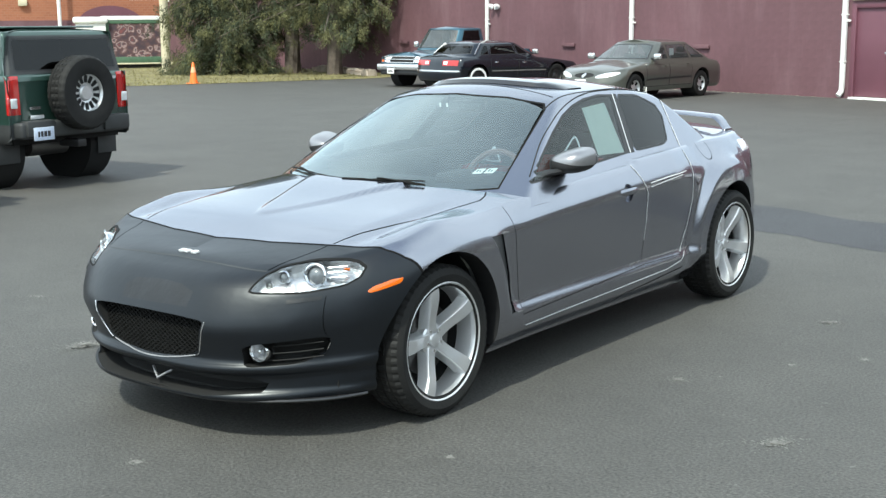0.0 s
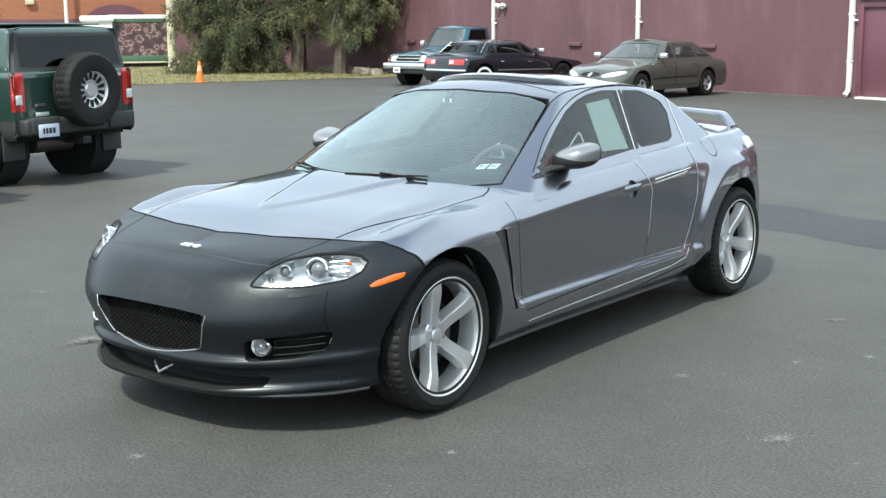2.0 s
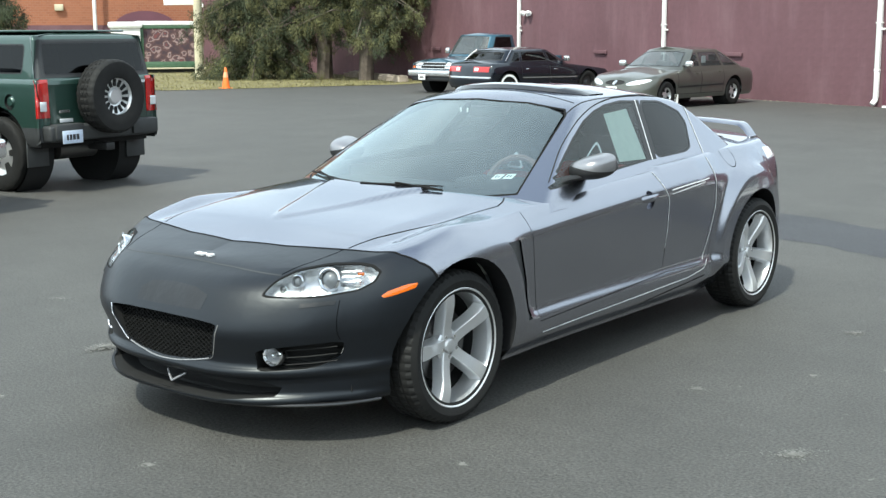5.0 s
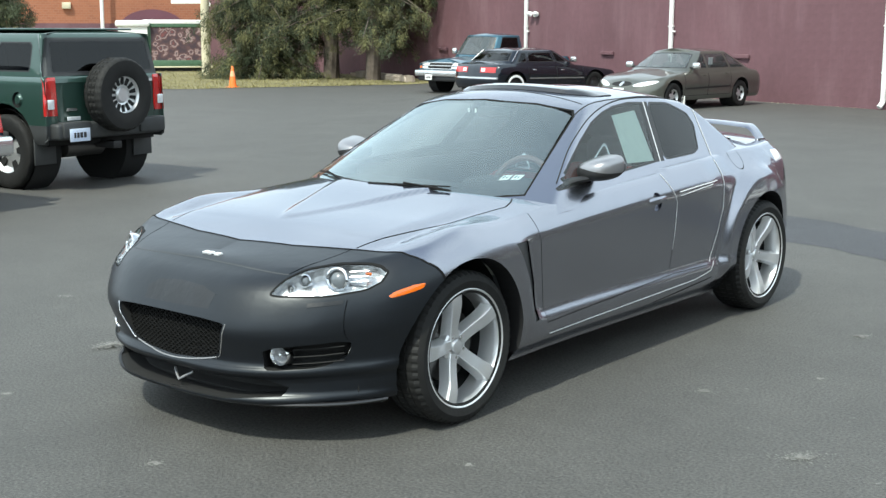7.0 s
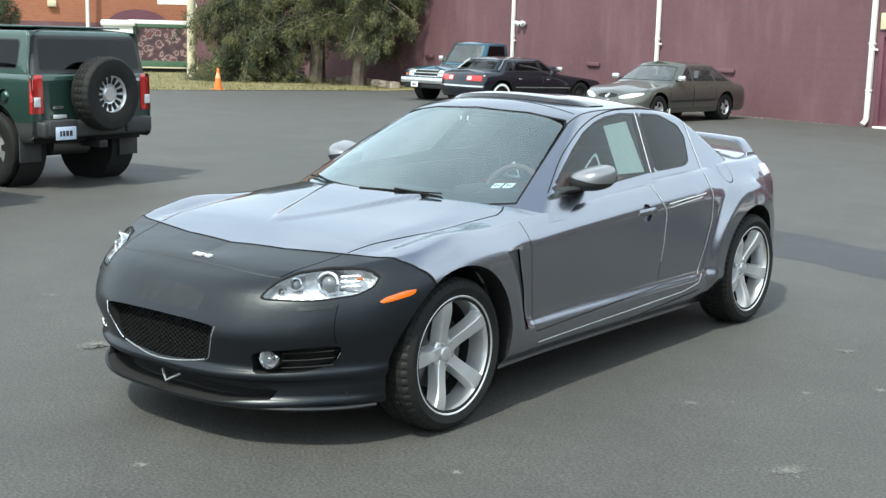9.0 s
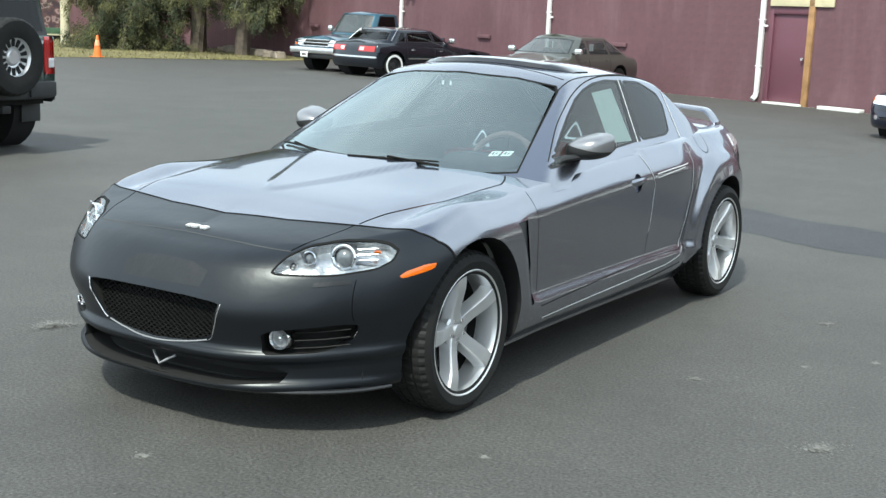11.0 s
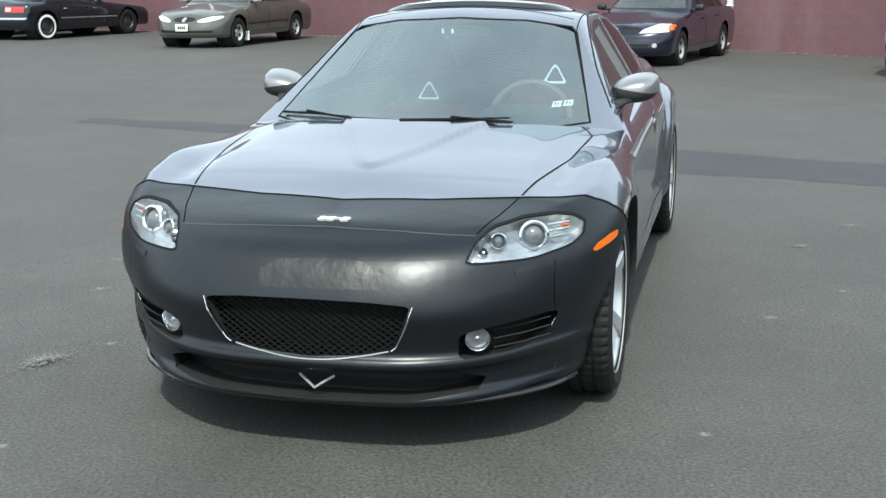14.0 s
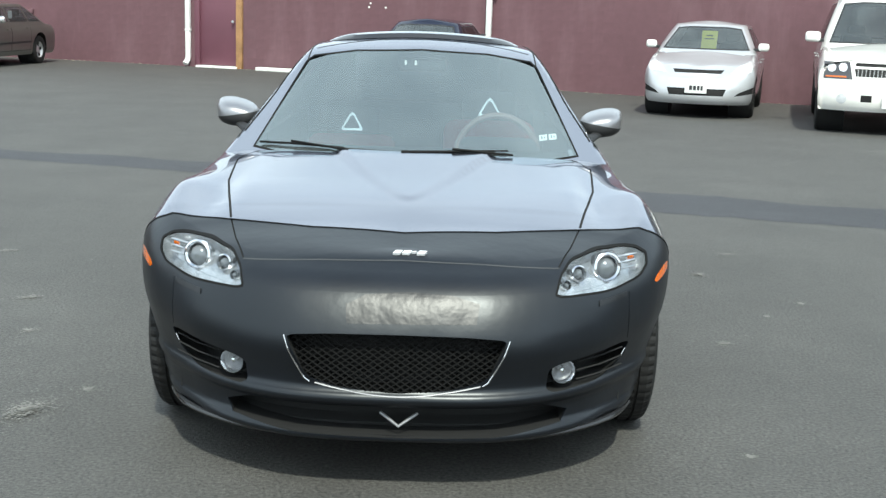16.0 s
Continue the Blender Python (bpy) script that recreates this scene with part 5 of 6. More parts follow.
    part("nose_mask", patch(bm, 1, .003, .006), M["vinyl"], car, "black vinyl mask over the nose")
    # not paler vinyl: finish and relief set apart to imitate the sun's sheen
    part("plate_bracket", patch(bm, 11, .0034), M["vinyl_crumpled"], car, "crumpled vinyl over the plate bracket, finished to show a sun sheen")
    tagged(part("panel_gap", patch(bm, 7, -.004), M["gap"], car), kind="stuff")
    for s in (1, -1):
        for piece in islands(patch(bm, 9, .002, 0, s)):
            part("edge_guard", piece, M["edge_guard"], car, "pale strip along a door edge, door crease or sill")
        part("marker_lamp", patch(bm, 10, .004, .006, s), M["amber"], car, "amber side marker lamp")
        part("tail_lamp", patch(bm, 12, .004, .004, s), M["tail_clear"], car, "clear tail lamp lens")
        part("fender_vent", patch(bm, 8, -.008, 0, s), M["bumper_grey"], car, "dark slot behind the front wheel")
    for s in (1, -1):
        coupe_lamps(car, bm, s)
        part("vinyl_fold", patch(bm, 80 + s, .006, .006), M["vinyl_crumpled"], car, "raised vinyl strip under the lamp, added for a fold's highlight")
        part("lamp_surround", patch(bm, 30 + s, .004, .006), M["wiper"], car)
        door = part("door", patch(bm, (50 + s,), .0, .005), M["paint"], car)
        well(bm, 70 + s, (-.016 * s, 0, 0), "handle_cup", M["paint"], door)
        grip = tube([(s * .822, 1.465, .775), (s * .850, 1.505, .777), (s * .855, 1.585, .778), (s * .851, 1.66, .779), (s * .826, 1.71, .778)], [.008, .014, .015, .014, .008], 10, None, 1.3)
        part("door_handle", grip, M["paint"], door)
        part("rear_door", patch(bm, 60 + s, 0, .005), M["paint"], car)
    coupe_front(car, bm)
    # upper shell
    up = bmesh.new()
    nx, ny = 80, 136
    V = {}
    for i in range(nx + 1):
        for j in range(ny + 1):
            x, y = -.83 + 1.66 * i / nx, .30 + 3.05 * j / ny
            V[i, j] = up.verts.new((x, y, coupe_cabin_z(x, y)))
    for i in range(nx):
        for j in range(ny):
            q = (V[i, j], V[i + 1, j], V[i + 1, j + 1], V[i, j + 1])
            if max(v.co.z for v in q) > .83 + .03 * (q[0].co.y - .8):
                up.faces.new(q)
    bmesh.ops.delete(up, geom=[v for v in up.verts if not v.link_faces], context="VERTS")
    r2 = regions(up)
    ws = [(.672, .878), (.528, 1.205), (.496, 1.232), (.3, 1.262), (0, 1.275), (-.3, 1.262), (-.496, 1.232), (-.528, 1.205), (-.672, .878), (-.3, .855), (.3, .855)]
    ringed(up, ws, FRONT, lambda f: f.normal.y < -.2 and f.calc_center_median().y < 1.5, 2, 3, .006)
    for s in (1, -1):
        flank = lambda f, s=s: f.normal.x * s > .24 and (f.normal.y > -.22 or f.normal.x * s > .6)
        ringed(up, [(.79, .893), (1.07, 1.04), (1.20, 1.105), (1.36, 1.176), (1.50, 1.218), (1.63, 1.243), (1.80, 1.256), (1.93, 1.25), (1.765, .952)], SIDE, flank, 14 + s, 5, .010)
        ringed(up, rounded([(1.985, 1.25), (2.20, 1.238), (2.36, 1.175), (2.375, 1.11), (2.275, .985), (2.20, .964), (1.85, .955)], .10), SIDE, flank, 24 + s, 5, .010)
        carve(up, [(1.93, 1.25), (1.985, 1.25), (1.85, .953), (1.765, .953)], SIDE, lambda f: flank(f) and f[r2] == 0, 5)
        seam(up, [(1.80, .94), (1.958, 1.275)], .007, SIDE, lambda f: flank(f) and f[r2] == 5, 9)
        seam(up, [(2.36, .88), (2.41, 1.045), (2.475, 1.245)], .007, SIDE, lambda f: flank(f) and f[r2] == 0, 9)
    carve(up, [(1.50, .968), (1.76, .963), (1.83, 1.215), (1.585, 1.20)], SIDE, lambda f: f[r2] == 15, 16)
    ringed(up, [(-.42, 2.50), (.42, 2.50), (.46, 3.16), (-.46, 3.16)], TOP, lambda f: f.normal.z > .2 and f.normal.y > .1, 4, 5, .02)
    seam(up, [(-.49, 1.42), (.49, 1.42)], .006, TOP, lambda f: f[r2] == 0 and f.normal.z > .6, 7)
    for s in (1, -1):
        seam(up, [(.52 * s, 1.31), (.51 * s, 1.6), (.49 * s, 2.2)], .006, TOP, lambda f: f[r2] == 0 and f.normal.z > .5, 7)
    shell = [part("roof", patch(up, 0), M["paint"], car)]
    part("roof_seams", patch(up, 7, .001), M["gap"], car)
    for s in (1, -1):
        part("door_frame_seam", tube([on_cabin(s, y, z, .0005) for y, z in smooth_line([(.845, .925), (1.065, 1.058), (1.22, 1.136), (1.37, 1.198), (1.55, 1.246), (1.75, 1.270), (2.0, 1.272), (2.25, 1.254), (2.46, 1.222)], 6)], .0032, 6), M["gap"], car)
    sheet_bm = bmesh.new()
    rows = []
    for j in range(25):
        v = j / 24
        row = []
        for i in range(49):
            u = i / 24 - 1
            low, high = .868 + .010 * u * u, 1.274 - .048 * u * u - .020 * u ** 6
            z = low + (high - low) * v
            x = u * (.668 - (.668 - .512) * v)
            row.append(sheet_bm.verts.new((x, .42 + .709 * x * x + (z - .905) / .44 + .001, z)))
        rows.append(row)
    for a, b in zip(rows, rows[1:]):
        for i in range(48):
            sheet_bm.faces.new((a[i], a[i + 1], b[i + 1], b[i]))
    part("windscreen", sheet_bm, M["glass"], car, "clear windscreen with a pale film for dust and reflected sky")
    part("windscreen_frame", patch(up, 3, .001), M["wiper"], car)
    for s in (1, -1):
        shell.append(part("side_window", patch(up, (14 + s, 16) if s > 0 else (14 + s,)), M["tint"], car))
        shell.append(part("quarter_window", patch(up, 24 + s), M["tint_dark"], car))
    part("window_notice", patch(up, 16, -.006), M["paper_green"], car, "pale green paper inside the window")
    shell.append(part("rear_window", patch(up, 4), M["tint_black"], car))
    for ob in shell:
        e = .004
        ns = []
        for v in ob.data.vertices:
            x, y = v.co.x, v.co.y
            ns.append(Vector(((coupe_cabin_z(x - e, y) - coupe_cabin_z(x + e, y)) / (2 * e), (coupe_cabin_z(x, y - e) - coupe_cabin_z(x, y + e)) / (2 * e), 1)).normalized())
        ob.data.normals_split_custom_set_from_vertices(ns)
    part("headliner", patch(up, (0, 3, 5, 7, 9), -.014), M["cabin"], car)
    for s in (1, -1):
        part("window_seal", patch(up, 5, .001, 0, s), M["black"], car)
        for piece in islands(patch(up, 9, .002, 0, s)):
            part("edge_guard", piece, M["edge_guard"], car, "pale strip along a door edge, door crease or sill")
    coupe_cabin(car)
    for x, w in ((.508, .034), (.550, .034)):
        bmq = bmesh.new()
        q = [on_screen(x + w * a, .685 + (x - .505) * .85 + w * a * .85 + .044 * b, -.006) for a, b in ((0, 0), (1, 0), (1, 1), (0, 1))]
        bmq.faces.new([bmq.verts.new(p) for p in q])
        tag = part("windscreen_sticker", bmq, M["paper"], car, "white inspection sticker")
        bq = bmesh.new()
        for a0, a1, b0, b1 in ((.25, .42, .25, .75), (.6, .75, .25, .6)):
            q = [on_screen(x + w * a, .685 + (x - .505) * .85 + w * a * .85 + .044 * b, -.004) for a, b in ((a0, b0), (a1, b0), (a1, b1), (a0, b1))]
            bq.faces.new([bq.verts.new(p) for p in q])
        part("sticker_print", bq, M["ink"], tag)
    for pts in ([(-.64, .705), (-.5, .61), (-.28, .495)], [(-.05, .435), (.15, .458), (.37, .54)]):
        P = [on_screen(x, y - .030, .012) for x, y in pts]
        arm = part("wiper", tube(P, [.0065, .006, .004], 8, None, .8), M["wiper"], car)
        mid = P[1]
        part("wiper_arm", tube([mid + Vector((0, 0, .01)), on_screen(pts[2][0] + .02, pts[2][1] - .058, .016)], .005, 6), M["wiper"], arm)
    # sunroof deflector, mirrors, wing
    dfl = bmesh.new()
    rows = []
    for i in range(33):
        x = -.45 + .90 * i / 32
        e = abs(x) / .45
        y = 1.47 + .13 * e ** 3
        z = coupe_cabin_z(x, y)
        h = .030 * (1 - e ** 8 * .8)
        rows.append([dfl.verts.new(p) for p in ((x, y, z + .002), (x, y + .02, z + h * .75), (x, y + .07, z + h), (x, y + .17, z + h * .85), (x, y + .165, z + h * .85 - .006), (x, y + .02, z + .001))])
    for a, b in zip(rows, rows[1:]):
        for i in range(5):
            dfl.faces.new((a[i], a[i + 1], b[i + 1], b[i]))
    bmesh.ops.recalc_face_normals(dfl, faces=dfl.faces[:])
    part("sunroof_deflector", dfl, M["smoke"], car, "dark smoked sunroof deflector")
    for s in (1, -1):
        ball = bmesh.new()
        bmesh.ops.create_uvsphere(ball, u_segments=32, v_segments=20, radius=1)
        for v in ball.verts:
            x, y, z = (math.copysign(abs(c) ** .66, c) for c in v.co)
            k = 1 - .22 * max(0, -x) - .12 * max(0, -y) ** 2
            v.co = Vector((.808 + .094 * x + .015 * y, 1.135 + (.125 * y if y < 0 else .05 * y), .980 + .058 * z * k + .010 * x + .012 * y))
        bmesh.ops.transform(ball, matrix=Matrix.Diagonal((s, 1, 1, 1)), verts=ball.verts[:])
        if s < 0:
            bmesh.ops.reverse_faces(ball, faces=ball.faces[:])
        regions(ball)
        carve(ball, [(-.1 * s, .0), (1.2 * s, .0), (1.2 * s, .912), (.9 * s, .960), (.72 * s, .995), (-.1 * s, 1.01)], FRONT, lambda f: True, 1)
        mirror = part("door_mirror", patch(ball, 0), M["mirror_silver"], car, "grey mirror housing with a black lower shell")
        part("mirror_base", patch(ball, 1, .001), M["black"], mirror)
        part("mirror_stalk", tube([(s * .715, .92, .912), (s * .755, .97, .93), (s * .81, 1.09, .94)], [.032, .026, .02], 10, None, .6), M["black"], mirror)
        part("mirror_glass", extrude_poly(circle(0, 0, 1, 24), ((s * .835, 1.183, .985), (.07, 0, 0), (0, 0, .042)), .001), M["chrome"], mirror)
    wing = bmesh.new()
    rows = []
    for i in range(41):
        x = -.66 + 1.32 * i / 40
        e = abs(x) / .66
        yc, zc = 3.44 - .20 * e ** 2 + .04 * smooth(.8, 1, e), 1.052 - .018 * e ** 2 - .105 * smooth(.72, 1, e) ** 1.5
        c = 1 - .25 * smooth(.6, 1, e)
        rows.append([wing.verts.new((x * (1 - .03 * smooth(.85, 1, e)), yc + a * c, zc + b)) for a, b in ((-.068, -.002), (-.055, .007), (-.02, .013), (.03, .014), (.062, .012), (.066, .005), (0, -.008), (-.05, -.010))])
    for a, b in zip(rows, rows[1:]):
        for i in range(8):
            wing.faces.new((a[i], a[(i + 1) % 8], b[(i + 1) % 8], b[i]))
    bmesh.ops.recalc_face_normals(wing, faces=wing.faces[:])
    wob = part("rear_wing", wing, M["paint"], car)
    for s in (1, -1):
        part("wing_foot", box(-.012, .012, -.05, .05, -.05, .0, .005), M["paint"], wob, m=pose(s * .60, 3.29, .975))
    coupe_wheels(car)
    return car


coupe()

# ---- other vehicles ----


def car_paint(name, c, metal=.4, rough=.32, coat=1.0):
    return mat(name, c, rough, metal, coat=coat, vary=.06, scale=2.5)


FAR_TYRE = finish("tyre", tyre_mesh(.32, .10, .20, 48), M["rubber"], True, 25)
FAR_RIM = finish("rim", lathe([(.0, .045), (.05, .05), (.07, .04), (.14, .03), (.18, .055), (.205, .085), (.212, .086), (.205, .07), (.19, -.08)], 40), M["alloy"])
FAR_STEEL = finish("rim", lathe([(.0, .06), (.06, .055), (.09, .03), (.15, .045), (.185, .04), (.20, .075), (.205, .07), (.19, -.08)], 40), mat("dark_steel_rim", (.06, .06, .06), .5, .5, vary=.2))
WHITEWALL = finish("whitewall", lathe([(.225, .103), (.245, .106), (.275, .106), (.285, .102)], 48), M["white"])


def far_wheels(car, W, axles, r, rim, white=False, tyre_w=1.0):
    k = r / .32
    for s in (1, -1):
        for y in axles:
            ob = new("tyre", FAR_TYRE)
            ob.parent = car
            ob.matrix_basis = pose(s * (W - .115 * tyre_w), y, r, 25 + 40 * y, 0, 0 if s > 0 else 180) @ Matrix.Diagonal((tyre_w, k, k, 1))
            o = new("rim", rim)
            o.parent = ob
            if rim is FAR_RIM:
                for i in range(5):
                    g = 2 * math.pi * i / 5
                    v = new("rim_slot", SLOT)
                    v.parent = ob
                    v.matrix_basis = Matrix.Rotation(g, 4, "X")
            if white and y > 0:
                o = new("whitewall", WHITEWALL)
                o.parent = ob
            part("wheel_well", lathe([(.04, -.28), (r + .05, -.28), (r + .05, .06)], 28), M["gap"], car, m=pose(s * (W - .12), y, r + .01, 0, 0, 0 if s > 0 else 180))


SLOT = finish("rim_slot", extrude_poly([(-.022, .085), (.022, .085), (.038, .165), (0, .178), (-.038, .165)], ((.036, 0, 0), (0, 1, 0), (0, 0, 1)), .012), M["gap"], False)


def vehicle(name, label, m, paint, W, wb, fo, ro, zb, zs, zc, cab, arch, r, rim, category="car", cuts=(), doors=(), white=False, nose=.10, corner=.3, band=None, group="", bed=None, F=None, S=None, B=None, glass="tint_dark", tyre_w=1.0):
    """A parked vehicle, front axle at y = 0, facing -y. cab: (front, rear, belt, roof, insets in front, at the side, behind, posts)."""
    car = thing(name, label, category, m, group)
    y0, y1 = -fo, wb + ro
    out = [(0, y0), (W * .45, y0 + nose * .22), (W * .78, y0 + nose), (W * .95, y0 + nose + corner * .5), (W, y0 + nose + corner * 1.3), (W, (y0 + y1) / 2), (W, y1 - .1 - corner * 1.2), (W * .96, y1 - corner * .5),
           (W * .82, y1 - .06), (W * .45, y1 - .015), (0, y1)]
    F = F or [(0, .08), (.12, .02), (.3, 0), (.5, .01), (.62, .03), (.85, .07), (1, .16)]
    S = S or [(0, .07), (.1, .034), (.35, .022), (.62, 0), (.70, .002), (.85, .022), (1, .075)]
    B = B or [(0, .08), (.12, .02), (.35, 0), (.6, .02), (.85, .05), (1, .12)]
    lv = [i / 14 for i in range(15)]
    bm = hull(out, [(f, spl(F, f), spl(S, f), spl(B, f)) for f in lv], zb, zs, zc, n=110, nq=12, spine=(.3, .3))
    reg = regions(bm)
    for s in (1, -1):
        for y in (0, wb):
            carve(bm, circle(y, r + .02, arch, 28), SIDE, lambda f, s=s: f.calc_center_median().x * s > W * .5 and f.calc_center_median().z < r + arch + .05 and f.normal.z < .8, 90)
    if cab:
        c0, c1, belt, roof, fi, si, ri, posts = cab
        hole = [(W * .72, c0 + .12), (W * .78, c0 + .35), (W * .78, c1 - .3), (W * .7, c1 - .1)]
        carve(bm, hole + [(-a, b) for a, b in hole[::-1]], TOP, lambda f: f.normal.z > .4, 90)
    if bed:
        carve(bm, bed, TOP, lambda f: f.normal.z > .5, 91)
    made = []
    for k, (nm, poly, way, material, off, rimd, mirror, lab) in enumerate(cuts):
        fr = {"F": FRONT, "B": FRONT, "S": SIDE, "T": TOP}[way]
        for s in ((1, -1) if mirror else (1,)):
            test = {"F": lambda f: f.normal.y < -.1 and f.calc_center_median().y < .6, "B": lambda f: f.normal.y > .1 and f.calc_center_median().y > wb,
                    "S": lambda f, s=s: f.calc_center_median().x * s > W * .45 and f.normal.z < .95, "T": lambda f: f.normal.z > .3}[way]
            pl = poly if way == "S" or s > 0 else [(-a, b) for a, b in poly]
            v = 100 + 2 * k + (s < 0)
            carve(bm, pl, fr, test, v)
            made.append((nm, v, material, off, rimd, lab))
    for a, b, z0, z1 in doors:
        for s in (1, -1):
            test = lambda f, s=s: f.calc_center_median().x * s > W * .6 and f.normal.z < .9 and f[reg] == 0
            for y in (a, b):
                carve(bm, [(y - .006, z0), (y + .006, z0), (y + .006, z1), (y - .006, z1)], SIDE, test, 7)
            carve(bm, [(a, z0 - .005), (b, z0 - .005), (b, z0 + .005), (a, z0 + .005)], SIDE, test, 7)
            part("door_handle", tube([(s * (W + .002), b - .24, z1 - .13), (s * (W + .018), b - .19, z1 - .13), (s * (W + .002), b - .12, z1 - .13)], .012, 6), paint if band != "chrome" else M["chrome"], car)
    part("body", patch(bm, 0), paint, car)
    if doors:
        tagged(part("panel_gap", patch(bm, 7, -.002), M["gap"], car), kind="stuff")
    for nm, v, material, off, rimd, lab in made:
        part(nm, patch(bm, v, off, rimd), material, car, lab)
    if bed:
        well(bm, 91, (0, 0, -.42), "cargo_bed", paint, car)
    if cab:
        cw = W - .035
        co = [(0, c0), (cw * .5, c0 + .06), (cw * .85, c0 + .20), (cw * .97, c0 + .38), (cw, c0 + .62), (cw, (c0 + c1) / 2), (cw, c1 - .5), (cw * .96, c1 - .25), (cw * .84, c1 - .08), (cw * .5, c1 - .02), (0, c1)]
        lev = []
        for i in range(13):
            f = i / 12
            e = f + .05 * math.sin(math.pi * f)
            lev.append((f, fi * f, si * (f ** 1.25), ri * f))
        b0 = belt - .10
        up = hull(co, lev, (b0, b0, b0), [(c0, roof - .07), (c1, roof - .07)], [(c0, roof), (c1, roof)], n=110, nq=10, spine=(fi + .05 + .25, ri + .05 + .25), ease=.9, taper=True)
        r2 = regions(up)
        H = roof - .07 - b0
        zl, zh = belt + .02, roof - .125
        gl, gh = (zl - b0) / H, (zh - b0) / H
        wl, wh = cw - si * gl ** 1.25 - .09, cw - si * gh ** 1.25 - .10
        ringed(up, [(wl, zl), (wh, zh), (wh * .6, zh + .025), (-wh * .6, zh + .025), (-wh, zh), (-wl, zl)], FRONT, lambda f: f.normal.y < -.30, 2, 5, .02)
        ringed(up, [(wl, zl + .03), (wh, zh), (-wh, zh), (-wl, zl + .03)], FRONT, lambda f: f.normal.y > .30, 3, 5, .02)
        squeeze = lambda y, g: y + fi * g * (1 - (y - c0) / (c1 - c0)) - ri * g * (y - c0) / (c1 - c0)
        fy = lambda g: squeeze(c0 + .40, g)
        ry = lambda g: squeeze(c1 - .38, g)
        edges = [(fy(gl), fy(gh))] + [(p, p + .06 * (1 if p < (c0 + c1) / 2 else -1)) for p in posts] + [(ry(gl), ry(gh))]
        for k, ((a0, a1), (d0, d1)) in enumerate(zip(edges, edges[1:])):
            g = .035
            for s in (1, -1):
                ringed(up, [(a0 + g, zl), (d0 - g, zl), (d1 - g, zh), (a1 + g, zh)], SIDE, lambda f, s=s: f.normal.x * s > .45, 10 + 2 * k + (s < 0), 5, .014)
        part("cabin", patch(up, 0), paint, car)
        part("windscreen", islands(patch(up, 2))[0], M["glass_far"], car)
        part("rear_window", islands(patch(up, 3))[0], M[glass], car)
        tagged(part("window_seal", patch(up, 5, .001), M["black"], car), kind="stuff")
        for k in range(len(edges) - 1):
            for s in (0, 1):
                part("side_window", patch(up, 10 + 2 * k + s), M[glass], car)
        mid = (c0 + c1) / 2
        part("dashboard", box(-W * .75, W * .75, c0 + .35, c0 + .75, belt - .3, belt - .04, .05), M["cabin"], car)
        for y in (c0 + 1.35, c0 + 2.25):
            if y < c1 - .4:
                for s in (1, -1):
                    st = part("seat", box(s * W * .42 - .22, s * W * .42 + .22, y, y + .16, .45, belt + .12, .05), M["cabin"], car)
                    part("headrest", box(s * W * .42 - .12, s * W * .42 + .12, y + .04, y + .13, belt + .13, belt + .27, .04), M["cabin"], st)
    part("floor_pan", box(-W * .82, W * .82, y0 + .3, y1 - .3, min(zb) + .02, min(zb) + .12), M["gap"], car)
    far_wheels(car, W, (0, wb), r, rim, white, tyre_w)
    return car


def wing_mirrors(car, W, y, z, material, h=.07, w=.10):
    for s in (1, -1):
        mi = part("wing_mirror", box(-w, w, -.06, .05, -h, h, .045, None, 3), material, car, m=pose(s * (W + w * .75), y, z))
        part("mirror_stalk", box(-.08, .05, -.03, .03, -.03, .02, .01), M["black"], mi, m=pose(-s * w, 0, -h * .6))


def plate(car, x, y, z, material, way=-1, w=.30, h=.15):
    p = part("number_plate", box(-w / 2, w / 2, -.006, .006, -h / 2, h / 2, .004), material, car, m=pose(x, y, z))
    for k, (a, b) in enumerate(((-.30, -.16), (-.12, .02), (.06, .18), (.22, .32))):
        part("plate_bar", box(a * w, b * w, .0065 * way - .001, .0065 * way + .001, -h * .22, h * .2), M["ink"], p)
    return p


P_PLUM = car_paint("plum_black_paint", (.006, .008, .024), .3, .25, .7)
P_OLIVE = car_paint("olive_grey_paint", (.085, .088, .075))
P_BLACK = car_paint("black_paint", (.006, .009, .016), .3, .25, .7)
P_TEAL = car_paint("teal_paint", (.016, .075, .115))
P_SILVER = car_paint("silver_paint", (.56, .57, .59), .5)
P_WHITE = car_paint("white_car_paint", (.76, .75, .71), 0, .3)
P_GREEN = car_paint("dark_green_paint", (.030, .066, .053))
P_NAVY = car_paint("navy_paint", (.012, .02, .04))


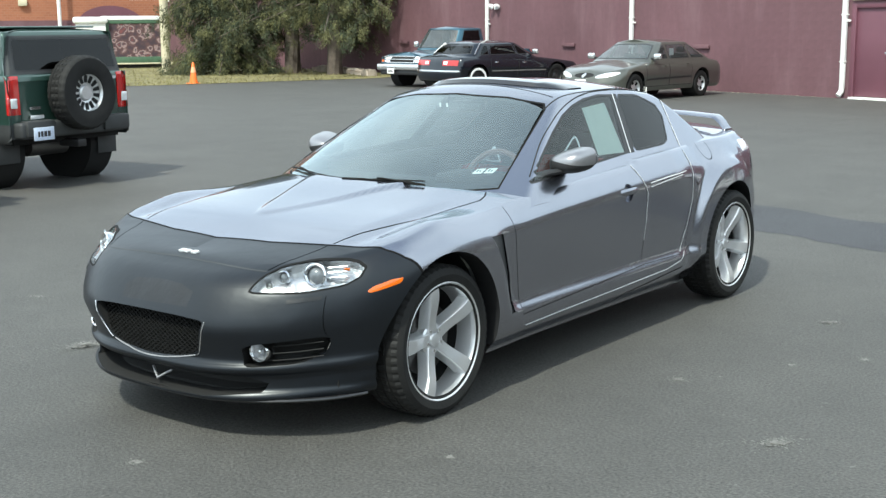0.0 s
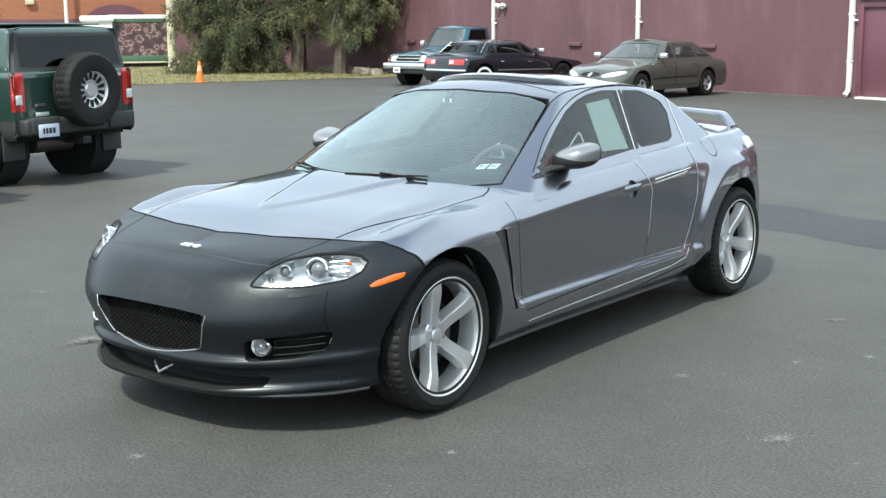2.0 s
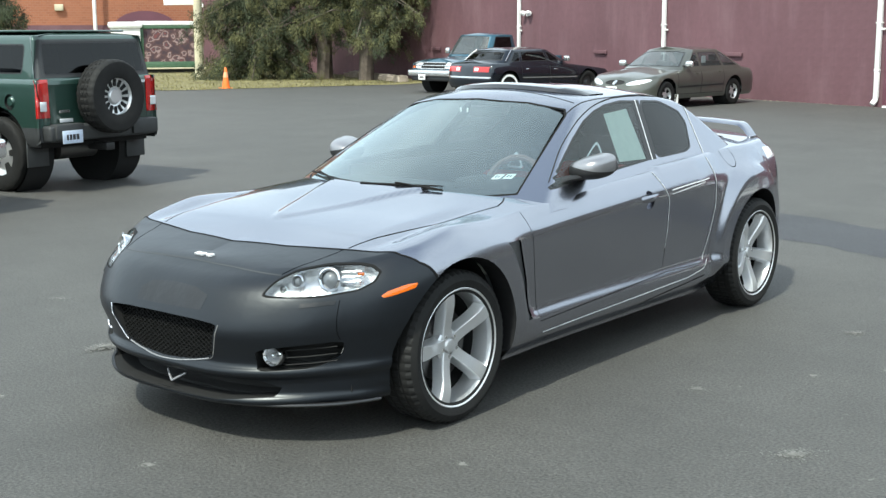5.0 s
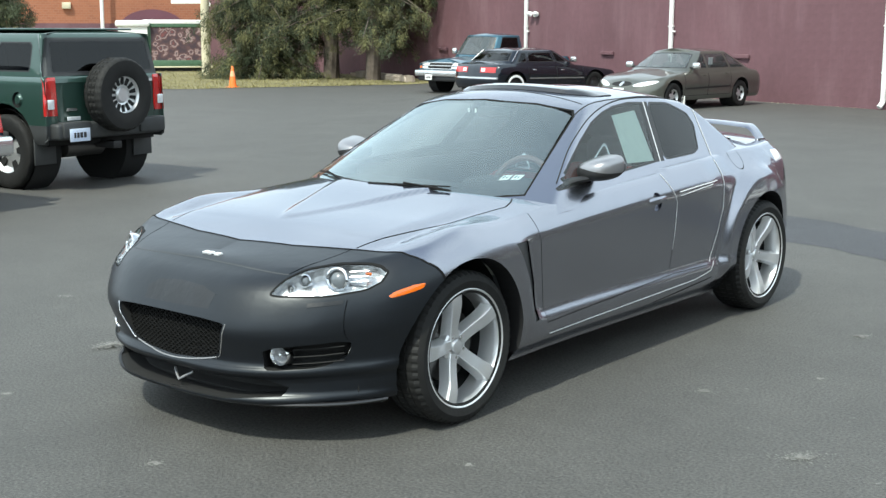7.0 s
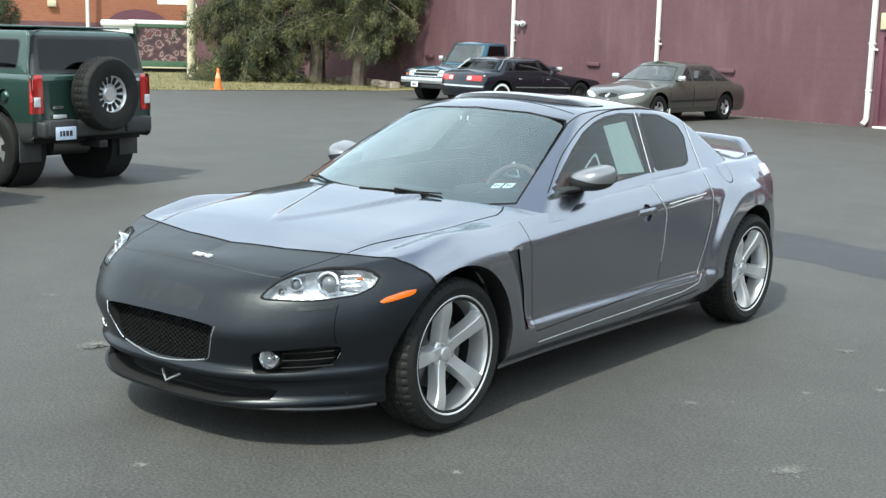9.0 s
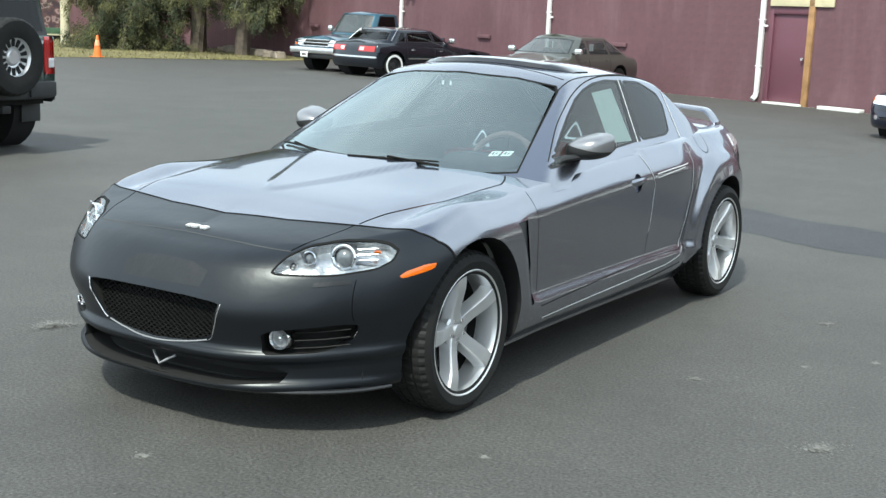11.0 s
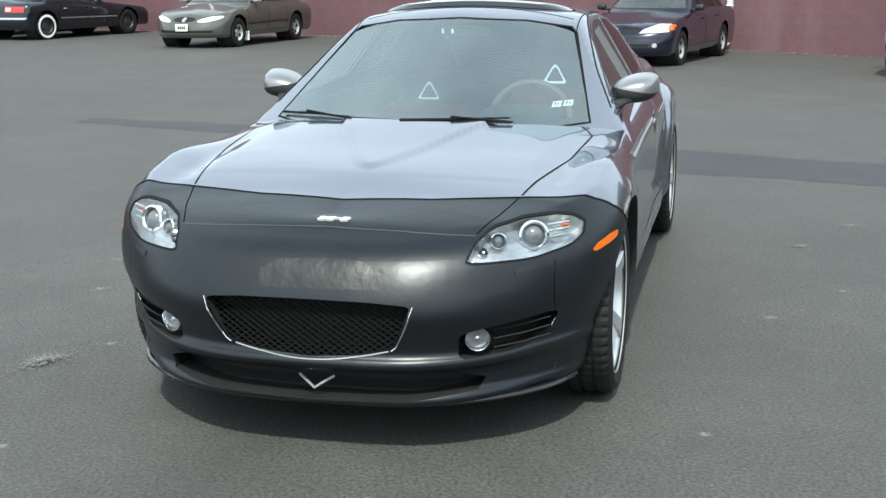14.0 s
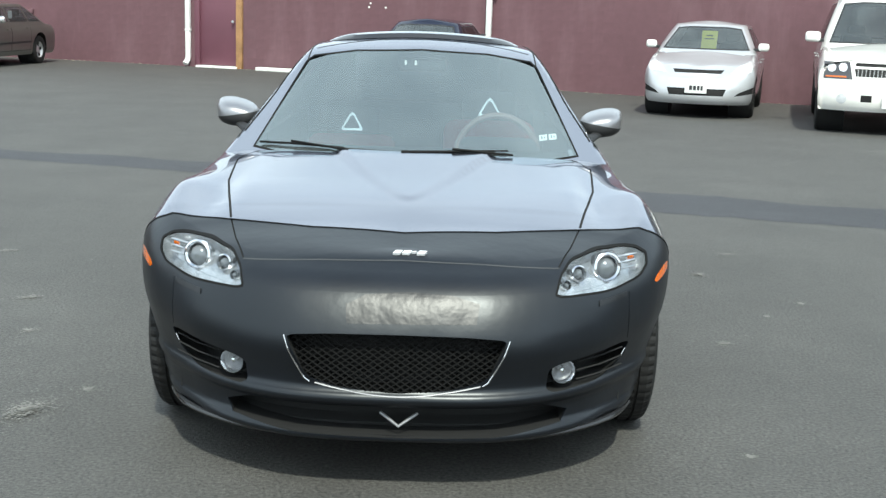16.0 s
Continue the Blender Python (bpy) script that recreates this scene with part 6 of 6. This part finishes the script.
def plum_sedan():
    zs = [(-.97, .64), (-.5, .76), (.2, .86), (1.0, .90), (2.8, .95), (3.75, .92)]
    zc = [(-.7, .74), (0, .87), (.5, .95), (2.7, 1.0), (3.4, .99)]
    cuts = [("headlight", [(.36, .60), (.80, .62), (.80, .75), (.62, .75), (.40, .66)], "F", M["clear_lamp"], .004, .01, True, "clear headlight"),
            ("indicator_lamp", [(.78, .645), (.86, .65), (.86, .74), (.78, .74)], "F", M["amber"], .007, .01, True, "amber corner lamp"),
            ("grille", [(.05, .60), (.30, .61), (.32, .69), (.05, .69)], "F", M["gap"], -.01, 0, True, "split black grille"),
            ("bumper_slot", [(-.5, .36), (.5, .36), (.55, .42), (-.55, .42)], "F", M["gap"], -.01, 0, False, ""),
            ("bumper_rib", [(-.78, .52), (.78, .52), (.78, .54), (-.78, .54)], "F", M["black_gloss"], .006, .004, False, ""),
            ("fog_lamp", circle(.62, .40, .04, 12), "F", M["lamp_grey"], .004, .005, True, "round fog lamp")]
    car = vehicle("sedan", "plum-black sedan with clear headlights, parked by the wall", pose(-.58, 16.04, -.05, 0, 0, -13.1) @ Matrix.Diagonal((.93, .93, .91, 1)), P_PLUM, .87, 2.72, .97, 1.04, (.22, .22, .25), zs, zc,
                  (.38, 3.40, .94, 1.40, .80, .24, .85, (1.45, 2.35)), .36, .31, FAR_RIM, cuts=cuts, doors=((.45, 1.42, .34, .92), (1.43, 2.35, .34, .94)), nose=.16, corner=.35, group="parked cars")
    part("grille_emblem", box(-.03, .03, -.02, .02, -.045, .045, .012), M["chrome"], car, m=pose(0, -.95, .65))
    wing_mirrors(car, .84, .82, .99, M["black"], .055, .085)
    part("boot_spoiler", box(-.65, .65, -.10, .08, -.015, .015, .012), P_PLUM, car, m=pose(0, 3.45, 1.09))
    for s in (1, -1):
        part("spoiler_post", box(-.03, .03, -.04, .04, -.11, 0, .01), P_PLUM, car, m=pose(s * .55, 3.45, 1.08))


def olive_sedan():
    zs = [(-1.0, .60), (-.6, .70), (.2, .82), (1.0, .87), (2.8, .90), (3.9, .80)]
    zc = [(-.7, .70), (-.2, .83), (.4, .93), (2.8, .97), (3.6, .90)]
    lamp = [(.56 + .24 * math.cos(g), .61 + .048 * math.sin(g) + .045 * math.cos(g)) for g in np.linspace(0, 2 * math.pi, 15)[:-1]]
    oval = [(.27 * math.cos(g), .60 + .055 * math.sin(g)) for g in np.linspace(0, 2 * math.pi, 17)[:-1]]
    cuts = [("headlight", lamp, "F", M["clear_lamp"], .004, .01, True, "large clear oval headlight"), ("grille", oval, "F", M["gap"], -.008, 0, False, "dark oval grille"),
            ("grille_badge", circle(0, .60, .05, 12), "F", M["chrome_trim"], .004, .006, False, ""),
            ("bumper_slot", [(-.6, .33), (.6, .33), (.66, .38), (-.66, .38)], "F", M["gap"], -.01, 0, False, ""),
            ("side_moulding", [(.45, .46), (2.3, .48), (2.3, .52), (.45, .50)], "S", M["black"], .006, .004, True, "")]
    car = vehicle("sedan", "olive grey sedan with oval lamps, parked by the wall", pose(-9.57, 19.27, 0, 0, 0, -5.8) @ Matrix.Diagonal((.93, .93, .93, 1)), P_OLIVE, .90, 2.756, .88, 1.08, (.22, .22, .26), zs, zc,
                  (.25, 3.55, .91, 1.37, .95, .25, 1.05, (1.38, 2.32)), .365, .31, FAR_RIM, cuts=cuts, doors=((.42, 1.36, .32, .90), (1.37, 2.3, .32, .93)), nose=.22, corner=.4, group="parked cars", glass="tint")
    wing_mirrors(car, .86, .78, .99, M["chrome_trim"])
    plate(car, 0, -.90, .44, M["plate_white"])
    part("window_notice", box(.70, .704, 1.60, 1.78, 1.0, 1.16), M["paper"], car, "white paper inside the window")
    part("mirror_tag", box(-.02, .02, 1.10, 1.104, 1.05, 1.20), M["paper"], car)
    part("mud_flap", box(-.09, .09, -.01, .01, -.1, .1), M["white"], car, m=pose(.80, .42, .22))


def black_sedan():
    zs = [(-1.05, .60), (-.5, .70), (.3, .79), (1.0, .85), (2.8, .89), (3.9, .84)]
    zc = [(-.8, .70), (0, .82), (.5, .90), (2.8, .97), (3.7, .93)]
    cuts = [("tail_lamp", [(.26, .66), (.80, .66), (.80, .80), (.26, .80)], "B", M["red"], .005, .01, True, "wide red tail lamp"),
            ("reverse_lamp", [(.30, .69), (.44, .69), (.44, .77), (.30, .77)], "B", M["clear_lamp"], .008, .004, True, "white reversing lamp"),
            ("bumper_strip", [(-.85, .50), (.85, .50), (.85, .54), (-.85, .54)], "B", M["chrome_trim"], .008, .006, False, "bright strip along the bumper"),
            ("side_moulding", [(.42, .47), (2.32, .49), (2.32, .52), (.42, .50)], "S", M["chrome_trim"], .006, .004, True, "bright side strip"),
            ("headlight", [(.42, .54), (.82, .54), (.82, .63), (.42, .63)], "F", M["clear_lamp"], .004, .01, True, "clear headlight")]
    car = vehicle("sedan", "black sedan with whitewall tyres, its tail to the lot", pose(-14.57, 24.17, 0, 0, 0, 167.5) @ Matrix.Diagonal((.97, 1, .94, 1)), P_BLACK, .90, 2.776, 1.0, .70, (.22, .22, .25), zs, zc,
                  (.40, 3.20, .91, 1.30, .75, .20, .55, (1.40, 2.35)), .365, .315, FAR_STEEL, cuts=cuts, doors=((.45, 1.38, .32, .84), (1.39, 2.35, .32, .86)), white=True, nose=.10, corner=.25, band="chrome", group="parked cars")
    wing_mirrors(car, .86, .85, .99, M["chrome_trim"])
    for s in (1, -1):
        part("pillar_trim", tube([(s * .82, 2.85, .95), (s * .76, 2.7, 1.1), (s * .69, 2.55, 1.24)], .014, 6), M["chrome_trim"], car)


def pickup(name, label, m, paint, front=True):
    zs = [(-.82, .84), (-.45, .95), (.5, 1.0), (1.6, 1.04), (2.0, 1.04), (4.4, 1.04)]
    zc = [(-.7, 1.0), (0, 1.06), (.8, 1.09), (4.2, 1.06)]
    F = [(0, .10), (.12, .02), (.3, 0), (.6, 0), (.9, .02), (1, .08)]
    S = [(0, .06), (.1, .02), (.4, 0), (.8, .01), (.93, .02), (1, .06)]
    cuts = [("grille", [(-.60, .72), (.60, .72), (.60, .90), (-.60, .90)], "F", M["gap"], -.012, 0, False, "black grille between bright bars"),
            ("headlight", [(.52, .815), (.88, .815), (.88, .90), (.52, .90)], "F", M["clear_lamp"], .006, .01, True, "upper headlight"),
            ("parking_lamp", [(.52, .725), (.80, .725), (.80, .79), (.52, .79)], "F", M["clear_lamp"], .006, .01, True, "lower lamp"),
            ("indicator_lamp", [(.86, .73), (.95, .73), (.95, .80), (.88, .80)], "F", M["amber"], .008, .01, True, "amber corner lamp"),
            ("tail_lamp", [(.78, .70), (.95, .70), (.95, 1.02), (.78, 1.02)], "B", M["red"], .006, .01, True, "tall red tail lamp")]
    car = vehicle(name, label, m, paint, .95, 3.35, .82, 1.05, (.42, .36, .42), zs, zc, (.42, 2.30, 1.10, 1.76, .55, .17, .10, ()), .45, .38, FAR_STEEL, category="pickup truck",
                  cuts=cuts, doors=((.75, 1.95, .42, 1.02),), nose=.06, corner=.14, F=F, S=S, bed=[(-.80, 2.45), (.80, 2.45), (.80, 4.25), (-.80, 4.25)], group="parked trucks", tyre_w=1.1)
    part("front_bumper", box(-.95, .95, -.97, -.77, .50, .68, .04, None, 3), M["chrome_trim"], car, "bright steel bumper")
    part("bumper_valance", box(-.85, .85, -.91, -.73, .36, .50, .04), M["black"], car)
    part("rear_bumper", box(-.92, .92, 4.36, 4.56, .50, .68, .04, None, 3), M["chrome_trim"], car, "bright steel bumper")
    for z in (.72, .81, .90):
        part("grille_bar", box(-.62, .62, -.855, -.825, z - .016, z + .016, .008), M["chrome_trim"], car)
    wing_mirrors(car, .92, .85, 1.22, M["chrome_trim"], .09, .09)
    plate(car, -.30, -.98, .47, M["plate_white"])
    return car


def silver_hatch():
    zs = [(-.9, .66), (-.5, .80), (.1, .93), (.8, .99), (2.6, 1.02), (3.4, .98)]
    zc = [(-.6, .80), (0, .95), (.4, 1.05), (2.6, 1.08), (3.2, 1.05)]
    cuts = [("headlight", [(.50, .70), (.80, .72), (.86, .86), (.76, .90), (.60, .80)], "F", M["clear_lamp"], .004, .01, True, "swept clear headlight"),
            ("grille", [(-.36, .70), (.36, .70), (.40, .755), (-.40, .755)], "F", M["gap"], -.008, 0, False, "slim dark grille"),
            ("lower_grille", [(-.42, .36), (.42, .36), (.46, .47), (-.46, .47)], "F", M["gap"], -.015, 0, False, "dark lower grille"),
            ("bumper_vent", [(.58, .36), (.86, .40), (.86, .50), (.66, .42)], "F", M["gap"], -.01, 0, True, "")]
    car = vehicle("hatchback", "silver hatchback with a yellow price sign in its windscreen", pose(4.05, 15.2, -.10, 0, 0, -16.0) @ Matrix.Diagonal((.96, .96, .96, 1)), P_SILVER, .88, 2.60, .90, .80, (.22, .22, .26), zs, zc,
                  (.12, 3.25, 1.02, 1.51, .95, .25, .45, (1.25, 2.2)), .36, .31, FAR_RIM, cuts=cuts, doors=((.4, 1.25, .34, .98), (1.26, 2.1, .34, 1.0)), nose=.20, corner=.4, group="parked cars")
    wing_mirrors(car, .86, .72, 1.10, P_WHITE, .065, .09)
    plate(car, 0, -.91, .48, M["plate_white"], w=.34, h=.17)
    sg = part("price_sign", box(-.13, .13, -.004, .004, -.17, .17, .003), mat("yellow_card", (.92, .86, .10), .6), car, "yellow card with dark print", m=pose(.02, .86, 1.19, -28))
    part("price_print", box(-.06, .05, -.0065, -.0045, .07, .09), M["ink"], sg)
    part("price_print", box(-.08, .08, -.0065, -.0045, .01, .03), M["ink"], sg)


def white_suv():
    zs = [(-.95, .86), (-.6, .98), (0, 1.10), (.8, 1.14), (3.0, 1.16), (4.0, 1.10)]
    zc = [(-.6, 1.08), (0, 1.16), (.6, 1.22), (3.0, 1.26), (3.7, 1.2)]
    F = [(0, .06), (.12, .02), (.3, 0), (.6, .01), (.85, .04), (1, .12)]
    cuts = [("headlight", [(.56, .76), (.93, .76), (.93, .98), (.60, .98)], "F", M["fog_black"], .004, .01, True, "tall dark-framed headlight"),
            ("lamp_ring", circle(.685, .905, .055, 14), "F", M["clear_lamp"], .010, .004, True, "round clear lamp"),
            ("outer_lamp", circle(.83, .90, .055, 14), "F", M["clear_lamp"], .010, .004, True, "round clear lamp"),
            ("indicator_lamp", [(.64, .780), (.90, .780), (.90, .797), (.64, .797)], "F", M["amber"], .010, .004, True, "amber strip under the lamps"),
            ("grille", [(-.52, .80), (.52, .80), (.54, .90), (-.54, .90)], "F", M["gap"], -.012, 0, False, "dark mesh grille"),
            ("upper_grille", [(-.53, .93), (.53, .93), (.52, .975), (-.52, .975)], "F", M["gap"], -.012, 0, False, "dark upper grille"),
            ("bumper_hole", [(.30, .47), (.44, .47), (.44, .56), (.30, .56)], "F", M["gap"], -.01, 0, True, ""),
            ("fog_lamp", circle(.68, .50, .065, 14), "F", M["clear_lamp"], .004, .006, True, "round fog lamp")]
    car = vehicle("suv", "large white suv parked by the wall", pose(6.25, 12.98, -.10, 0, 0, -15), P_WHITE, 1.0, 2.95, .98, 1.15, (.34, .34, .4), zs, zc,
                  (.52, 4.0, 1.18, 1.90, .70, .22, .20, (1.5, 2.6)), .46, .40, FAR_RIM, category="suv", cuts=cuts, doors=((.6, 1.6, .46, 1.12), (1.61, 2.6, .46, 1.13)), nose=.14, corner=.22, F=F, group="parked trucks")
    for x in np.linspace(-.5, .5, 21):
        part("grille_slat", box(x - .006, x + .006, -.965, -.95, .80, .90), M["chrome_trim"], car)
    wing_mirrors(car, 1.0, .95, 1.28, P_WHITE, .075, .11)
    plate(car, 0, -1.0, .48, M["plate_white"], w=.34, h=.17)
    for s in (1, -1):
        part("roof_rail", tube([(s * .68, 1.3, 1.90), (s * .68, 1.4, 1.95), (s * .68, 3.4, 1.95), (s * .68, 3.5, 1.90)], .018, 6), M["black"], car)


def offroader():
    """Square-built green off-roader, seen from behind: rear axle at y = 2.7, tail at 3.42."""
    car = thing("offroader", "dark green boxy off-roader with a spare wheel on its tail", "suv", pose(-10.30, 3.575, 0, 0, 0, -83.1) @ Matrix.Diagonal((.96, .96, .97, 1)))
    W, tail = .85, 3.40
    zs = [(-.8, 1.10), (2, 1.20), (3.4, 1.20)]
    zc = [(-.6, 1.16), (1, 1.22), (3.2, 1.22)]
    out = [(0, -.8), (W * .8, -.78), (W * .96, -.7), (W, -.55), (W, 1.5), (W, tail - .16), (W * .975, tail - .06), (W * .9, tail - .01), (W * .5, tail), (0, tail)]
    S = [(0, .03), (.1, 0), (.6, 0), (.92, .005), (1, .03)]
    bm = hull(out, [(i / 14, .02, spl(S, i / 14), .01 + .02 * (i / 14)) for i in range(15)], (.50, .50, .56), zs, zc, n=150, nq=8)
    reg = regions(bm)
    for s in (1, -1):
        for y in (0, 2.7):
            carve(bm, circle(y, .42, .50, 28), SIDE, lambda f, s=s: f.calc_center_median().x * s > .5 and f.normal.z < .8, 90)
        carve(bm, [(2.1, .4), (3.5, .4), (3.5, .70), (2.1, .70)], SIDE, lambda f, s=s: f.calc_center_median().x * s > .3 and f[reg] == 0 and f.calc_center_median().y > 2.6, 3)
        carve(bm, [(-.5, .4), (2.3, .4), (2.3, .56), (-.5, .56)], SIDE, lambda f, s=s: f.calc_center_median().x * s > .3 and f[reg] == 0, 3)
    carve(bm, [(-2, .4), (2, .4), (2, .70), (-2, .70)], FRONT, lambda f: f.normal.y > .3 and f[reg] == 0, 3)
    for s in (1, -1):
        carve(bm, [(s * .70, .80), (s * .92, .80), (s * .92, 1.19), (s * .70, 1.19)], FRONT, lambda f: f.normal.y > .15 and f.calc_center_median().y > 3 and f[reg] == 0, 10 + s)
        carve(bm, circle(2.95, .96, .085, 18), SIDE, lambda f, s=s: s > 0 and f.calc_center_median().x > .6, 20)
        carve(bm, [(-2, 0)] and [(s * .688, .70), (s * .696, .70), (s * .696, 1.2), (s * .688, 1.2)], FRONT, lambda f: f.normal.y > .5 and f[reg] == 0, 7)
    part("body", patch(bm, 0), P_GREEN, car)
    for piece in islands(patch(bm, 3, .004, .01)):
        part("cladding", piece, M["bumper_grey"], car, "dark grey plastic cladding")
    part("panel_gap", patch(bm, 7, -.003), M["gap"], car)
    well(bm, 20, (-.03, 0, 0), "fuel_recess", M["black"], car)
    part("fuel_cap", lathe([(0, .02), (.04, .02), (.055, .0), (.07, -.005)], 20), P_GREEN, car, m=pose(.835, 2.95, .96))
    for s in (1, -1):
        lamp = part("tail_lamp", patch(bm, 10 + s, .012, .02), M["red"], car, "tall red tail lamp")
        part("reverse_lens", box(-.042, .042, -.004, .006, -.05, .05, .006), M["clear_lamp"], lamp, m=pose(s * .785, tail - .006, .92))
    # upper body: near-upright sides
    cw = .83
    co = [(0, .55), (cw * .7, .60), (cw * .95, .70), (cw, .85), (cw, 2.0), (cw, tail - .20), (cw * .97, tail - .09), (cw * .9, tail - .03), (cw * .5, tail - .02), (0, tail - .02)]
    up = hull(co, [(i / 10, .34 * i / 10, .10 * i / 10, .12 * i / 10) for i in range(11)], (1.14, 1.14, 1.14), [(.5, 1.64), (3.4, 1.64)], [(.5, 1.69), (3.4, 1.69)], n=140, nq=8, spine=(.5, .4), ease=.95)
    r2 = regions(up)
    carve(up, [(-2, 1.21), (2, 1.21), (2, 1.605), (-2, 1.605)], FRONT, lambda f: f.normal.y > .25, 6)
    ringed(up, [(-.70, 1.235), (.70, 1.235), (.72, 1.26), (.69, 1.55), (.66, 1.58), (-.66, 1.58), (-.69, 1.55), (-.72, 1.26)], FRONT, lambda f: f.normal.y > .35, 2, 5, .018)
    ringed(up, [(-.64, 1.25), (.64, 1.25), (.60, 1.58), (-.60, 1.58)], FRONT, lambda f: f.normal.y < -.35, 4, 5, .018)
    for s in (1, -1):
        for a, b in ((1.0, 1.75), (1.85, 2.45), (2.58, 3.12)):
            ringed(up, [(a + .02, 1.25), (b - .02, 1.25), (b, 1.28), (b, 1.52), (b - .03, 1.56), (a + .03, 1.56), (a, 1.52), (a, 1.28)], SIDE, lambda f, s=s: f.normal.x * s > .5, 30 + (s < 0) + int(a * 4) * 2, 5, .015)
    part("cabin", patch(up, 0), P_GREEN, car)
    part("tailgate_frame", patch(up, 6, .002), M["bumper_grey"], car, "dark grey frame round the tailgate glass")
    part("rear_window", patch(up, 2), M["tint_black"], car)
    part("windscreen", patch(up, 4), M["glass_far"], car)
    tagged(part("window_seal", patch(up, 5, .001), M["black"], car), kind="stuff")
    for s in (0, 1):
        for a in (1.0, 1.85, 2.58):
            part("side_window", patch(up, 30 + s + int(a * 4) * 2), M["tint_black"], car)
    part("roof_panel", box(-.62, .62, 1.0, 3.15, 1.68, 1.702, .01), P_GREEN, car)
    part("rear_bumper", box(-.70, .80, tail - .05, tail + .10, .55, .72, .03, None, 3), M["bumper_grey"], car, "dark grey rear bumper")
    for s in (1, -1):
        part("bumper_step", box(s * .54 - .18, s * .54 + .2, tail, tail + .13, .57, .735, .02), M["bumper_grey"], car)
        part("mud_flap", box(-.14, .14, -.012, .012, -.14, .14, .005), M["bumper_grey"], car, m=pose(s * .70, 3.16, .42))
    part("tow_hitch", box(-.06, .06, tail - .2, tail + .12, .42, .50, .01), M["black"], car)
    part("exhaust_box", lathe([(.01, -.28), (.11, -.26), (.11, .26), (.01, .28)], 20), M["disc"], car, m=pose(.18, 3.12, .44))
    part("rear_axle", lathe([(.03, -.7), (.035, -.12), (.12, -.08), (.12, .08), (.035, .12), (.03, .7)], 16), M["black"], car, m=pose(0, 2.7, .40))
    part("floor_pan", box(-.75, .75, -.6, tail - .1, .48, .60), M["gap"], car)
    p = plate(car, .54, tail + .138, .60, M["plate_blue"], 1, .27, .135)
    # spare wheel
    sp = new("spare_tyre", finish("spare_tyre", tyre_mesh(.395, .13, .215, 96, .011), M["rubber"], True, 25))
    sp.parent = car
    sp.matrix_basis = pose(0.0, tail + .16, 1.0, 0, 0, 90)
    part("rim", lathe([(.0, .07), (.07, .07), (.085, .055), (.09, .045), (.195, .07), (.215, .105), (.222, .10), (.2, -.08)], 44), M["alloy"], sp)
    for k in range(14):
        g = 2 * math.pi * k / 14
        part("rim_slot", extrude_poly([(-.014, .108), (.014, .108), (.024, .182), (0, .192), (-.024, .182)], ((.056, 0, 0), (0, 1, 0), (0, 0, 1)), .012), M["gap"], sp, m=Matrix.Rotation(g, 4, "X"))
    part("spare_mount", box(-.12, .12, -.18, .02, -.14, .14, .02), M["black"], sp, m=pose(-.16, 0, 0, 0, 0, 90))
    part("tailgate_badge", box(-.07, .07, 0, .006, -.014, .014), M["chrome_trim"], car, m=pose(.52, tail + .001, .86))
    part("tailgate_badge", box(-.09, .09, 0, .006, -.02, .02, .003), M["clear_lamp"], car, m=pose(.50, tail + .003, .765))
    part("high_lamp", box(-.03, .03, 0, .01, -.015, .015), M["clear_lamp"], car, m=pose(-.62, tail + .002, 1.14))
    far_wheels(car, .87, (0, 2.7), .40, FAR_RIM, False, 1.25)


plum_sedan()
olive_sedan()
black_sedan()
pickup("pickup_truck", "teal pickup truck with a bright bumper by the wall", pose(-17.1, 22.4, 0, 0, 0, -6.5) @ Matrix.Diagonal((.86, .86, .9, 1)), P_TEAL)
silver_hatch()
pickup("pickup_truck", "dark blue pickup truck with a bright rear bumper", pose(-10.61, .85, 0, 0, 0, -83), P_NAVY)
white_suv()
offroader()
